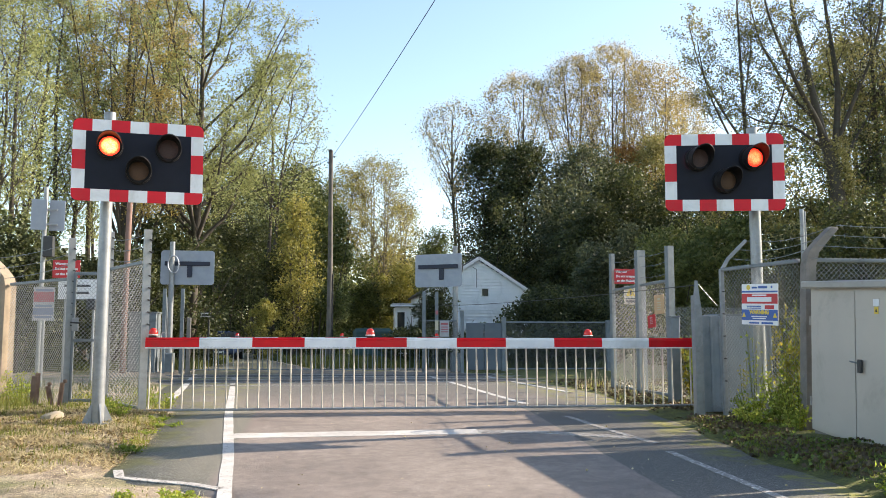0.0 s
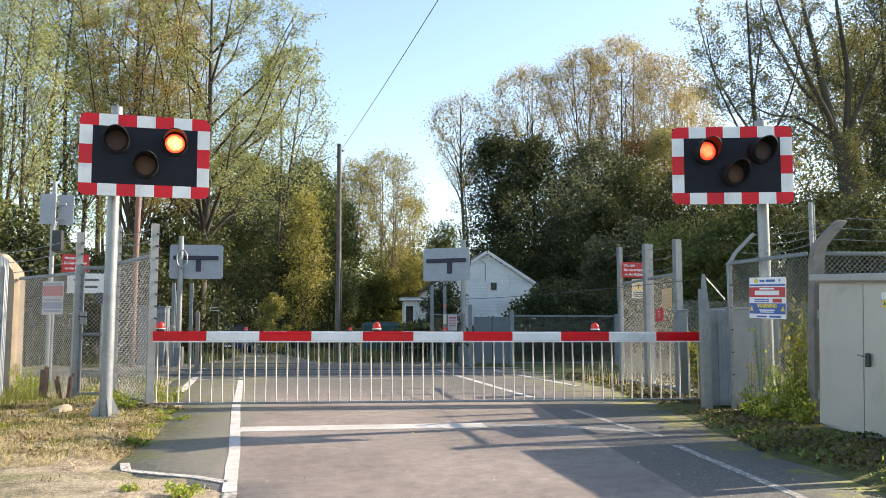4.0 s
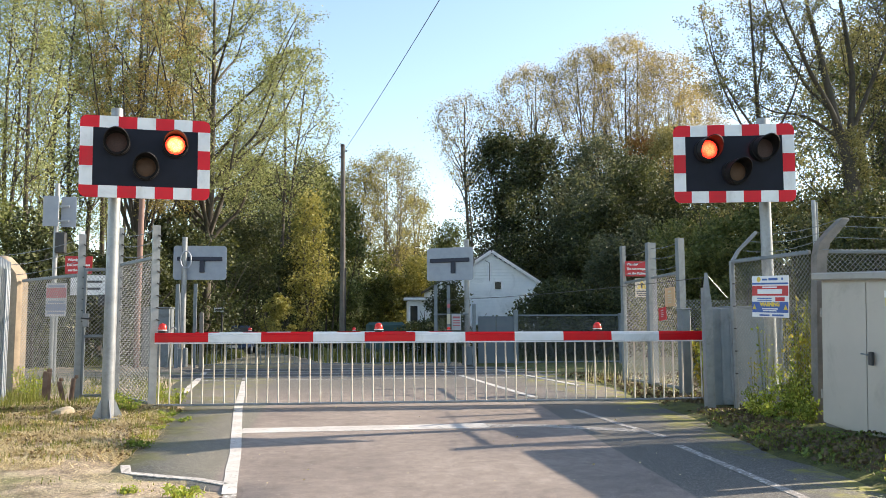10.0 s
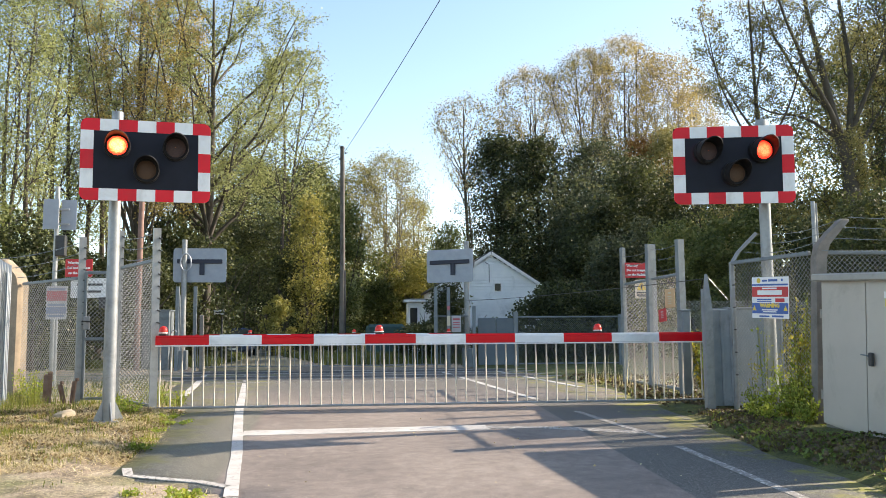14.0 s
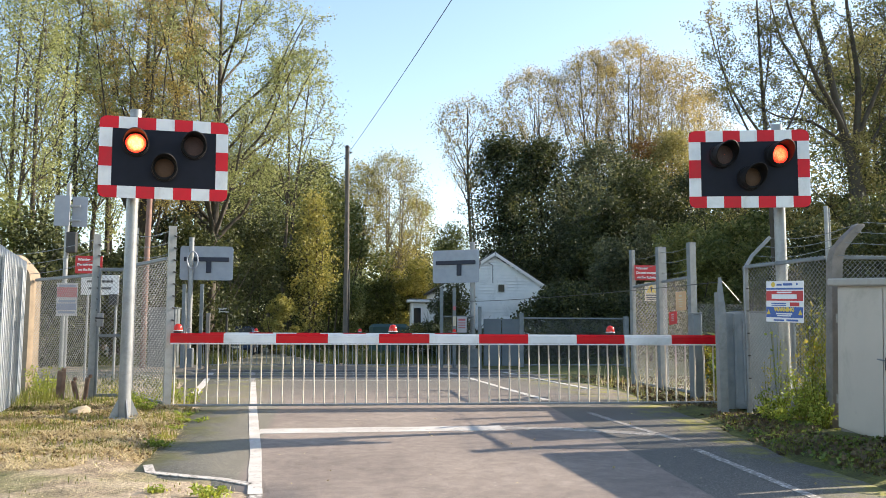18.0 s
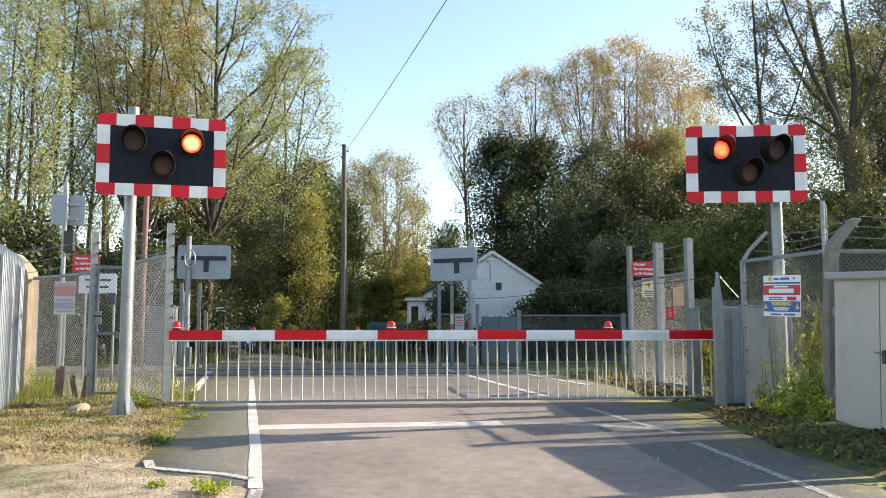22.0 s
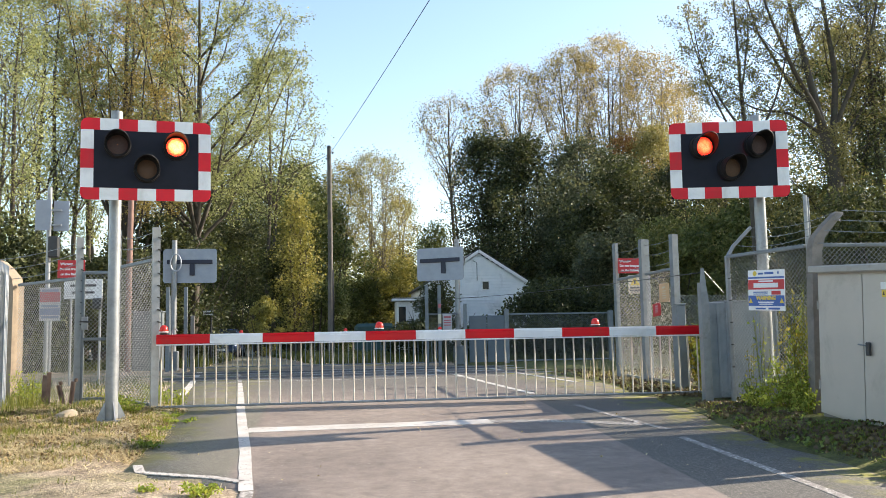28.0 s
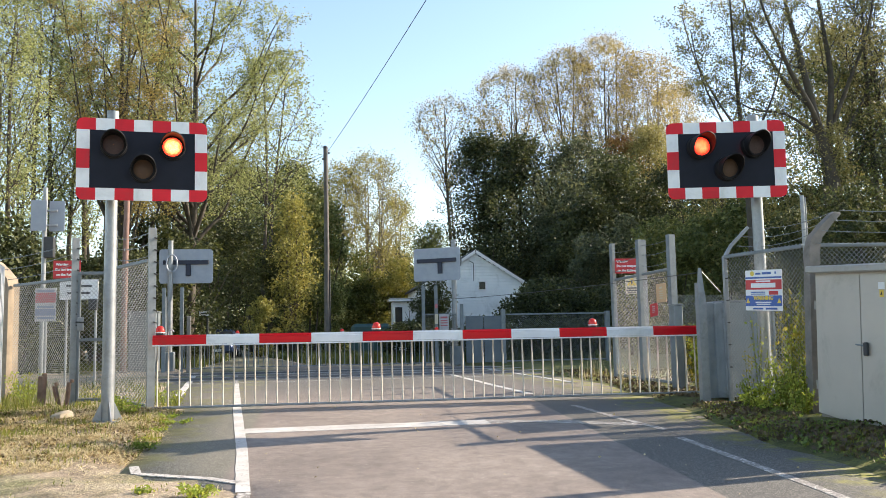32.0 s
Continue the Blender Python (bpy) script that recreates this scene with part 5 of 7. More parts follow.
shrub("distant dark woodland edge", (55.78, 105.29, 0), 15.4, 8, 15.2, LEAF_DARK, 100, leaves=5000, size=0.6, lobes=16, stems=5)
shrub("distant dark woodland edge", (67.62, 109.96, 0), 16.2, 8, 13.1, LEAF_GREEN, 101, leaves=5000, size=0.6, lobes=16, stems=5)
shrub("distant dark woodland edge", (68.6, 97.76, 0), 14.6, 8, 13.5, LEAF_DARK, 102, leaves=5000, size=0.6, lobes=16, stems=5)

# ---- fences, posts and gates ----
WIRE = surf("chain_link_wire", (0.24, 0.25, 0.255), (0.32, 0.33, 0.335), 20, 0.5, 0.4, 0.0)
WIRE_DARK = surf("dark_mesh_wire", (0.1, 0.11, 0.11), (0.15, 0.16, 0.16), 20, 0.6, 0.3, 0.0)


def link_mesh(width, height, z0, pitch=0.05, r=0.0029):
    """Woven diamond wires over a panel along +x."""
    g = Geo()
    span = width + height
    k = pitch * 1.25
    n = int(span / k)
    for sgn in (1, -1):
        for i in range(n + 1):
            c = i * k
            # x + z = c, or x - z = c - height
            pts = []
            if sgn > 0:
                xa, xb = max(0.0, c - height), min(width, c)
                if xb - xa < 0.01:
                    continue
                pts = [(xa, c - xa), (xb, c - xb)]
            else:
                xa, xb = max(0.0, c - height), min(width, c)
                if xb - xa < 0.01:
                    continue
                pts = [(xa, xa - c + height), (xb, xb - c + height)]
            y = 0.002 * sgn
            g.tube([(pts[0][0], y, z0 + pts[0][1]), (pts[1][0], y, z0 + pts[1][1])], r, 3, cap=False)
    return g


def fence_panel(name, p0, p1, z0, z1, label, category="mesh fence", rails=(1,), wire=None, group="mesh panels", pitch=0.05, r=0.0032):
    """Chain link between two points with steel rails; rails are given as shares of its height."""
    d = Vector((p1[0] - p0[0], p1[1] - p0[1]))
    t = thing(name, (p0[0], p0[1], 0), label, category, group, rz=math.degrees(math.atan2(d.y, d.x)))
    w = d.length
    part("chain_link", link_mesh(w, z1 - z0 + 0.035, z0, pitch, r), wire or WIRE, t, "woven wire mesh", smooth=0)
    for s in rails:
        part("rail", Geo().box((w / 2, 0, z0 + (z1 - z0) * s), (w, 0.045, 0.045), 0.006), GALV_DULL, t)
    return t


def post(loc, h, label, w=0.09, d=0.06, rz=0, pegs=True, mat=None, name="fence_post", group="steel fence posts", pitch=0.165):
    """A galvanised channel post with a row of small studs."""
    mat = mat or GALV
    t = thing(name, loc, label, "fence post", group, rz=rz)
    out = [(-w / 2, -d / 2), (w / 2, -d / 2), (w / 2, d / 2), (w / 2 - 0.012, d / 2), (w / 2 - 0.012, -d / 2 + 0.012), (-w / 2 + 0.012, -d / 2 + 0.012), (-w / 2 + 0.012, d / 2), (-w / 2, d / 2)]
    g = Geo()
    n = len(out)
    g.v = [(x, y, z) for z in (-0.05, h) for x, y in out]
    g.f = [(k, (k + 1) % n, (k + 1) % n + n, k + n) for k in range(n)] + [(8, 9, 12, 13), (9, 10, 11, 12), (8, 13, 14, 15)]
    part("channel", g, mat, t, smooth=0)
    if pegs:
        stud = Geo().box((0, 0, 0), (0.05, 0.03, 0.016), 0.004).mesh("stud", DARK_IRON)
        k = 0
        z = 1.2
        while z < h - 0.05:
            o = part("stud", stud, DARK_IRON, t)
            o.location = (w / 2 - 0.01, -d / 2 - 0.012, z)
            o.rotation_euler = (0, 0.35, 0)
            z += pitch
    return t


def barbed(points, label, name="barbed_wire", sag=0.02, seed=0, step=0.11):
    """A strand of barbed wire through points."""
    rnd = random.Random(seed)
    g = Geo()
    path = []
    for a, b in zip(points, points[1:]):
        a, b = Vector(a), Vector(b)
        n = 8
        path += [a.lerp(b, k / n) - Vector((0, 0, sag * 4 * (k / n) * (1 - k / n) * (b - a).length)) for k in range(n)]
    path.append(Vector(points[-1]))
    g.tube(path, 0.0048, 4, cap=False)
    for a, b in zip(path, path[1:]):
        m = max(1, int((b - a).length / step))
        for k in range(m):
            p = a.lerp(b, (k + 0.5) / m)
            for _ in range(2):
                q = Vector((rnd.gauss(0, 1), rnd.gauss(0, 1), rnd.gauss(0, 1))).normalized() * 0.022
                g.tube([p - q, p + q], 0.003, 3, cap=False)
    return solid(name, g, GALV_DULL, label, "barbed wire", group="barbed wire strands", smooth=0)


def concrete_post(loc, h, crank, label, rz=0, w=0.065, mat=None):
    """A square concrete post whose head leans outwards; crank: reach and rise of the head."""
    g = Geo()
    cx, cz = crank
    ring = lambda x, z, k=1.0: [(x - w * k, -w * k, z), (x + w * k, -w * k, z), (x + w * k, w * k, z), (x - w * k, w * k, z)]
    lev = [ring(0, -0.1, 1.08), ring(0, h - 0.12, 1.0), ring(cx * 0.12, h + cz * 0.12), ring(cx * 0.55, h + cz * 0.58, 0.95), ring(cx * 0.92, h + cz * 0.92, 0.85), ring(cx, h + cz, 0.55)]
    g.v = [p for r in lev for p in r]
    for i in range(len(lev) - 1):
        for k in range(4):
            a, b = i * 4 + k, i * 4 + (k + 1) % 4
            g.f.append((a, b, b + 4, a + 4))
    g.f.append((20, 21, 22, 23))
    o = solid("concrete_post", g, mat or CONC, label, "fence post", loc, "concrete posts", rz=rz, smooth=50)
    return o


def lettering(text, size, loc, mat, parent, depth=0.002, bold=0.0, align="CENTER"):
    """Raised letters on a sign that faces -y."""
    cu = bpy.data.curves.new("lettering", "FONT")
    cu.body, cu.size, cu.align_x, cu.align_y, cu.extrude = text, size, align, "CENTER", depth
    cu.resolution_u, cu.offset = 2, bold
    tmp = bpy.data.objects.new("lettering", cu)
    me = bpy.data.meshes.new_from_object(tmp)
    bpy.data.objects.remove(tmp)
    me.materials.append(mat)
    o = tagged(part("lettering", me, mat, parent), kind="stuff")
    o.location = loc
    o.rotation_euler = (radians(90), 0, 0)
    return o


def plate(name, loc, w, h, mat, label, rz=0, category="sign", group="", thick=0.008, tilt=0):
    t = thing(name, loc, label, category, group, rz=rz)
    o = part("plate", Geo().box((0, 0, 0), (w, thick, h), 0.003), mat, t)
    if tilt:
        t.rotation_euler[1] = radians(tilt)
    return t


def bars(t, rows, mat):
    """Unreadable writing as plain bars: (x, z, width, height)."""
    for x, z, w, h in rows:
        part("text_bar", Geo().box((x, -0.006, z), (w, 0.004, h)), mat, t, smooth=0)


SIGN_RED = surf("red_sign_face", (0.5, 0.02, 0.03), (0.45, 0.025, 0.03), 4, 0.4, 0, 0.02)
SIGN_WHITE = surf("white_sign_face", (0.75, 0.76, 0.78), (0.68, 0.69, 0.7), 4, 0.4, 0, 0.02)
SIGN_BLUE = surf("blue_sign_face", (0.03, 0.09, 0.35), (0.035, 0.1, 0.33), 4, 0.4, 0, 0.02)
SIGN_YELLOW = surf("yellow_sign_face", (0.7, 0.5, 0.05), (0.65, 0.46, 0.06), 4, 0.4, 0, 0.02)
SIGN_CREAM = surf("cream_sign_face", (0.58, 0.53, 0.4), (0.5, 0.45, 0.33), 4, 0.5, 0, 0.02)
SIGN_BUFF = surf("buff_sign_face", (0.6, 0.4, 0.22), (0.52, 0.35, 0.2), 5, 0.5, 0, 0.02)
SIGN_PALE = surf("faded_sign_face", (0.5, 0.5, 0.52), (0.43, 0.42, 0.44), 5, 0.5, 0, 0.02)
INK = surf("dark_sign_ink", (0.03, 0.03, 0.035), (0.045, 0.045, 0.05), 5, 0.5, 0, 0.0)
FADED_RED = surf("faded_red_print", (0.5, 0.12, 0.14), (0.42, 0.12, 0.13), 9, 0.5, 0, 0.0)
FADED_BLUE = surf("faded_blue_print", (0.2, 0.24, 0.36), (0.24, 0.27, 0.37), 9, 0.5, 0, 0.0)
NAVY = surf("dark_navy_bracket", (0.012, 0.017, 0.035), (0.018, 0.024, 0.045), 5, 0.6, 0, 0.05)
GREY_BACK = surf("grey_sign_back", (0.26, 0.29, 0.34), (0.31, 0.34, 0.39), 4, 0.5, 0.2, 0.05)

# left side, from the boom end back to the concrete post
post((-2.57, 12.1, 0), 2.5, "tall galvanised post with studs at the boom end", 0.1, 0.07, rz=20)
post((-3.38, 13.4, 0), 2.62, "tall galvanised post with studs beside a mesh gate", 0.1, 0.07, rz=20)
post((-3.944, 13.45, 0), 2.52, "tall galvanised gate post with studs", 0.1, 0.07, rz=20)
fence_panel("mesh_fence", (-2.63, 12.14), (-3.34, 13.36), 0.08, 2.05, "grey chain-link panel between two steel posts", rails=(0.0, 1.0))
gate = fence_panel("wicket_gate", (-3.89, 13.42), (-3.44, 13.4), 0.1, 1.98, "narrow chain-link wicket gate in a steel frame", "gate", rails=(0.0, 0.47, 1.0))
for x in (0.02, 0.43):
    part("stile", Geo().box((x, 0, 1.03), (0.04, 0.04, 1.9), 0.005), GALV_DULL, gate)
latch = part("latch", Geo().box((0.06, -0.04, 1.22), (0.09, 0.05, 0.2), 0.008), GALV, gate, "galvanised latch box")
part("bolt", Geo().tube([(0.0, -0.07, 1.25), (0.14, -0.07, 1.24)], 0.012, 8), DARK_IRON, latch)
fence_panel("mesh_fence", (-4.0, 13.5), (-5.3, 14.92), 0.05, 1.9, "long chain-link fence running back from the gate", rails=(1.0,))
CONC_WARM = surf("buff_concrete", (0.33, 0.26, 0.185), (0.25, 0.2, 0.145), 6, 0.9, 0, 0.5, fine=80, dirt=(0.2, 0.165, 0.12), dirt_scale=3)
concrete_post((-5.4, 15.0, 0), 1.98, (-0.42, 0.36), "buff concrete post with a cranked head", rz=-32, w=0.105, mat=CONC_WARM)
for k, z in enumerate((2.12, 2.28, 2.44)):
    barbed([(-5.4 - 0.12 * k, 14.9, z - 0.12), (-3.92, 13.5, z + 0.03)], "sagging barbed wire above the chain-link", seed=k)
    barbed([(-3.3, 13.38, z + 0.05), (-2.6, 12.1, z)], "barbed wire between two tall posts", seed=k + 9)

# pale steel palisade at the edge of the verge
PALE = surf("pale_palisade_steel", (0.37, 0.4, 0.43), (0.31, 0.34, 0.37), 6, 0.5, 0.2, 0.08, dirt=(0.42, 0.43, 0.43), dirt_scale=3, per_piece=0.12)
pal = thing("palisade_fence", (-4.8, 13.0, 0), "pale galvanised palisade fence with pointed pales", "palisade fence", rz=-77)
pale = Geo()
sec = [(-0.046, 0.016), (-0.02, -0.014), (0.02, -0.014), (0.046, 0.016)]
n = 4
pale.v = [(x, y, 0.05) for x, y in sec] + [(x, y, 1.92) for x, y in sec] + [(x * 0.15, y, 2.05) for x, y in sec]
pale.f = [(i * 4 + k, i * 4 + k + 1, (i + 1) * 4 + k + 1, (i + 1) * 4 + k) for i in range(2) for k in range(3)]
pale.f += [(i * 4 + k + 1, i * 4 + k, (i + 1) * 4 + k, (i + 1) * 4 + k + 1) for i in range(2) for k in range(3)]
pale_me = pale.mesh("pale", PALE, 0)
for k in range(34):
    o = part("pale", pale_me, PALE, pal)
    o.location = (0.08 + 0.15 * k, 0, 0)
for z in (0.4, 1.6):
    part("rail", Geo().box((2.55, -0.03, z), (5.1, 0.04, 0.05), 0.004), PALE, pal)
part("end_post", Geo().box((0.0, -0.05, 0.95), (0.06, 0.1, 1.95), 0.006), GALV_DULL, pal)

# signs on their own poles behind the left fence
def pole_sign(loc, h, label, r=0.03, mat=None):
    t = thing("sign_post", loc, label, "sign")
    part("pole", Geo().tube([(0, 0, -0.1), (0, 0, h)], r, 12), mat or GALV, t)
    return t


s = pole_sign((-5.8, 18.0, 0), 4.07, "back of a small grey twin sign high on a steel pole", 0.045)
for x in (-0.1, 0.215):
    part("plate", Geo().box((x, -0.06 if x < 0 else 0.06, 3.497), (0.3, 0.012, 0.62), 0.006), GREY_BACK, s)
part("bracket", Geo().box((0, -0.03, 3.3), (0.5, 0.03, 0.04), 0.004), GALV, s)
part("bracket", Geo().box((0, -0.03, 3.6), (0.5, 0.03, 0.04), 0.004), GALV, s)
part("junction_box", Geo().box((0.12, -0.06, 2.85), (0.2, 0.14, 0.42), 0.015), DARK_IRON, s)
s = pole_sign((-5.7, 17.9, 0), 2.0, "faded red, white and blue notice on a thin post")
p = part("plate", Geo().box((0, -0.04, 1.7), (0.4, 0.008, 0.66), 0.003), SIGN_PALE, s)
for z, h, m in ((1.84, 0.2, FADED_RED), (1.55, 0.13, FADED_BLUE)):
    part("band", Geo().box((0, -0.046, z), (0.38, 0.004, h)), m, p, smooth=0)
for z in (1.97, 1.66, 1.44):
    part("text_bar", Geo().box((0, -0.046, z), (0.32, 0.004, 0.045)), FADED_BLUE, p, smooth=0)
s = pole_sign((-5.2, 18.0, 0), 2.2, "white crossing name sign on two thin posts", 0.025)
part("pole", Geo().tube([(0.42, 0, -0.1), (0.42, 0, 2.15)], 0.025, 10), GALV, s)
p = part("plate", Geo().box((0.1, -0.04, 2.0), (0.74, 0.012, 0.4), 0.004), SIGN_WHITE, s)
part("text_bar", Geo().box((0.1, -0.049, 2.07), (0.5, 0.004, 0.045)), INK, p, smooth=0)
part("text_bar", Geo().box((0.1, -0.049, 1.93), (0.44, 0.004, 0.045)), INK, p, smooth=0)
part("meter_box", Geo().box((0.38, -0.05, 1.7), (0.17, 0.1, 0.22), 0.01), DARK_IRON, s)
s = pole_sign((-5.68, 19.2, 0), 2.66, "red trespass warning sign with white writing", 0.025)
p = part("plate", Geo().box((0, -0.04, 2.5), (0.56, 0.01, 0.38), 0.004), SIGN_RED, s)
for i, t_ in enumerate(("Warning", "Do not trespass", "on the Railway")):
    lettering(t_, 0.072, (0 if i else -0.1, -0.048, 2.61 - 0.11 * i), SIGN_WHITE, p, bold=0.003)
solid("rusty_pole", Geo().tube([(0, 0, -0.1), (0, 0, 2.6), (0.03, 0, 5.6)], [0.085, 0.085, 0.08], 14), RUSTY, "rust-brown painted steel pole by the track", "pole", (-6.0, 26.0, 0))

# old timber stumps in the verge
for (x, y, h, tilt) in ((-4.34, 13.3, 0.5, 3), (-4.08, 13.32, 0.36, -14), (-4.0, 13.35, 0.4, 5)):
    g = Geo().box((0, 0, h / 2), (0.11 if h > 0.45 else 0.05, 0.08, h), 0.012)
    g.box((0.035, 0.0, h + 0.02), (0.04, 0.07, 0.05), 0.01)
    o = solid("timber_stump", g, STUMP, "split weathered timber stump in the verge", "stump", (x, y, -0.03), "timber stumps")
    o.rotation_euler = (0, radians(tilt), radians(x * 90))
rock = Geo().lathe([(0.001, 0.13), (0.07, 0.12), (0.12, 0.07), (0.13, 0.0), (0.1, -0.06)], 9)
rock.v = [(x * 1.1 * (1 + 0.2 * math.sin(5 * y)), y * (1 + 0.15 * math.cos(9 * x)), z * 0.6 * (1 + 0.3 * math.sin(14 * x))) for x, y, z in rock.v]
solid("stone", rock, STONE, "pale round stone lying in dry grass", "stone", (-3.5, 11.4, 0.02))

# right side: barrier machine, fence with notices
mach = thing("barrier_machine", (5.05, 11.5, 0), "galvanised barrier machine housing with ribbed sheet sides", "barrier machine")
MACH = surf("dark_sheet_steel", (0.2, 0.235, 0.27), (0.27, 0.3, 0.33), 3, 0.5, 0.25, 0.08, dirt=(0.13, 0.15, 0.17), dirt_scale=2)
part("housing", Geo().box((0.55, 0.1, 0.68), (0.76, 0.86, 1.3), 0.012), MACH, mach)
part("boom_hinge", Geo().box((0.24, 0.5, 0.97), (0.12, 0.1, 0.14), 0.01), GALV_DULL, mach)
part("front_sheet", Geo().box((0.02, -0.33, 0.68), (0.34, 0.02, 1.3), 0.006), MACH, mach)
for x in (-0.12, 0.04, 0.17, 0.9):
    part("rib", Geo().box((x, -0.345, 0.68), (0.03, 0.02, 1.28), 0.006), MACH, mach)
part("lid", Geo().box((0.55, 0.1, 1.34), (0.8, 0.9, 0.03), 0.008), GALV_DULL, mach)
blade = Geo()
blade.prism([(-0.055, 0.0), (0.055, 0.0), (0.055, 1.32), (0.0, 1.8), (-0.035, 1.8), (-0.055, 1.6)], -0.01, 0.01)
blade.box((-0.05, 0.05, 0.8), (0.012, 0.1, 1.6))
part("blade_post", blade, GALV, mach, "tapering galvanised blade").location = (-0.19, -0.47, 0)
part("stay", Geo().tube([(-0.17, -0.46, 1.75), (0.12, -0.4, 1.46)], 0.005, 6), GALV, mach)
mach2 = thing("steel_cabinet", (5.38, 13.15, 0), "short square galvanised housing by the fence", "cabinet")
part("housing", Geo().box((0, 0, 0.68), (0.15, 0.2, 1.36), 0.012), GALV_DULL, mach2)
part("cap", Geo().box((0, 0, 1.37), (0.17, 0.22, 0.025), 0.006), GALV_DULL, mach2)

for k, (y, h, w) in enumerate(((13.5, 2.55, 0.12), (14.9, 2.62, 0.17), (16.5, 2.72, 0.08))):
    post((5.49 + 0.015 * k, y, 0), h, "tall galvanised channel post with barbed wire", w, 0.09, rz=15, pegs=False, mat=GALV_DULL)
fence_panel("mesh_fence", (5.49, 13.56), (5.5, 14.84), 0.1, 1.98, "grey chain-link panel with notices tied on", rails=(0.0, 1.0), pitch=0.065, r=0.0024)
fence_panel("mesh_fence", (5.5, 14.96), (5.53, 16.44), 0.1, 1.98, "grey chain-link panel with notices tied on", rails=(0.0, 1.0), pitch=0.065, r=0.0024)
fence_panel("mesh_fence", (5.53, 13.45), (8.6, 13.9), 0.05, 1.5, "low chain-link fence with leaves behind it", rails=())
for k, z in enumerate((2.12, 2.32, 2.5)):
    barbed([(5.5, 13.5, z), (5.5, 14.9, z + 0.02), (5.53, 16.5, z + 0.05)], "sagging barbed wire between tall posts", seed=20 + k, sag=0.03)


def warning_sign(loc, rz):
    t = plate("warning_sign", loc, 0.5, 0.3, SIGN_RED, "red trespass warning sign with white writing", rz)
    for i, s_ in enumerate(("Warning", "Do not trespass", "on the Railway")):
        lettering(s_, 0.066, (0 if i else -0.1, -0.005, 0.09 - 0.09 * i), SIGN_WHITE, t, bold=0.0025)
    return t


warning_sign((5.78, 16.4, 2.26), 0)
t = plate("hazard_sign", (5.68, 15.9, 1.86), 0.26, 0.36, SIGN_CREAM, "faded cream notice with a warning triangle", 0)
tri = Geo().prism([(-0.1, -0.02), (0.1, -0.02), (0.0, 0.15)], -0.009, -0.004)
p = part("triangle", tri, SIGN_YELLOW, t, "yellow warning triangle", smooth=0)
part("mark", Geo().prism([(-0.012, 0.0), (0.012, 0.0), (0.018, 0.09), (-0.018, 0.09)], -0.012, -0.008), INK, p, smooth=0)
bars(t, ((0, -0.07, 0.2, 0.025), (0, -0.115, 0.2, 0.025), (0, -0.15, 0.16, 0.018)), INK)
t = plate("notice", (5.475, 13.95, 1.6), 0.42, 0.32, SIGN_BUFF, "sun-bleached buff notice tied to the mesh", -89.5)
bars(t, ((0, 0.09, 0.12, 0.03), (0, 0.03, 0.16, 0.015), (0, -0.01, 0.16, 0.015), (0, -0.05, 0.16, 0.015), (0, -0.09, 0.14, 0.015)), SIGN_CREAM)
t = plate("notice", (5.47, 14.3, 1.32), 0.34, 0.22, SIGN_RED, "small red notice tied aslant to the mesh", -89.5, tilt=-4)
bars(t, ((0, 0.06, 0.11, 0.02), (0, 0.02, 0.11, 0.012), (0, -0.01, 0.11, 0.012), (0, -0.04, 0.11, 0.012)), SIGN_PALE)

# near right panel with the security board, cranked posts and wire
p0, p1 = Vector((5.22, 11.05)), Vector((5.53, 9.62))
fence_panel("mesh_fence", p0, p1, 0.02, 1.95, "chain-link panel overgrown with nettles and leaves", rails=(1.0,))
fp = thing("fence_post", (5.22, 11.05, 0), "galvanised angle post with a cranked arm", "fence post", "steel fence posts")
part("angle", Geo().box((0, 0, 0.97), (0.055, 0.055, 1.98), 0.005), GALV, fp)
arm = Geo().tube([(0, 0, 1.94), (0.1, 0, 2.1), (0.36, -0.02, 2.36)], 0.03, 4)
part("arm", arm, GALV, fp, smooth=0)
stud = Geo().box((0, 0, 0), (0.03, 0.09, 0.016), 0.004).mesh("stud", DARK_IRON)
for z in (0.45, 0.75, 1.05, 1.35, 1.65):
    part("stud", stud, DARK_IRON, fp).location = (0.0, -0.01, z)
concrete_post((5.53, 9.55, 0), 2.0, (0.33, 0.37), "grey weathered concrete post with a cranked head", w=0.066).rotation_euler[1] = radians(2.2)
concrete_post((8.9, 9.4, 0), 2.12, (0.0, 0.36), "grey weathered concrete post with a cranked head")
for k, (dx, z) in enumerate(((0.06, 2.05), (0.16, 2.2), (0.3, 2.33), (0.4, 2.45))):
    barbed([(5.55 + dx, 9.48, z - 0.08), (8.9, 9.35, z + 0.0)], "barbed wire on cranked concrete posts", seed=40 + k, sag=0.02)
    if k:
        barbed([(5.28 + 0.1 * k, 11.02, z - 0.1), (5.55 + dx, 9.6, z - 0.08)], "barbed wire on cranked concrete posts", seed=50 + k, sag=0.05)
fence_panel("mesh_fence", (5.64, 9.55), (8.85, 9.4), 0.05, 1.95, "chain-link fence behind the cabinet", rails=(1.0,))
solid("steel_pole", Geo().tube([(0, 0, -0.1), (0, 0, 2.95)], 0.03, 10), GALV, "thin galvanised pole behind the fence", "pole", (6.93, 11.9, 0), "thin poles")
solid("steel_pole", Geo().tube([(0, 0, -0.1), (0, 0, 2.93)], 0.022, 10), GALV_DULL, "thin galvanised pole behind the fence", "pole", (7.0, 11.95, 0), "thin poles")

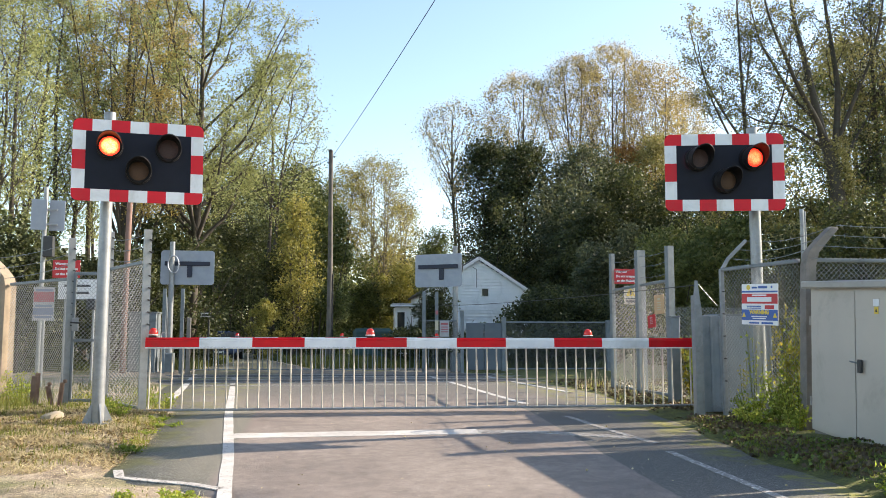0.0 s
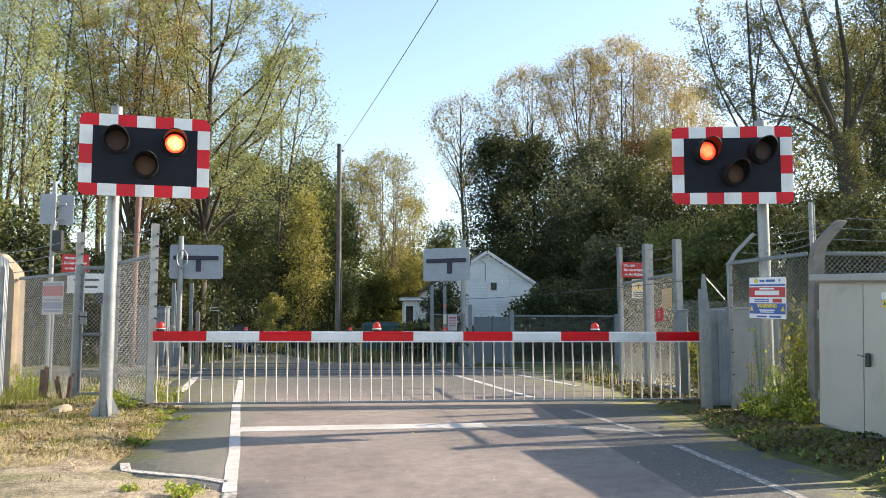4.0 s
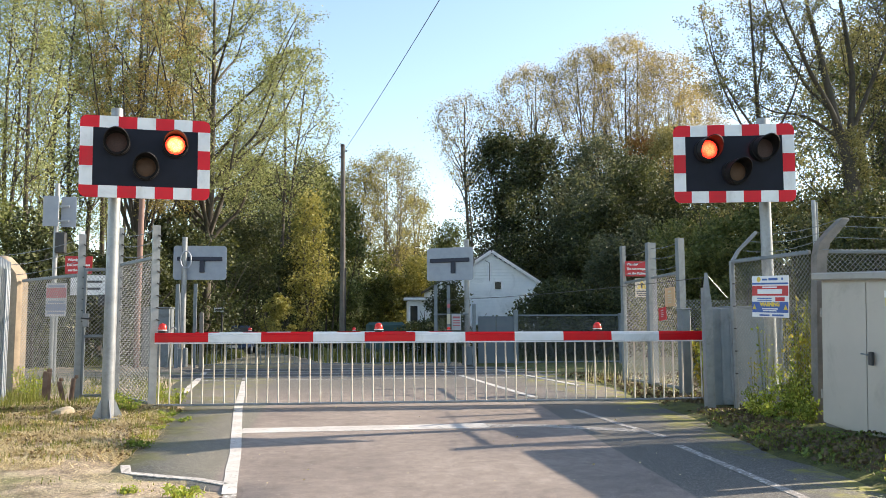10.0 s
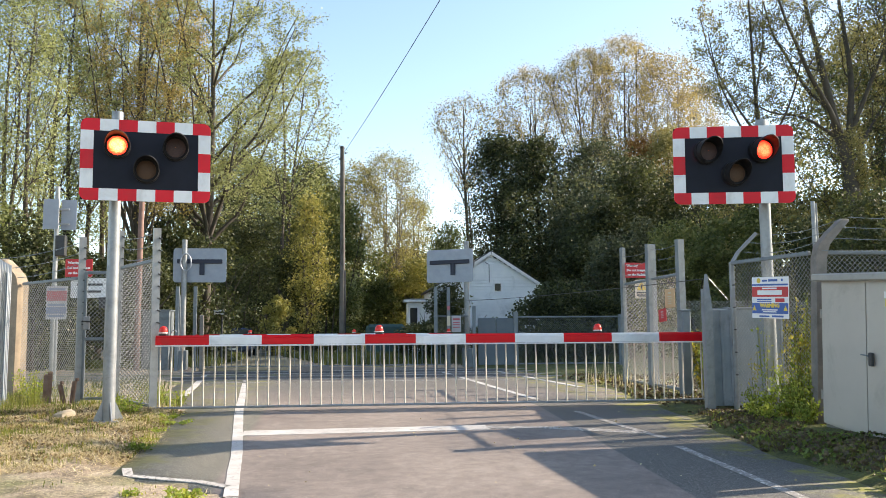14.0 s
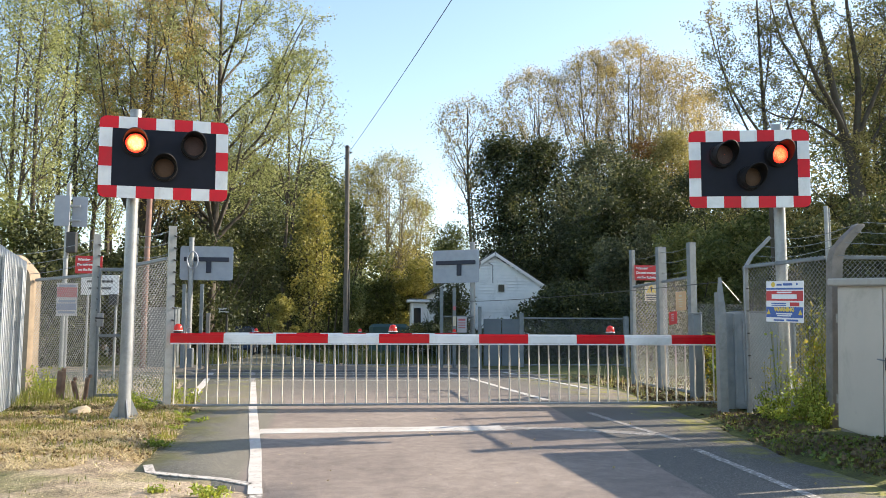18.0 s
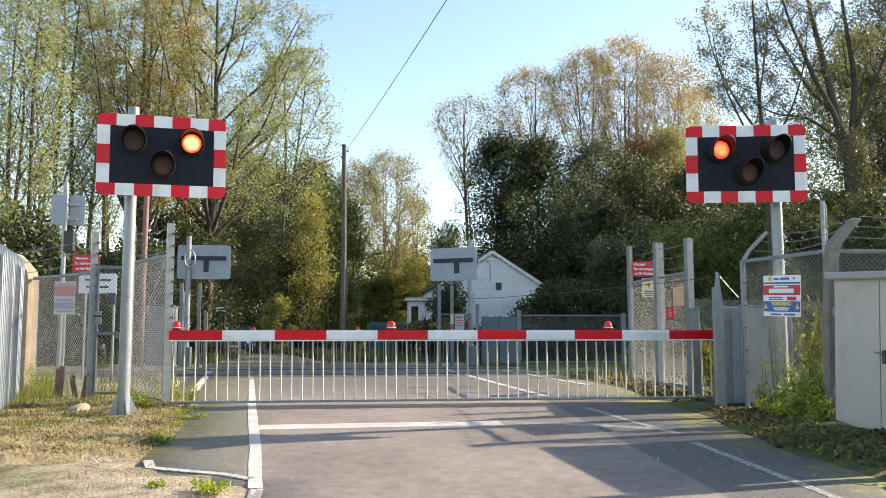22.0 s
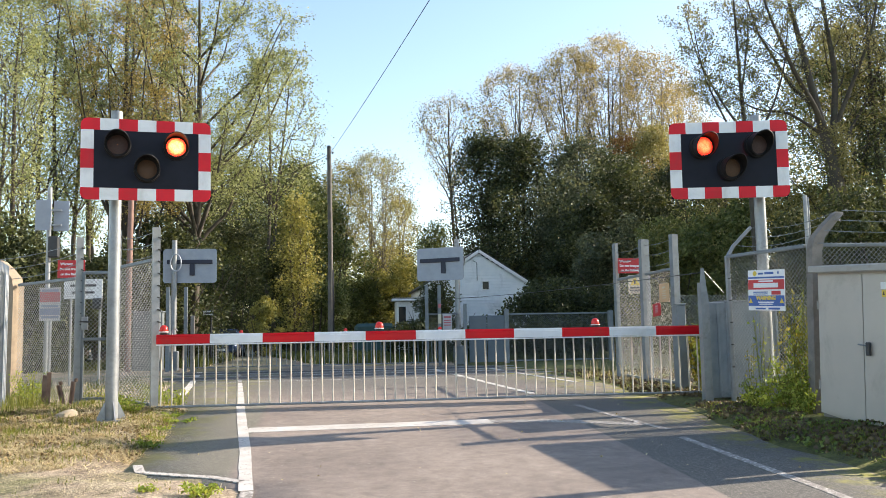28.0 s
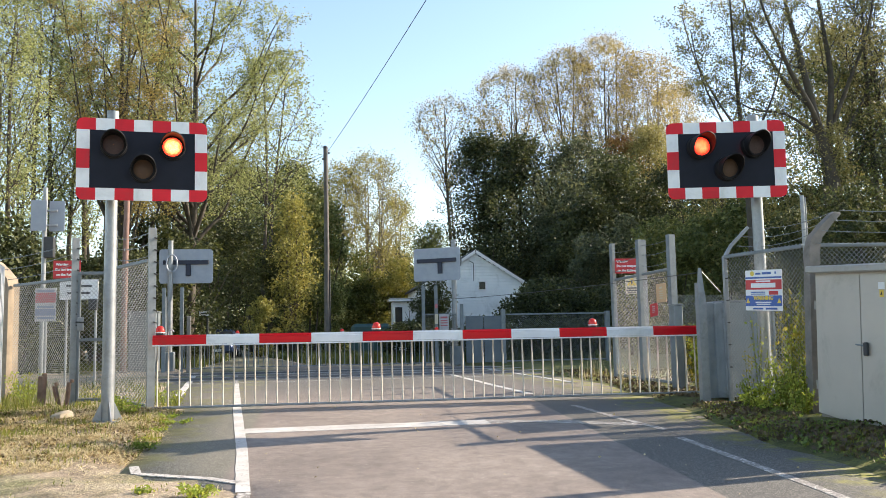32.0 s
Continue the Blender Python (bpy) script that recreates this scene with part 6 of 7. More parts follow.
ang = math.degrees(math.atan2(p1.y - p0.y, p1.x - p0.x))
board = plate("security_board", (5.31, 10.2, 1.445), 0.66, 0.54, SIGN_WHITE, "white, red and blue security notice on chain-link", ang + 3, "sign", tilt=2.5)
board.scale = (0.96, 0.96, 0.96)
for z, h, m, nm in ((0.168, 0.022, SIGN_BLUE, "band"), (0.075, 0.13, SIGN_RED, "band"), (-0.14, 0.14, SIGN_BLUE, "band")):
    part(nm, Geo().box((0, -0.006, z), (0.645, 0.004, h)), m, board, smooth=0)
part("emblem", Geo().prism([(-0.2 + 0.035 * math.cos(a), 0.225 + 0.035 * math.sin(a)) for a in [math.pi * k / 4 for k in range(8)]], -0.009, -0.004), SIGN_YELLOW, board, smooth=0)
bars(board, ((-0.09, 0.222, 0.09, 0.024), (0.06, 0.225, 0.16, 0.03), (0.22, 0.228, 0.025, 0.03), (-0.1, -0.025, 0.26, 0.014), (-0.1, -0.05, 0.26, 0.012), (-0.1, -0.245, 0.18, 0.02), (0.14, -0.243, 0.2, 0.024)), SIGN_BLUE)
part("text_bar", Geo().box((0.0, -0.0095, 0.065), (0.44, 0.003, 0.06)), SIGN_WHITE, board, smooth=0)
part("text_bar", Geo().box((0.0, -0.0095, 0.12), (0.26, 0.003, 0.02)), SIGN_WHITE, board, smooth=0)
part("band", Geo().box((0.18, -0.0065, -0.035), (0.16, 0.003, 0.05)), SIGN_RED, board, smooth=0)
lettering("WARNING", 0.072, (0.0, -0.009, -0.105), SIGN_YELLOW, board, bold=0.0035)
part("text_bar", Geo().box((0, -0.0095, -0.16), (0.28, 0.003, 0.016)), SIGN_WHITE, board, smooth=0)
part("text_bar", Geo().box((0, -0.0095, -0.185), (0.24, 0.003, 0.014)), SIGN_WHITE, board, smooth=0)
for sx in (-1, 1):
    part("triangle", Geo().prism([(sx * 0.28 - 0.035, -0.17), (sx * 0.28 + 0.035, -0.17), (sx * 0.28, -0.105)], -0.0105, -0.004), SIGN_YELLOW, board, smooth=0)

# equipment cabinet
cab = thing("equipment_cabinet", (5.34, 9.2, -0.03), "large beige equipment cabinet with two shut doors", "cabinet", rz=-84)
cab.rotation_euler[1] = radians(3.0)
L, D, H = 1.88, 0.75, 1.62
foot_z = lambda x: 0.03 - 0.085 * x
part("body", Geo().prism([(0, foot_z(0)), (L, foot_z(L)), (L, H), (0, H)], 0.02, D + 0.02), CAB, cab)
part("plinth", Geo().prism([(0.02, -0.2), (L - 0.02, -0.34), (L - 0.02, foot_z(L) + 0.02), (0.02, foot_z(0) + 0.02)], 0.04, D), CONC, cab, "dark concrete plinth")
part("roof", Geo().box((L / 2 - 0.0, D / 2, H + 0.035), (L + 0.14, D + 0.14, 0.085), 0.015), CAB_TOP, cab, "pale overhanging roof slab")
for k, (xa, xb) in enumerate(((0.04, 0.735), (0.75, 1.84))):
    dr = part("door", Geo().prism([(xa, foot_z(xa) + 0.03), (xb, foot_z(xb) + 0.03), (xb, H - 0.035), (xa, H - 0.035)], -0.004, 0.018), CAB, cab)
    hx = xa + 0.1
    if k % 2:
        hd = part("handle", Geo().box((hx, -0.04, 0.8), (0.05, 0.04, 0.14), 0.008), DARK_IRON, dr, "small dark lock handle")
    for z in (0.35, 1.25):
        part("hinge", Geo().tube([(xa + 0.01 if k % 2 == 0 else xb - 0.01, -0.03, z - 0.05), (xa + 0.01 if k % 2 == 0 else xb - 0.01, -0.03, z + 0.05)], 0.01, 8), CAB_TOP, dr)
part("label", Geo().box((1.06, -0.008, 1.465), (0.085, 0.004, 0.07)), SIGN_WHITE, cab, "small white label", smooth=0)
lab = part("label", Geo().box((1.06, -0.008, 1.385), (0.055, 0.004, 0.075)), SIGN_YELLOW, cab, "small yellow warning label", smooth=0)
part("mark", Geo().prism([(1.045, 1.37), (1.075, 1.37), (1.06, 1.405)], -0.0125, -0.009), INK, lab, smooth=0)
part("staple", Geo().tube([(0.7, -0.04, 0.84), (0.85, -0.045, 0.83)], 0.009, 6), GALV_DULL, cab)
# unseen post behind the cabinet, added to cast a shadow on the near tarmac
concrete_post((5.62, 7.1, 0), 2.0, (0.3, 0.3), "grey weathered concrete post with a cranked head")

# ---- beyond the tracks ----
def signal_back(loc, bx, label, yaw=0.0):
    """A warning signal seen from behind: grey board, dark T bracket and cable loop."""
    t = thing("crossing_signal", loc, label, "level crossing signal", "warning signals")
    part("pole", Geo().tube([(0, 0, -0.1), (0, 0, 3.98)], [0.085, 0.078], 16), GALV, t, "round galvanised pole")
    part("foot", Geo().box((0, 0, 0.3), (0.3, 0.3, 0.6), 0.02), GALV_DULL, t)
    w, h, r = 1.6, 1.05, 0.09
    out = []
    for sx, sz, a0 in ((1, 1, 0), (-1, 1, 90), (-1, -1, 180), (1, -1, 270)):
        out += [(sx * (w / 2 - r) + r * math.cos(radians(a0 + 22.5 * k)), sz * (h / 2 - r) + r * math.sin(radians(a0 + 22.5 * k))) for k in range(5)]
    b = part("backboard", Geo().prism(out, 0.09, 0.11), GREY_BACK, t, "plain grey back of the board", smooth=0)
    b.location = (bx, 0, 3.2)
    b.rotation_euler[2] = radians(yaw)
    part("bracket", Geo().box((0, 0.06, 0.12), (1.36, 0.05, 0.13), 0.01), NAVY, b)
    part("bracket", Geo().box((0.07 if bx > 0 else 0.12, 0.06, -0.12), (0.15, 0.05, 0.36), 0.01), NAVY, b)
    loop = [(0.06 + 0.16 * math.cos(a), -0.12, 3.28 + 0.26 * math.sin(a)) for a in [2 * math.pi * k / 14 for k in range(15)]]
    part("cable", Geo().tube(loop, 0.022, 6), GREY_BACK if bx > 0 else DARK_IRON, t, "looped cable")
    return t


signal_back((-4.87, 26.9, 0), 0.45, "back of a warning signal with a looped cable")
signal_back((3.87, 26.9, 0), -0.58, "back of a warning signal beyond the tracks", -30)
for x, y, h in ((-4.92, 26.2, 2.5), (-4.47, 26.6, 2.53), (2.84, 26.6, 2.5), (3.24, 26.6, 2.5), (4.0, 26.3, 1.9), (-5.1, 27.4, 2.3)):
    post((x, y, 0), h, "galvanised post of the far crossing fence", 0.1, 0.07, pegs=False, mat=GALV_DULL)
for x, w in ((-5.62, 0.8),):
    m = thing("barrier_machine", (x, 27.0, 0), "pale galvanised machine housing by the far signal", "barrier machine", "machine housings")
    part("housing", Geo().box((0, 0, 0.9), (w, 0.7, 1.8), 0.02), GALV_DULL, m)
    part("lid", Geo().box((0, 0, 1.81), (w + 0.06, 0.76, 0.04), 0.01), GALV_DULL, m)
solid("marker_post", Geo().box((0, 0, 0.8), (0.12, 0.1, 1.7), 0.015), CONC, "short pale concrete post at the roadside", "post", (-4.2, 26.2, 0))
SHEET = surf("grey_blue_sheet_steel", (0.09, 0.115, 0.14), (0.12, 0.145, 0.17), 2, 0.55, 0.2, 0.05, dirt=(0.12, 0.14, 0.16), dirt_scale=2)
g = thing("panel_fence", (4.15, 26.6, 0), "low grey sheet-steel fence panels", "fence")
for k in range(2):
    part("panel", Geo().box((0.3 + 0.58 * k, 0, 0.8), (0.56, 0.03, 1.46), 0.008), SHEET, g)
part("end_post", Geo().box((1.22, 0, 0.85), (0.14, 0.14, 1.75), 0.02), GALV_DULL, g)
fence_panel("mesh_fence", (5.45, 26.6), (8.7, 26.6), 0.1, 1.56, "dark fine-mesh fence panel in a grey frame", rails=(0.0, 1.0), wire=WIRE_DARK)
solid("gate_post", Geo().box((0, 0, 0.8), (0.16, 0.14, 1.66), 0.02), GALV_DULL, "stout grey gate post", "fence post", (8.78, 26.6, 0))
fence_panel("mesh_fence", (2.9, 26.75), (3.9, 26.75), 0.1, 1.6, "small mesh panel between grey posts", rails=(1.0,), wire=WIRE_DARK)
t = plate("notice", (3.5, 26.72, 1.35), 0.3, 0.5, SIGN_PALE, "faded white notice on a steel post")
bars(t, ((0, 0.15, 0.22, 0.06), (0, 0.05, 0.22, 0.03), (0, -0.02, 0.22, 0.03), (0, -0.1, 0.22, 0.03)), FADED_RED)
t = plate("notice", (3.24, 26.54, 1.85), 0.08, 0.12, FADED_RED, "small faded red notice on a steel post")
t = plate("notice", (3.24, 26.54, 1.45), 0.1, 0.3, SIGN_CREAM, "narrow cream notice on a steel post")

s = pole_sign((-4.62, 33.5, 0), 2.05, "small white finger sign with a dark rim on a post", 0.04, DARK_IRON)
p = part("plate", Geo().box((-0.12, -0.05, 1.93), (0.42, 0.02, 0.22), 0.01), INK, s)
part("face", Geo().box((-0.12, -0.063, 1.93), (0.37, 0.004, 0.17)), SIGN_WHITE, p, smooth=0)
part("text_bar", Geo().box((-0.12, -0.067, 1.93), (0.25, 0.003, 0.06)), INK, p, smooth=0)

# telegraph pole and overhead wires
tp = thing("telegraph_pole", (-0.1, 42.0, 0), "tall weathered wooden telegraph pole", "telegraph pole")
part("shaft", Geo().tube([(0, 0, -0.3), (0.02, 0, 5), (-0.02, 0, 10.3)], [0.135, 0.122, 0.105], 14), POLE_WOOD, tp)
part("cap", Geo().tube([(-0.02, 0, 10.25), (-0.02, 0, 10.36)], [0.13, 0.09], 12), DARK_IRON, tp)
for z, sx in ((10.0, 1), (9.7, -1)):
    part("insulator", Geo().lathe([(0.02, -0.05), (0.045, -0.03), (0.05, 0.02), (0.03, 0.05)], 10, Matrix.Translation((0.15 * sx, -0.05, z))), DARK_IRON, tp)
part("guy_duct", Geo().tube([(0.17, -0.05, 0), (0.16, -0.05, 4.2)], 0.03, 6), DARK_IRON, tp)


def wire(points, r, label, sag):
    g = Geo()
    path = []
    for a, b in zip(points, points[1:]):
        a, b = Vector(a), Vector(b)
        path += [a.lerp(b, k / 24) - Vector((0, 0, sag * 4 * (k / 24) * (1 - k / 24))) for k in range(24)]
    path.append(Vector(points[-1]))
    g.tube(path, r, 5, cap=False)
    return solid("overhead_wire", g, DARK_IRON, label, "overhead wire", group="overhead wires", smooth=60)


wire([(-0.05, 41.9, 10.0), (4.9, -6.0, 8.6)], 0.011, "single black overhead wire from the telegraph pole", 0.36)
wire([(-0.15, 41.9, 9.9), (-9.5, 55.0, 9.4)], 0.012, "thin black overhead wire towards the trees", 0.5)
wire([(4.86, 11.03, 1.74), (3.1, 26.5, 2.05)], 0.006, "thin dark cable over the crossing", 0.06)

# white weatherboarded house
BOARD_W = surf("white_weatherboard", (0.87, 0.88, 0.89), (0.8, 0.82, 0.84), 2, 0.6, 0, 0.1, dirt=(0.6, 0.62, 0.63), dirt_scale=1.2)
TRIM_W = surf("white_gloss_trim", (0.8, 0.8, 0.8), (0.74, 0.74, 0.74), 4, 0.4, 0, 0.05)
SLATE = surf("dark_roof_slate", (0.045, 0.045, 0.05), (0.08, 0.078, 0.08), 5, 0.8, 0, 0.4)
m, nt, nd, ln, bs = nodes_of("window_glass")
bs.inputs["Base Color"].default_value = (0.02, 0.025, 0.03, 1)
bs.inputs["Roughness"].default_value = 0.1
bs.inputs["Specular IOR Level"].default_value = 0.25
GLASS = m
house = thing("house", (7.27, 42.0, 0), "small white weatherboarded house with a dark slate roof", "house")
hw, eave, ridge, depth = 2.66, 3.36, 5.0, 8.0
core = Geo().prism([(-hw + 0.03, 0), (hw - 0.03, 0), (hw - 0.03, eave), (0, ridge - 0.05), (-hw + 0.03, eave)], 0.05, depth)
part("wall", core, BOARD_W, house)
k = 0
z = 0.3
while z < ridge - 0.2:
    half = hw if z + 0.15 < eave else hw * (ridge - z - 0.12) / (ridge - eave)
    pl = Geo()
    pl.v = [(-half, 0.045, z), (half, 0.045, z), (half, -0.03, z), (-half, -0.03, z), (-half, 0.045, z + 0.165), (half, 0.045, z + 0.165), (half, 0.036, z + 0.165), (-half, 0.036, z + 0.165)]
    pl.f = [(3, 2, 6, 7), (0, 3, 7, 4), (2, 1, 5, 6), (0, 1, 2, 3), (7, 6, 5, 4)]
    part("board", pl, BOARD_W, house, smooth=0)
    z += 0.155
for sx in (-1, 1):
    a = Vector((0, 0, ridge + 0.08))
    b = Vector((sx * (hw + 0.1), 0, eave - 0.05))
    nrm = Vector((sx * (ridge - eave), 0, hw)).normalized() * 0.1
    rf = Geo()
    rf.v = [(*p.xz[:0], p.x, y, p.z) for y in (-0.12, depth + 0.3) for p in (a, b, b + nrm, a + nrm)]
    rf.f = [(0, 1, 2, 3), (7, 6, 5, 4), (0, 4, 5, 1), (1, 5, 6, 2), (2, 6, 7, 3), (3, 7, 4, 0)]
    part("roof", rf, SLATE, house, "dark slate roof slope", smooth=0)
    bb = Geo()
    dn = Vector((0, 0, -0.1))
    bb.v = [(p.x, y, p.z) for y in (-0.15, -0.122) for p in (a + dn, b + dn, b + nrm * 0.6, a + nrm * 0.6)]
    bb.f = [(0, 1, 2, 3), (7, 6, 5, 4), (0, 4, 5, 1), (1, 5, 6, 2), (2, 6, 7, 3), (3, 7, 4, 0)]
    part("bargeboard", bb, TRIM_W, house, "white bargeboard", smooth=0)


def window(parent, x, z, w, h, y=0.0):
    f = part("window", Geo().box((x, y - 0.0, z), (w + 0.1, 0.08, h + 0.1), 0.01), TRIM_W, parent)
    part("pane", Geo().box((x, y - 0.035, z), (w, 0.03, h), 0.0), GLASS, f, smooth=0)
    return f


window(house, 0.32, 3.36, 0.3, 0.36)
window(house, -1.95, 3.2, 0.3, 0.5)
part("downpipe", Geo().tube([(-2.5, -0.05, 0), (-2.5, -0.05, 3.2)], 0.045, 8), DARK_IRON, house)
part("pipe", Geo().tube([(-0.1, -0.02, 3.6), (-0.1, -0.02, 4.5), (-0.3, -0.02, 4.6)], 0.02, 6), GALV_DULL, house)
part("window", Geo().box((-2.15, 0.0, 2.2), (0.5, 0.08, 1.0), 0.01), TRIM_W, house)
annex = thing("porch", (3.6, 42.0, 0), "small white porch with a flat lead roof", "porch")
part("wall", Geo().box((0.25, 0.6, 1.3), (1.45, 1.2, 2.6), 0.01), TRIM_W, annex)
part("roof", Geo().box((0.25, 0.55, 2.72), (1.8, 1.5, 0.14), 0.02), CAB_TOP, annex)
window(annex, -0.2, 1.9, 0.35, 0.9)
part("gutter", Geo().tube([(-0.7, -0.22, 2.66), (0.7, -0.22, 2.66)], 0.05, 8), TRIM_W, annex)
TEAL = surf("dark_teal_paint", (0.02, 0.06, 0.06), (0.03, 0.08, 0.075), 3, 0.6, 0, 0.1)
solid("oil_tank", Geo().box((0, 0, 0.8), (1.9, 1.0, 1.5), 0.15), TEAL, "dark teal storage tank beside the house", "tank", (2.0, 41.5, 0))

# car standing down the lane, seen head-on
PAINT_BLUE = surf("dark_blue_car_paint", (0.05, 0.08, 0.16), (0.06, 0.09, 0.18), 2, 0.25, 0.3, 0.0)
TYRE = surf("black_tyre_rubber", (0.02, 0.02, 0.02), (0.03, 0.03, 0.03), 8, 0.85, 0, 0.2)
PLATE = surf("pale_number_plate", (0.6, 0.6, 0.58), (0.55, 0.55, 0.53), 5, 0.5, 0, 0)
car = thing("car", (-5.45, 45.5, 0), "dark blue hatchback standing in the lane", "car")


def loft(sections):
    """Rounded cross-sections (y, half width, low, high, top share) joined into a shell."""
    g = Geo()
    n = 12
    for y, w, lo, hi, top in sections:
        ring = []
        for k in range(n):
            a = 2 * math.pi * k / n + math.pi / n
            c, s_ = math.cos(a), math.sin(a)
            x = w * math.copysign(abs(c) ** 0.45, c)
            zz = (lo + hi) / 2 + (hi - lo) / 2 * math.copysign(abs(s_) ** 0.5, s_)
            ring.append((x * (top if zz > (lo + hi) / 2 else 1), y, zz))
        g.v += ring
    for i in range(len(sections) - 1):
        for k in range(n):
            a, b = i * n + k, i * n + (k + 1) % n
            g.f.append((a, b, b + n, a + n))
    g.f += [tuple(range(n)), tuple(range((len(sections) - 1) * n, len(sections) * n))[::-1]]
    return g


body = part("body", loft([(-2.0, 0.7, 0.35, 0.7, 0.95), (-1.85, 0.84, 0.25, 0.82, 0.95), (-0.9, 0.87, 0.22, 0.95, 0.95), (0.6, 0.87, 0.22, 1.0, 0.95), (1.8, 0.85, 0.25, 1.0, 0.93), (2.0, 0.78, 0.35, 0.9, 0.9)]), PAINT_BLUE, car, smooth=50)
part("cabin", loft([(-0.95, 0.8, 0.85, 0.98, 0.95), (-0.25, 0.78, 0.85, 1.42, 0.85), (0.6, 0.78, 0.85, 1.47, 0.85), (1.5, 0.76, 0.85, 1.35, 0.85), (1.95, 0.74, 0.85, 1.0, 0.9)]), PAINT_BLUE, car, smooth=50)
ws = Geo()
ws.v = [(-0.66, -0.93, 1.0), (0.66, -0.93, 1.0), (0.56, -0.34, 1.38), (-0.56, -0.34, 1.38)]
ws.v += [(x, y + 0.02, z - 0.02) for x, y, z in ws.v]
ws.f = [(0, 1, 2, 3), (7, 6, 5, 4), (0, 4, 5, 1), (1, 5, 6, 2), (2, 6, 7, 3), (3, 7, 4, 0)]
part("windscreen", ws, GLASS, car, smooth=0)
for sx in (-1, 1):
    part("headlight", Geo().box((sx * 0.6, -1.9, 0.68), (0.3, 0.12, 0.14), 0.04), SIGN_WHITE, car, "clear headlight")
    part("mirror", Geo().box((sx * 0.95, -0.65, 1.0), (0.16, 0.1, 0.12), 0.03), PAINT_BLUE, car)
    for y in (-1.25, 1.25):
        wl = part("wheel", Geo().lathe([(0.16, -0.09), (0.29, -0.1), (0.315, -0.06), (0.315, 0.06), (0.29, 0.1), (0.16, 0.09)], 20, Matrix.Translation((sx * 0.76, y, 0.315)) @ Matrix.Rotation(radians(90), 4, "Y")), TYRE, car)
        part("rim", Geo().lathe([(0.001, 0.07), (0.1, 0.08), (0.17, 0.095)], 14, Matrix.Translation((sx * 0.76, y, 0.315)) @ Matrix.Rotation(radians(90 * sx), 4, "Y")), ALU, wl)
part("grille", Geo().box((0, -1.98, 0.52), (0.8, 0.05, 0.14), 0.02), INK, car)
part("number_plate", Geo().box((0, -2.0, 0.4), (0.5, 0.03, 0.11), 0.004), PLATE, car)

# ---- grass, weeds, litter ----
GRASS = leaf_mat("grass_blades", [(0.15, (0.08, 0.11, 0.02)), (0.5, (0.18, 0.2, 0.042)), (0.9, (0.36, 0.33, 0.1))], 0.45)
# grass for beyond the tracks and fence, with shade put into its darker colour
GRASS_SHADED = leaf_mat("shaded_rough_grass", [(0.15, (0.035, 0.05, 0.014)), (0.5, (0.075, 0.095, 0.026)), (0.9, (0.15, 0.16, 0.05))], 0.3)
STRAW = leaf_mat("dry_straw", [(0.15, (0.3, 0.245, 0.14)), (0.5, (0.53, 0.45, 0.28)), (0.9, (0.72, 0.64, 0.44))], 0.25)
WEED = leaf_mat("bright_weed_leaves", [(0.15, (0.11, 0.17, 0.03)), (0.5, (0.22, 0.29, 0.05)), (0.9, (0.4, 0.42, 0.09))], 0.5)
LITTER = leaf_mat("fallen_leaves", [(0.15, (0.1, 0.065, 0.03)), (0.5, (0.2, 0.14, 0.065)), (0.9, (0.36, 0.27, 0.12))], 0.15)
LITTER_DARK = leaf_mat("damp_fallen_leaves", [(0.15, (0.05, 0.035, 0.02)), (0.5, (0.1, 0.07, 0.038)), (0.9, (0.2, 0.15, 0.07))], 0.1)
IVY = leaf_mat("glossy_ground_ivy", [(0.15, (0.08, 0.12, 0.028)), (0.55, (0.16, 0.22, 0.05)), (0.9, (0.28, 0.32, 0.08))], 0.35, 0.4)


def blades(name, spots, h, w, rs, mat, label, category, flat=0.0, lean=0.35):
    """Grass or straw: one tapered bent blade at each spot."""
    n = len(spots)
    hh = h * rs.uniform(0.45, 1.2, (n, 1))
    a = rs.uniform(0, 2 * np.pi, n)
    d = np.stack([np.cos(a), np.sin(a), 0 * a], 1)
    s = np.stack([-np.sin(a), np.cos(a), 0 * a], 1) * w * rs.uniform(0.6, 1.3, (n, 1))
    ln_ = rs.uniform(0.2, 1.0, (n, 1)) * lean + flat
    upv = np.array([[0, 0, 1.0]]) * (1 - flat * 0.93)
    mid = spots + (upv * 0.55 + d * ln_ * 0.35) * hh
    tip = spots + (upv * (1 - 0.35 * ln_) + d * ln_) * hh
    v = np.stack([spots - s, spots + s, mid + s * 0.7, mid - s * 0.7, tip], 1).reshape(-1, 3).astype(np.float32)
    me = bpy.data.meshes.new(name)
    me.vertices.add(5 * n)
    me.vertices.foreach_set("co", v.ravel())
    me.loops.add(9 * n)
    k = (np.arange(n) * 5)[:, None]
    me.loops.foreach_set("vertex_index", (k + np.array([[0, 1, 2, 0, 2, 3, 3, 2, 4]])).ravel().astype(np.int32))
    me.polygons.add(3 * n)
    me.polygons.foreach_set("loop_start", np.arange(0, 9 * n, 3, dtype=np.int32))
    me.materials.append(mat)
    me.update(calc_edges=True)
    return tagged(new(name, me), label, category, kind="stuff")


def scatter(rs, n, x0, x1, y0, y1, patch=0.0, scale=1.2, z=0.0, clear=0.0):
    """Spots on the ground, gathered into patches, off the tarmac."""
    out = []
    while len(out) < n:
        x, y = rs.uniform(x0, x1), rs.uniform(y0, y1)
        if road_left(y) + clear < x < road_right(y) - clear:
            continue
        if patch and noise.noise(Vector((x * scale, y * scale, 7.0))) < patch - rs.uniform(0, 0.35):
            continue
        out.append((x, y, ground_z(x, y) + z))
    return np.array(out)


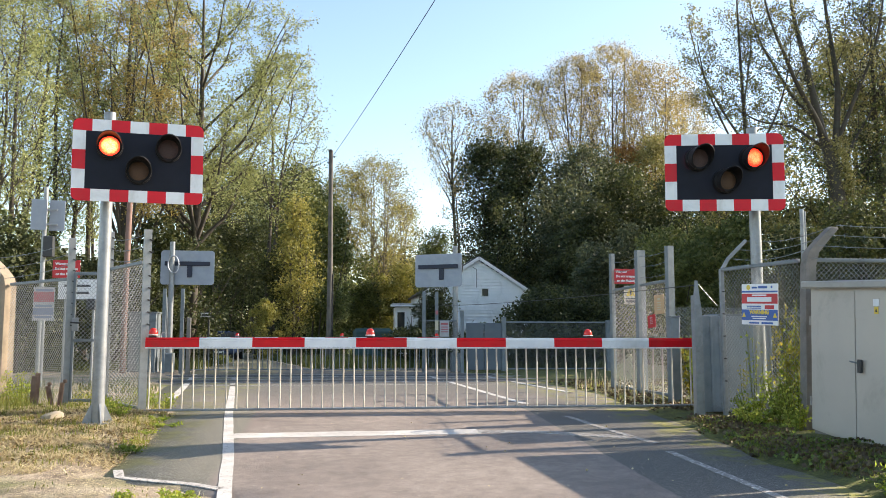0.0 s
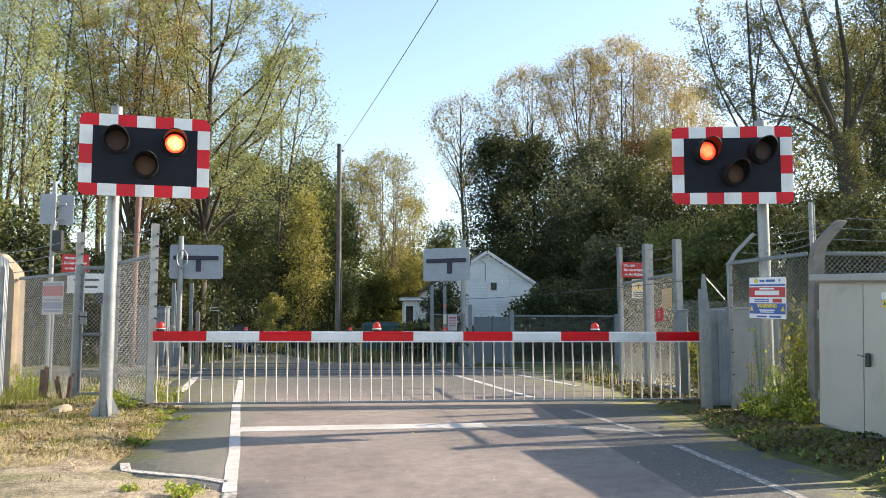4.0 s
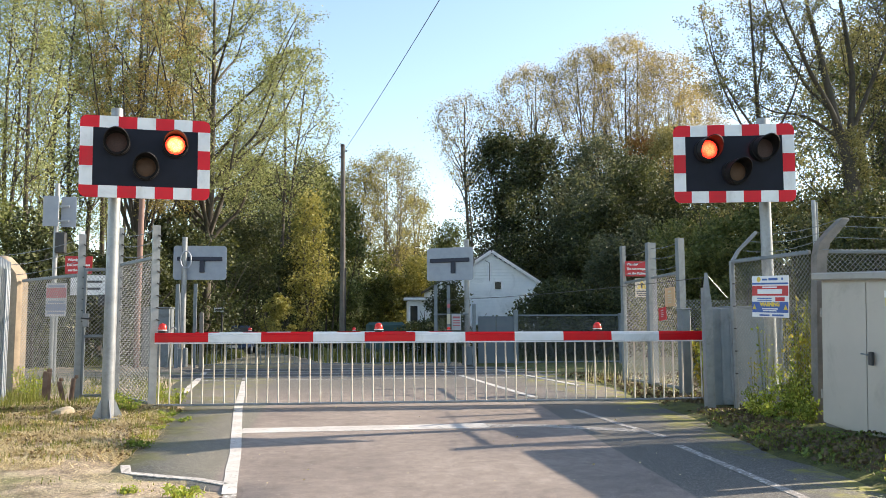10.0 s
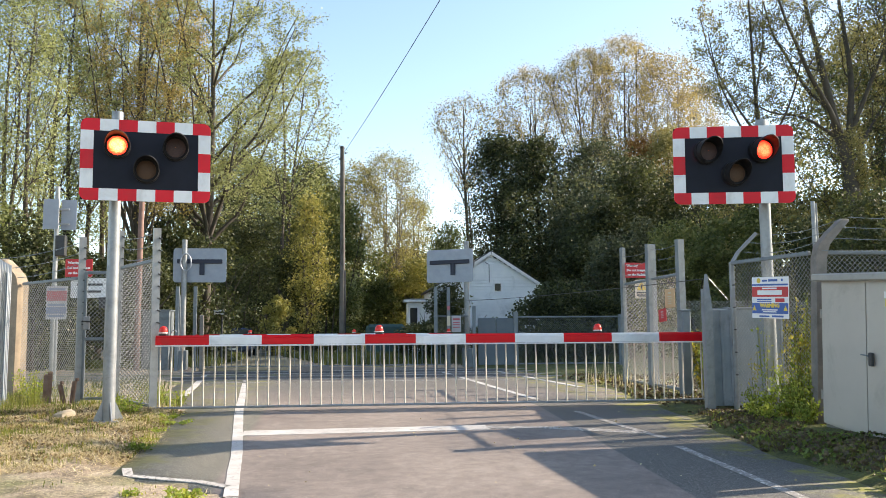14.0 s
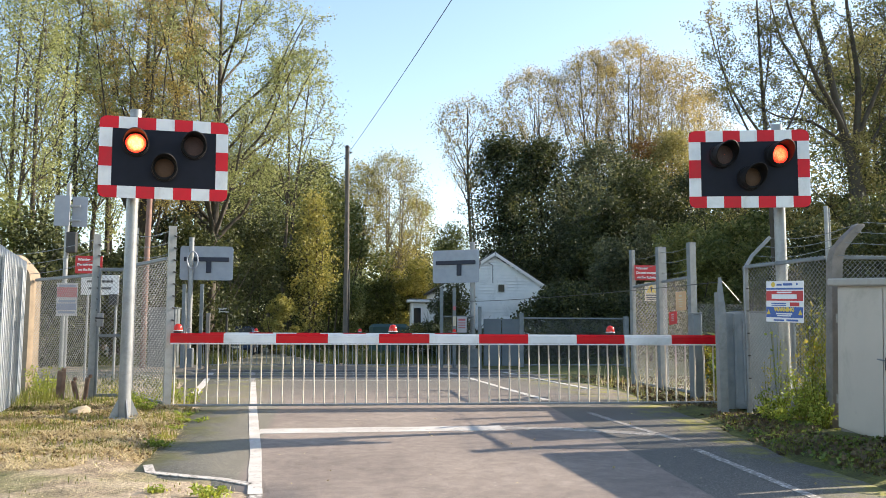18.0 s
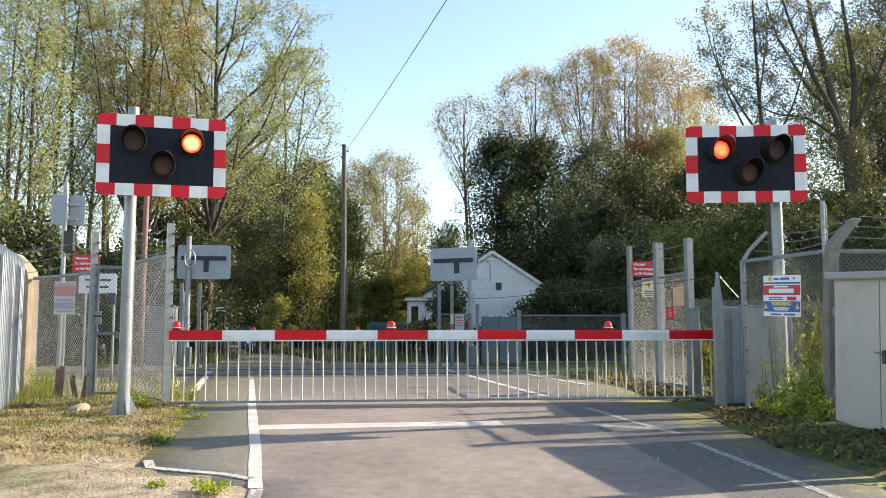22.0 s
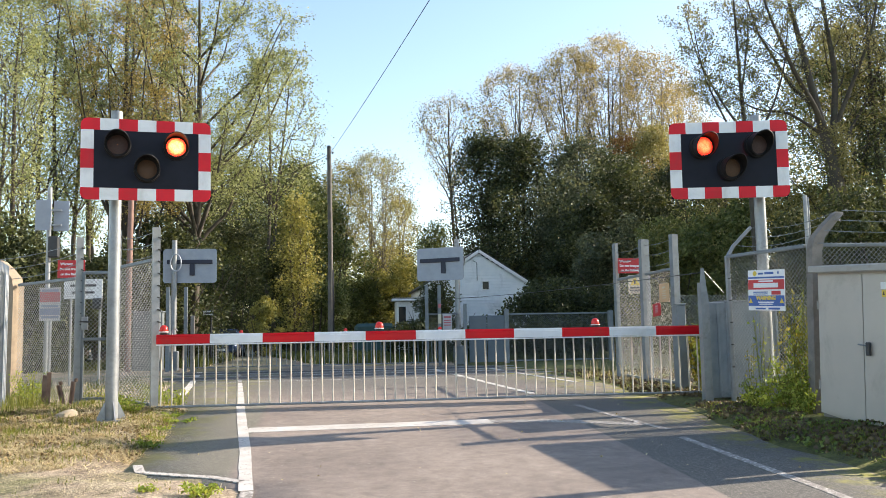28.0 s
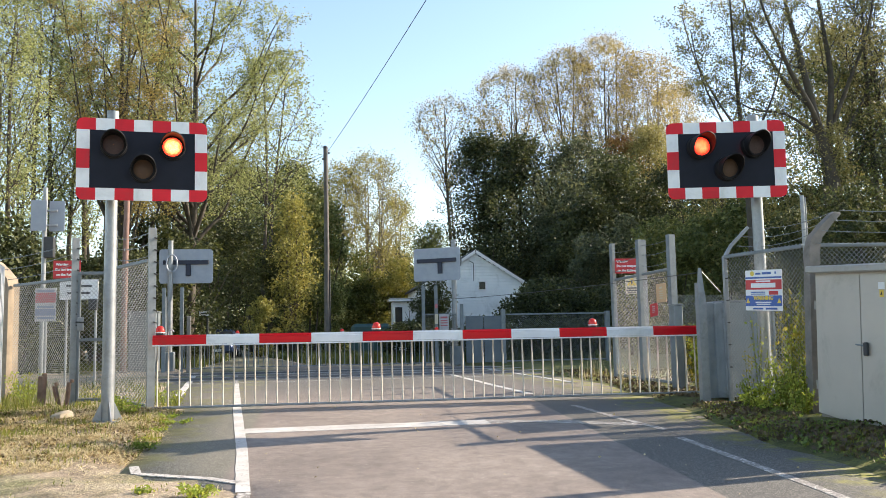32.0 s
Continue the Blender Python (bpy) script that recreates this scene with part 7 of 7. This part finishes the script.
rs = np.random.RandomState(5)
blades("dry_grass", scatter(rs, 15000, -6.5, -1.9, 8.0, 13.4, 0.22, 1.9), 0.2, 0.0045, rs, STRAW, "flattened dry straw over the verge", "dry grass", flat=0.75)
blades("dry_grass", scatter(rs, 1300, -6.5, -0.9, 5.0, 8.4, 0.3), 0.16, 0.004, rs, STRAW, "thin dry straw over bare soil", "dry grass", flat=0.85)
blades("grass", scatter(rs, 3400, -6.3, -2.0, 9.0, 13.2, 0.4, 2.6), 0.11, 0.0055, rs, GRASS, "rough green tufts among dry grass", "grass", lean=0.9)
blades("dead_stalks", scatter(rs, 4200, -6.0, -1.95, 8.6, 13.2, 0.16, 2.3), 0.16, 0.0045, rs, LITTER_DARK, "dead brown stalks strewn over the verge", "dry stalks", flat=0.82)
blades("dry_grass", scatter(rs, 14000, -5.8, -1.95, 8.4, 12.8, 0.12, 2.9), 0.17, 0.0055, rs, STRAW, "bleached straw heaped in tufts", "dry grass", flat=0.68, lean=0.7)
blades("grass", scatter(rs, 5500, -6.5, -1.9, 8.3, 13.4, 0.32, 1.5), 0.07, 0.005, rs, GRASS, "short green grass in the verge", "grass", lean=0.7)
blades("grass", scatter(rs, 500, -6.5, -1.0, 5.0, 8.2, 0.35, 1.5), 0.035, 0.004, rs, GRASS, "thin short grass on bare soil", "grass", lean=0.7)
blades("dry_grass", scatter(rs, 6000, -6.5, -0.9, 4.8, 9.0, 0.0), 0.05, 0.0035, rs, STRAW, "broken bits of straw on bare soil", "dry grass", flat=0.92)
blades("grass", scatter(rs, 2600, -6.2, -2.3, 11.9, 16.5, 0.3), 0.18, 0.005, rs, GRASS, "long grass along the fence foot", "grass", lean=0.5)
blades("grass", scatter(rs, 4000, 4.2, 5.6, 4.5, 11.2, 0.3), 0.045, 0.005, rs, GRASS, "short grass and moss by the cabinet", "grass", lean=0.6)
blades("grass", scatter(rs, 60, 4.8, 5.45, 13.5, 17.5, 0.2), 0.5, 0.004, rs, STRAW, "tall pale dry grass at the fence foot", "grass", lean=0.5)
blades("grass", scatter(rs, 1500, 4.5, 8.5, 12.3, 20.0, 0.3), 0.1, 0.005, rs, GRASS, "short grass at the fence foot", "grass", lean=0.5)
blades("grass", scatter(rs, 22000, -9.0, 9.0, 27.5, 44.0, 0.0), 0.34, 0.015, rs, GRASS_SHADED, "rough grass beside the lane beyond the tracks", "grass", lean=0.5)
blades("grass", scatter(rs, 1500, -8, -3.4, 14.0, 19.5, 0.3), 0.2, 0.006, rs, GRASS_SHADED, "rough grass behind the fence", "grass", lean=0.5)


def leaf_bed(name, spots, size, mat, label, category, lift=0.015):
    spots = spots + np.array([0, 0, lift])
    me = leaf_mesh(name, spots, size, rs, mat, 0.4)
    return tagged(new(name, me), label, category, kind="stuff")


leaf_bed("leaf_litter", scatter(rs, 4200, 4.15, 6.2, 5.0, 12.5, 0.1), 0.055, LITTER_DARK, "brown fallen leaves by the fence foot", "leaf litter", 0.02)
leaf_bed("leaf_litter", scatter(rs, 1500, -6, -1.7, 8.7, 13.0, 0.15), 0.034, LITTER_DARK, "brown fallen leaves in the verge", "leaf litter", 0.02)
leaf_bed("leaf_litter", scatter(rs, 2200, -6, -1.9, 8.4, 13.0, 0.2, 2.4), 0.036, LITTER, "tan fallen leaves caught in dry grass", "leaf litter", 0.03)
leaf_bed("ground_ivy", scatter(rs, 2800, 4.35, 5.5, 5.0, 11.0, 0.2, 1.6), 0.042, IVY, "green ground ivy and moss by the cabinet", "ground cover", 0.012)
leaf_bed("leaf_litter", scatter(rs, 2600, 4.5, 8.0, 12.4, 20.0, 0.0), 0.07, LITTER_DARK, "brown twigs and leaves heaped at the fence foot", "leaf litter", 0.03)
road_bits = np.array([(x, y, road_z(y) + 0.004) for x, y in zip(rs.uniform(-1.5, 4.0, 55), rs.uniform(5, 12, 55))])
leaf_bed("leaf_litter", road_bits, 0.024, STRAW, "scattered dry leaf scraps on the tarmac", "leaf litter", 0.006)

NETTLE = leaf_mat("nettle_leaves", [(0.15, (0.1, 0.15, 0.025)), (0.5, (0.23, 0.3, 0.06)), (0.9, (0.46, 0.5, 0.11))], 0.5)


def weed(loc, w, h, n, label, size=0.07, mat=None, seed=0):
    r2, rn = np.random.RandomState(seed), random.Random(seed)
    t = thing("weed", loc, label, "weed", "weeds")
    g = Geo()
    cs = []
    for k in range(max(4, n // 7)):
        a, q = rn.uniform(0, 6.28), rn.random() ** 0.5
        x, y = math.cos(a) * q * w / 2, math.sin(a) * q * w / 2
        top = Vector((x * 1.25, y * 1.25, h * rn.uniform(0.5, 1.0)))
        g.tube([(x * 0.5, y * 0.5, -0.02), tuple(Vector((x * 0.9, y * 0.9, top.z * 0.5))), tuple(top)], 0.004, 3, cap=False)
        for j in range(14):
            f = rn.uniform(0.2, 1.05)
            cs.append((x * (0.5 + 0.75 * f) + rn.gauss(0, 0.03), y * (0.5 + 0.75 * f) + rn.gauss(0, 0.03), top.z * f))
    tagged(part("stalk", g, GRASS, t, smooth=60), kind="stuff")
    part("foliage", leaf_mesh("foliage", np.array(cs), size, r2, mat or WEED), mat or WEED, t)
    return t


for k, (x, y, w, h, n) in enumerate(((-2.06, 9.15, 0.2, 0.09, 80), (-2.12, 9.65, 0.2, 0.05, 40), (-2.1, 10.3, 0.24, 0.05, 40), (-1.22, 6.8, 0.3, 0.09, 150), (-1.62, 6.95, 0.14, 0.05, 40), (-2.05, 10.9, 0.34, 0.06, 70), (-2.25, 11.4, 0.36, 0.07, 70), (-2.75, 11.6, 0.3, 0.2, 120), (-2.4, 12.7, 0.35, 0.26, 160), (-2.75, 13.5, 0.4, 0.26, 160), (-3.1, 12.3, 0.4, 0.22, 140), (-4.6, 13.6, 0.5, 0.4, 180), (-4.9, 14.2, 0.5, 0.5, 180))):
    weed((x, y, max(ground_z(x, y), road_z(y))), w, h, n, "small bright green weed at the tarmac edge" if k < 6 else "bright green weeds at the fence foot", 0.034, seed=60 + k)
for k, (x, y, w, h, n, s_) in enumerate(((5.4, 9.95, 0.4, 0.55, 260, 0.045), (5.47, 9.7, 0.35, 0.62, 240, 0.045), (5.26, 10.45, 0.4, 0.36, 180, 0.045), (5.5, 9.85, 0.2, 1.0, 90, 0.05), (5.15, 10.1, 0.5, 0.2, 200, 0.045), (5.35, 9.5, 0.3, 0.3, 160, 0.045), (5.85, 12.9, 0.6, 1.1, 300, 0.09), (4.75, 6.7, 0.4, 0.16, 160, 0.06), (4.5, 6.45, 0.3, 0.14, 120, 0.05))):
    weed((x, y, ground_z(x, y)), w, h, n, "leafy nettles climbing the chain-link" if k < 6 else "bright green weeds by the fence", s_, NETTLE if k < 6 else None, seed=90 + k)
weed((5.52, 9.85, 0.3), 0.25, 1.15, 110, "yellowing climber on the chain-link", 0.06, LEAF_YELLOW, seed=120)
weed((5.8, 13.2, 0.0), 0.5, 1.2, 160, "yellowing leaves behind the low mesh", 0.08, LEAF_YELLOW, seed=121)
for k, (f, h, n) in enumerate(((0.2, 0.75, 34), (0.36, 1.05, 44), (0.5, 0.8, 40), (0.62, 1.25, 60), (0.74, 1.0, 60), (0.84, 1.45, 80), (0.94, 1.2, 60))):
    v = p0.lerp(p1, f)
    weed((v.x + 0.05, v.y, 0.1), 0.13, h, n, "thin leafy climber twined in the chain-link", 0.045, NETTLE if k % 3 else LEAF_YELLOW, seed=140 + k)


# ---- what moves ----
def switch_times():
    """Moments at which the lit lamp changes over; the first one goes to the inner lamp."""
    known = ((0, 0.05), (2, 0.83), (35, 13.17), (38, 14.33), (77, 28.99), (81, 30.53), (85, 32.04))
    out = []
    for (n0, t0), (n1, t1) in zip(known, known[1:]):
        out += [t0 + (t1 - t0) * (n - n0) / (n1 - n0) for n in range(n0, n1)]
    return out


def motions():
    times = switch_times()
    for lens, lit in ((left_lenses[0], True), (left_lenses[1], False), (right_lenses[0], False), (right_lenses[1], True)):
        base = lens.location.copy()
        angle = 0 if lit else 180
        rows = [(0.0, pose(*base, 0, 0, angle))]
        for t in times:
            f = max(0, round(t * FPS) - 1)
            whole = round(t) * FPS
            if f < whole < f + 3:
                f = whole if t * FPS > whole else whole - 3
            rows += [((f + k) / FPS, pose(*base, 0, 0, angle + 60 * k)) for k in range(4) if f + k > 0]
            angle += 180
        rows.append((32.0, pose(*base, 0, 0, angle)))
        walk(lens, rows)


motions()
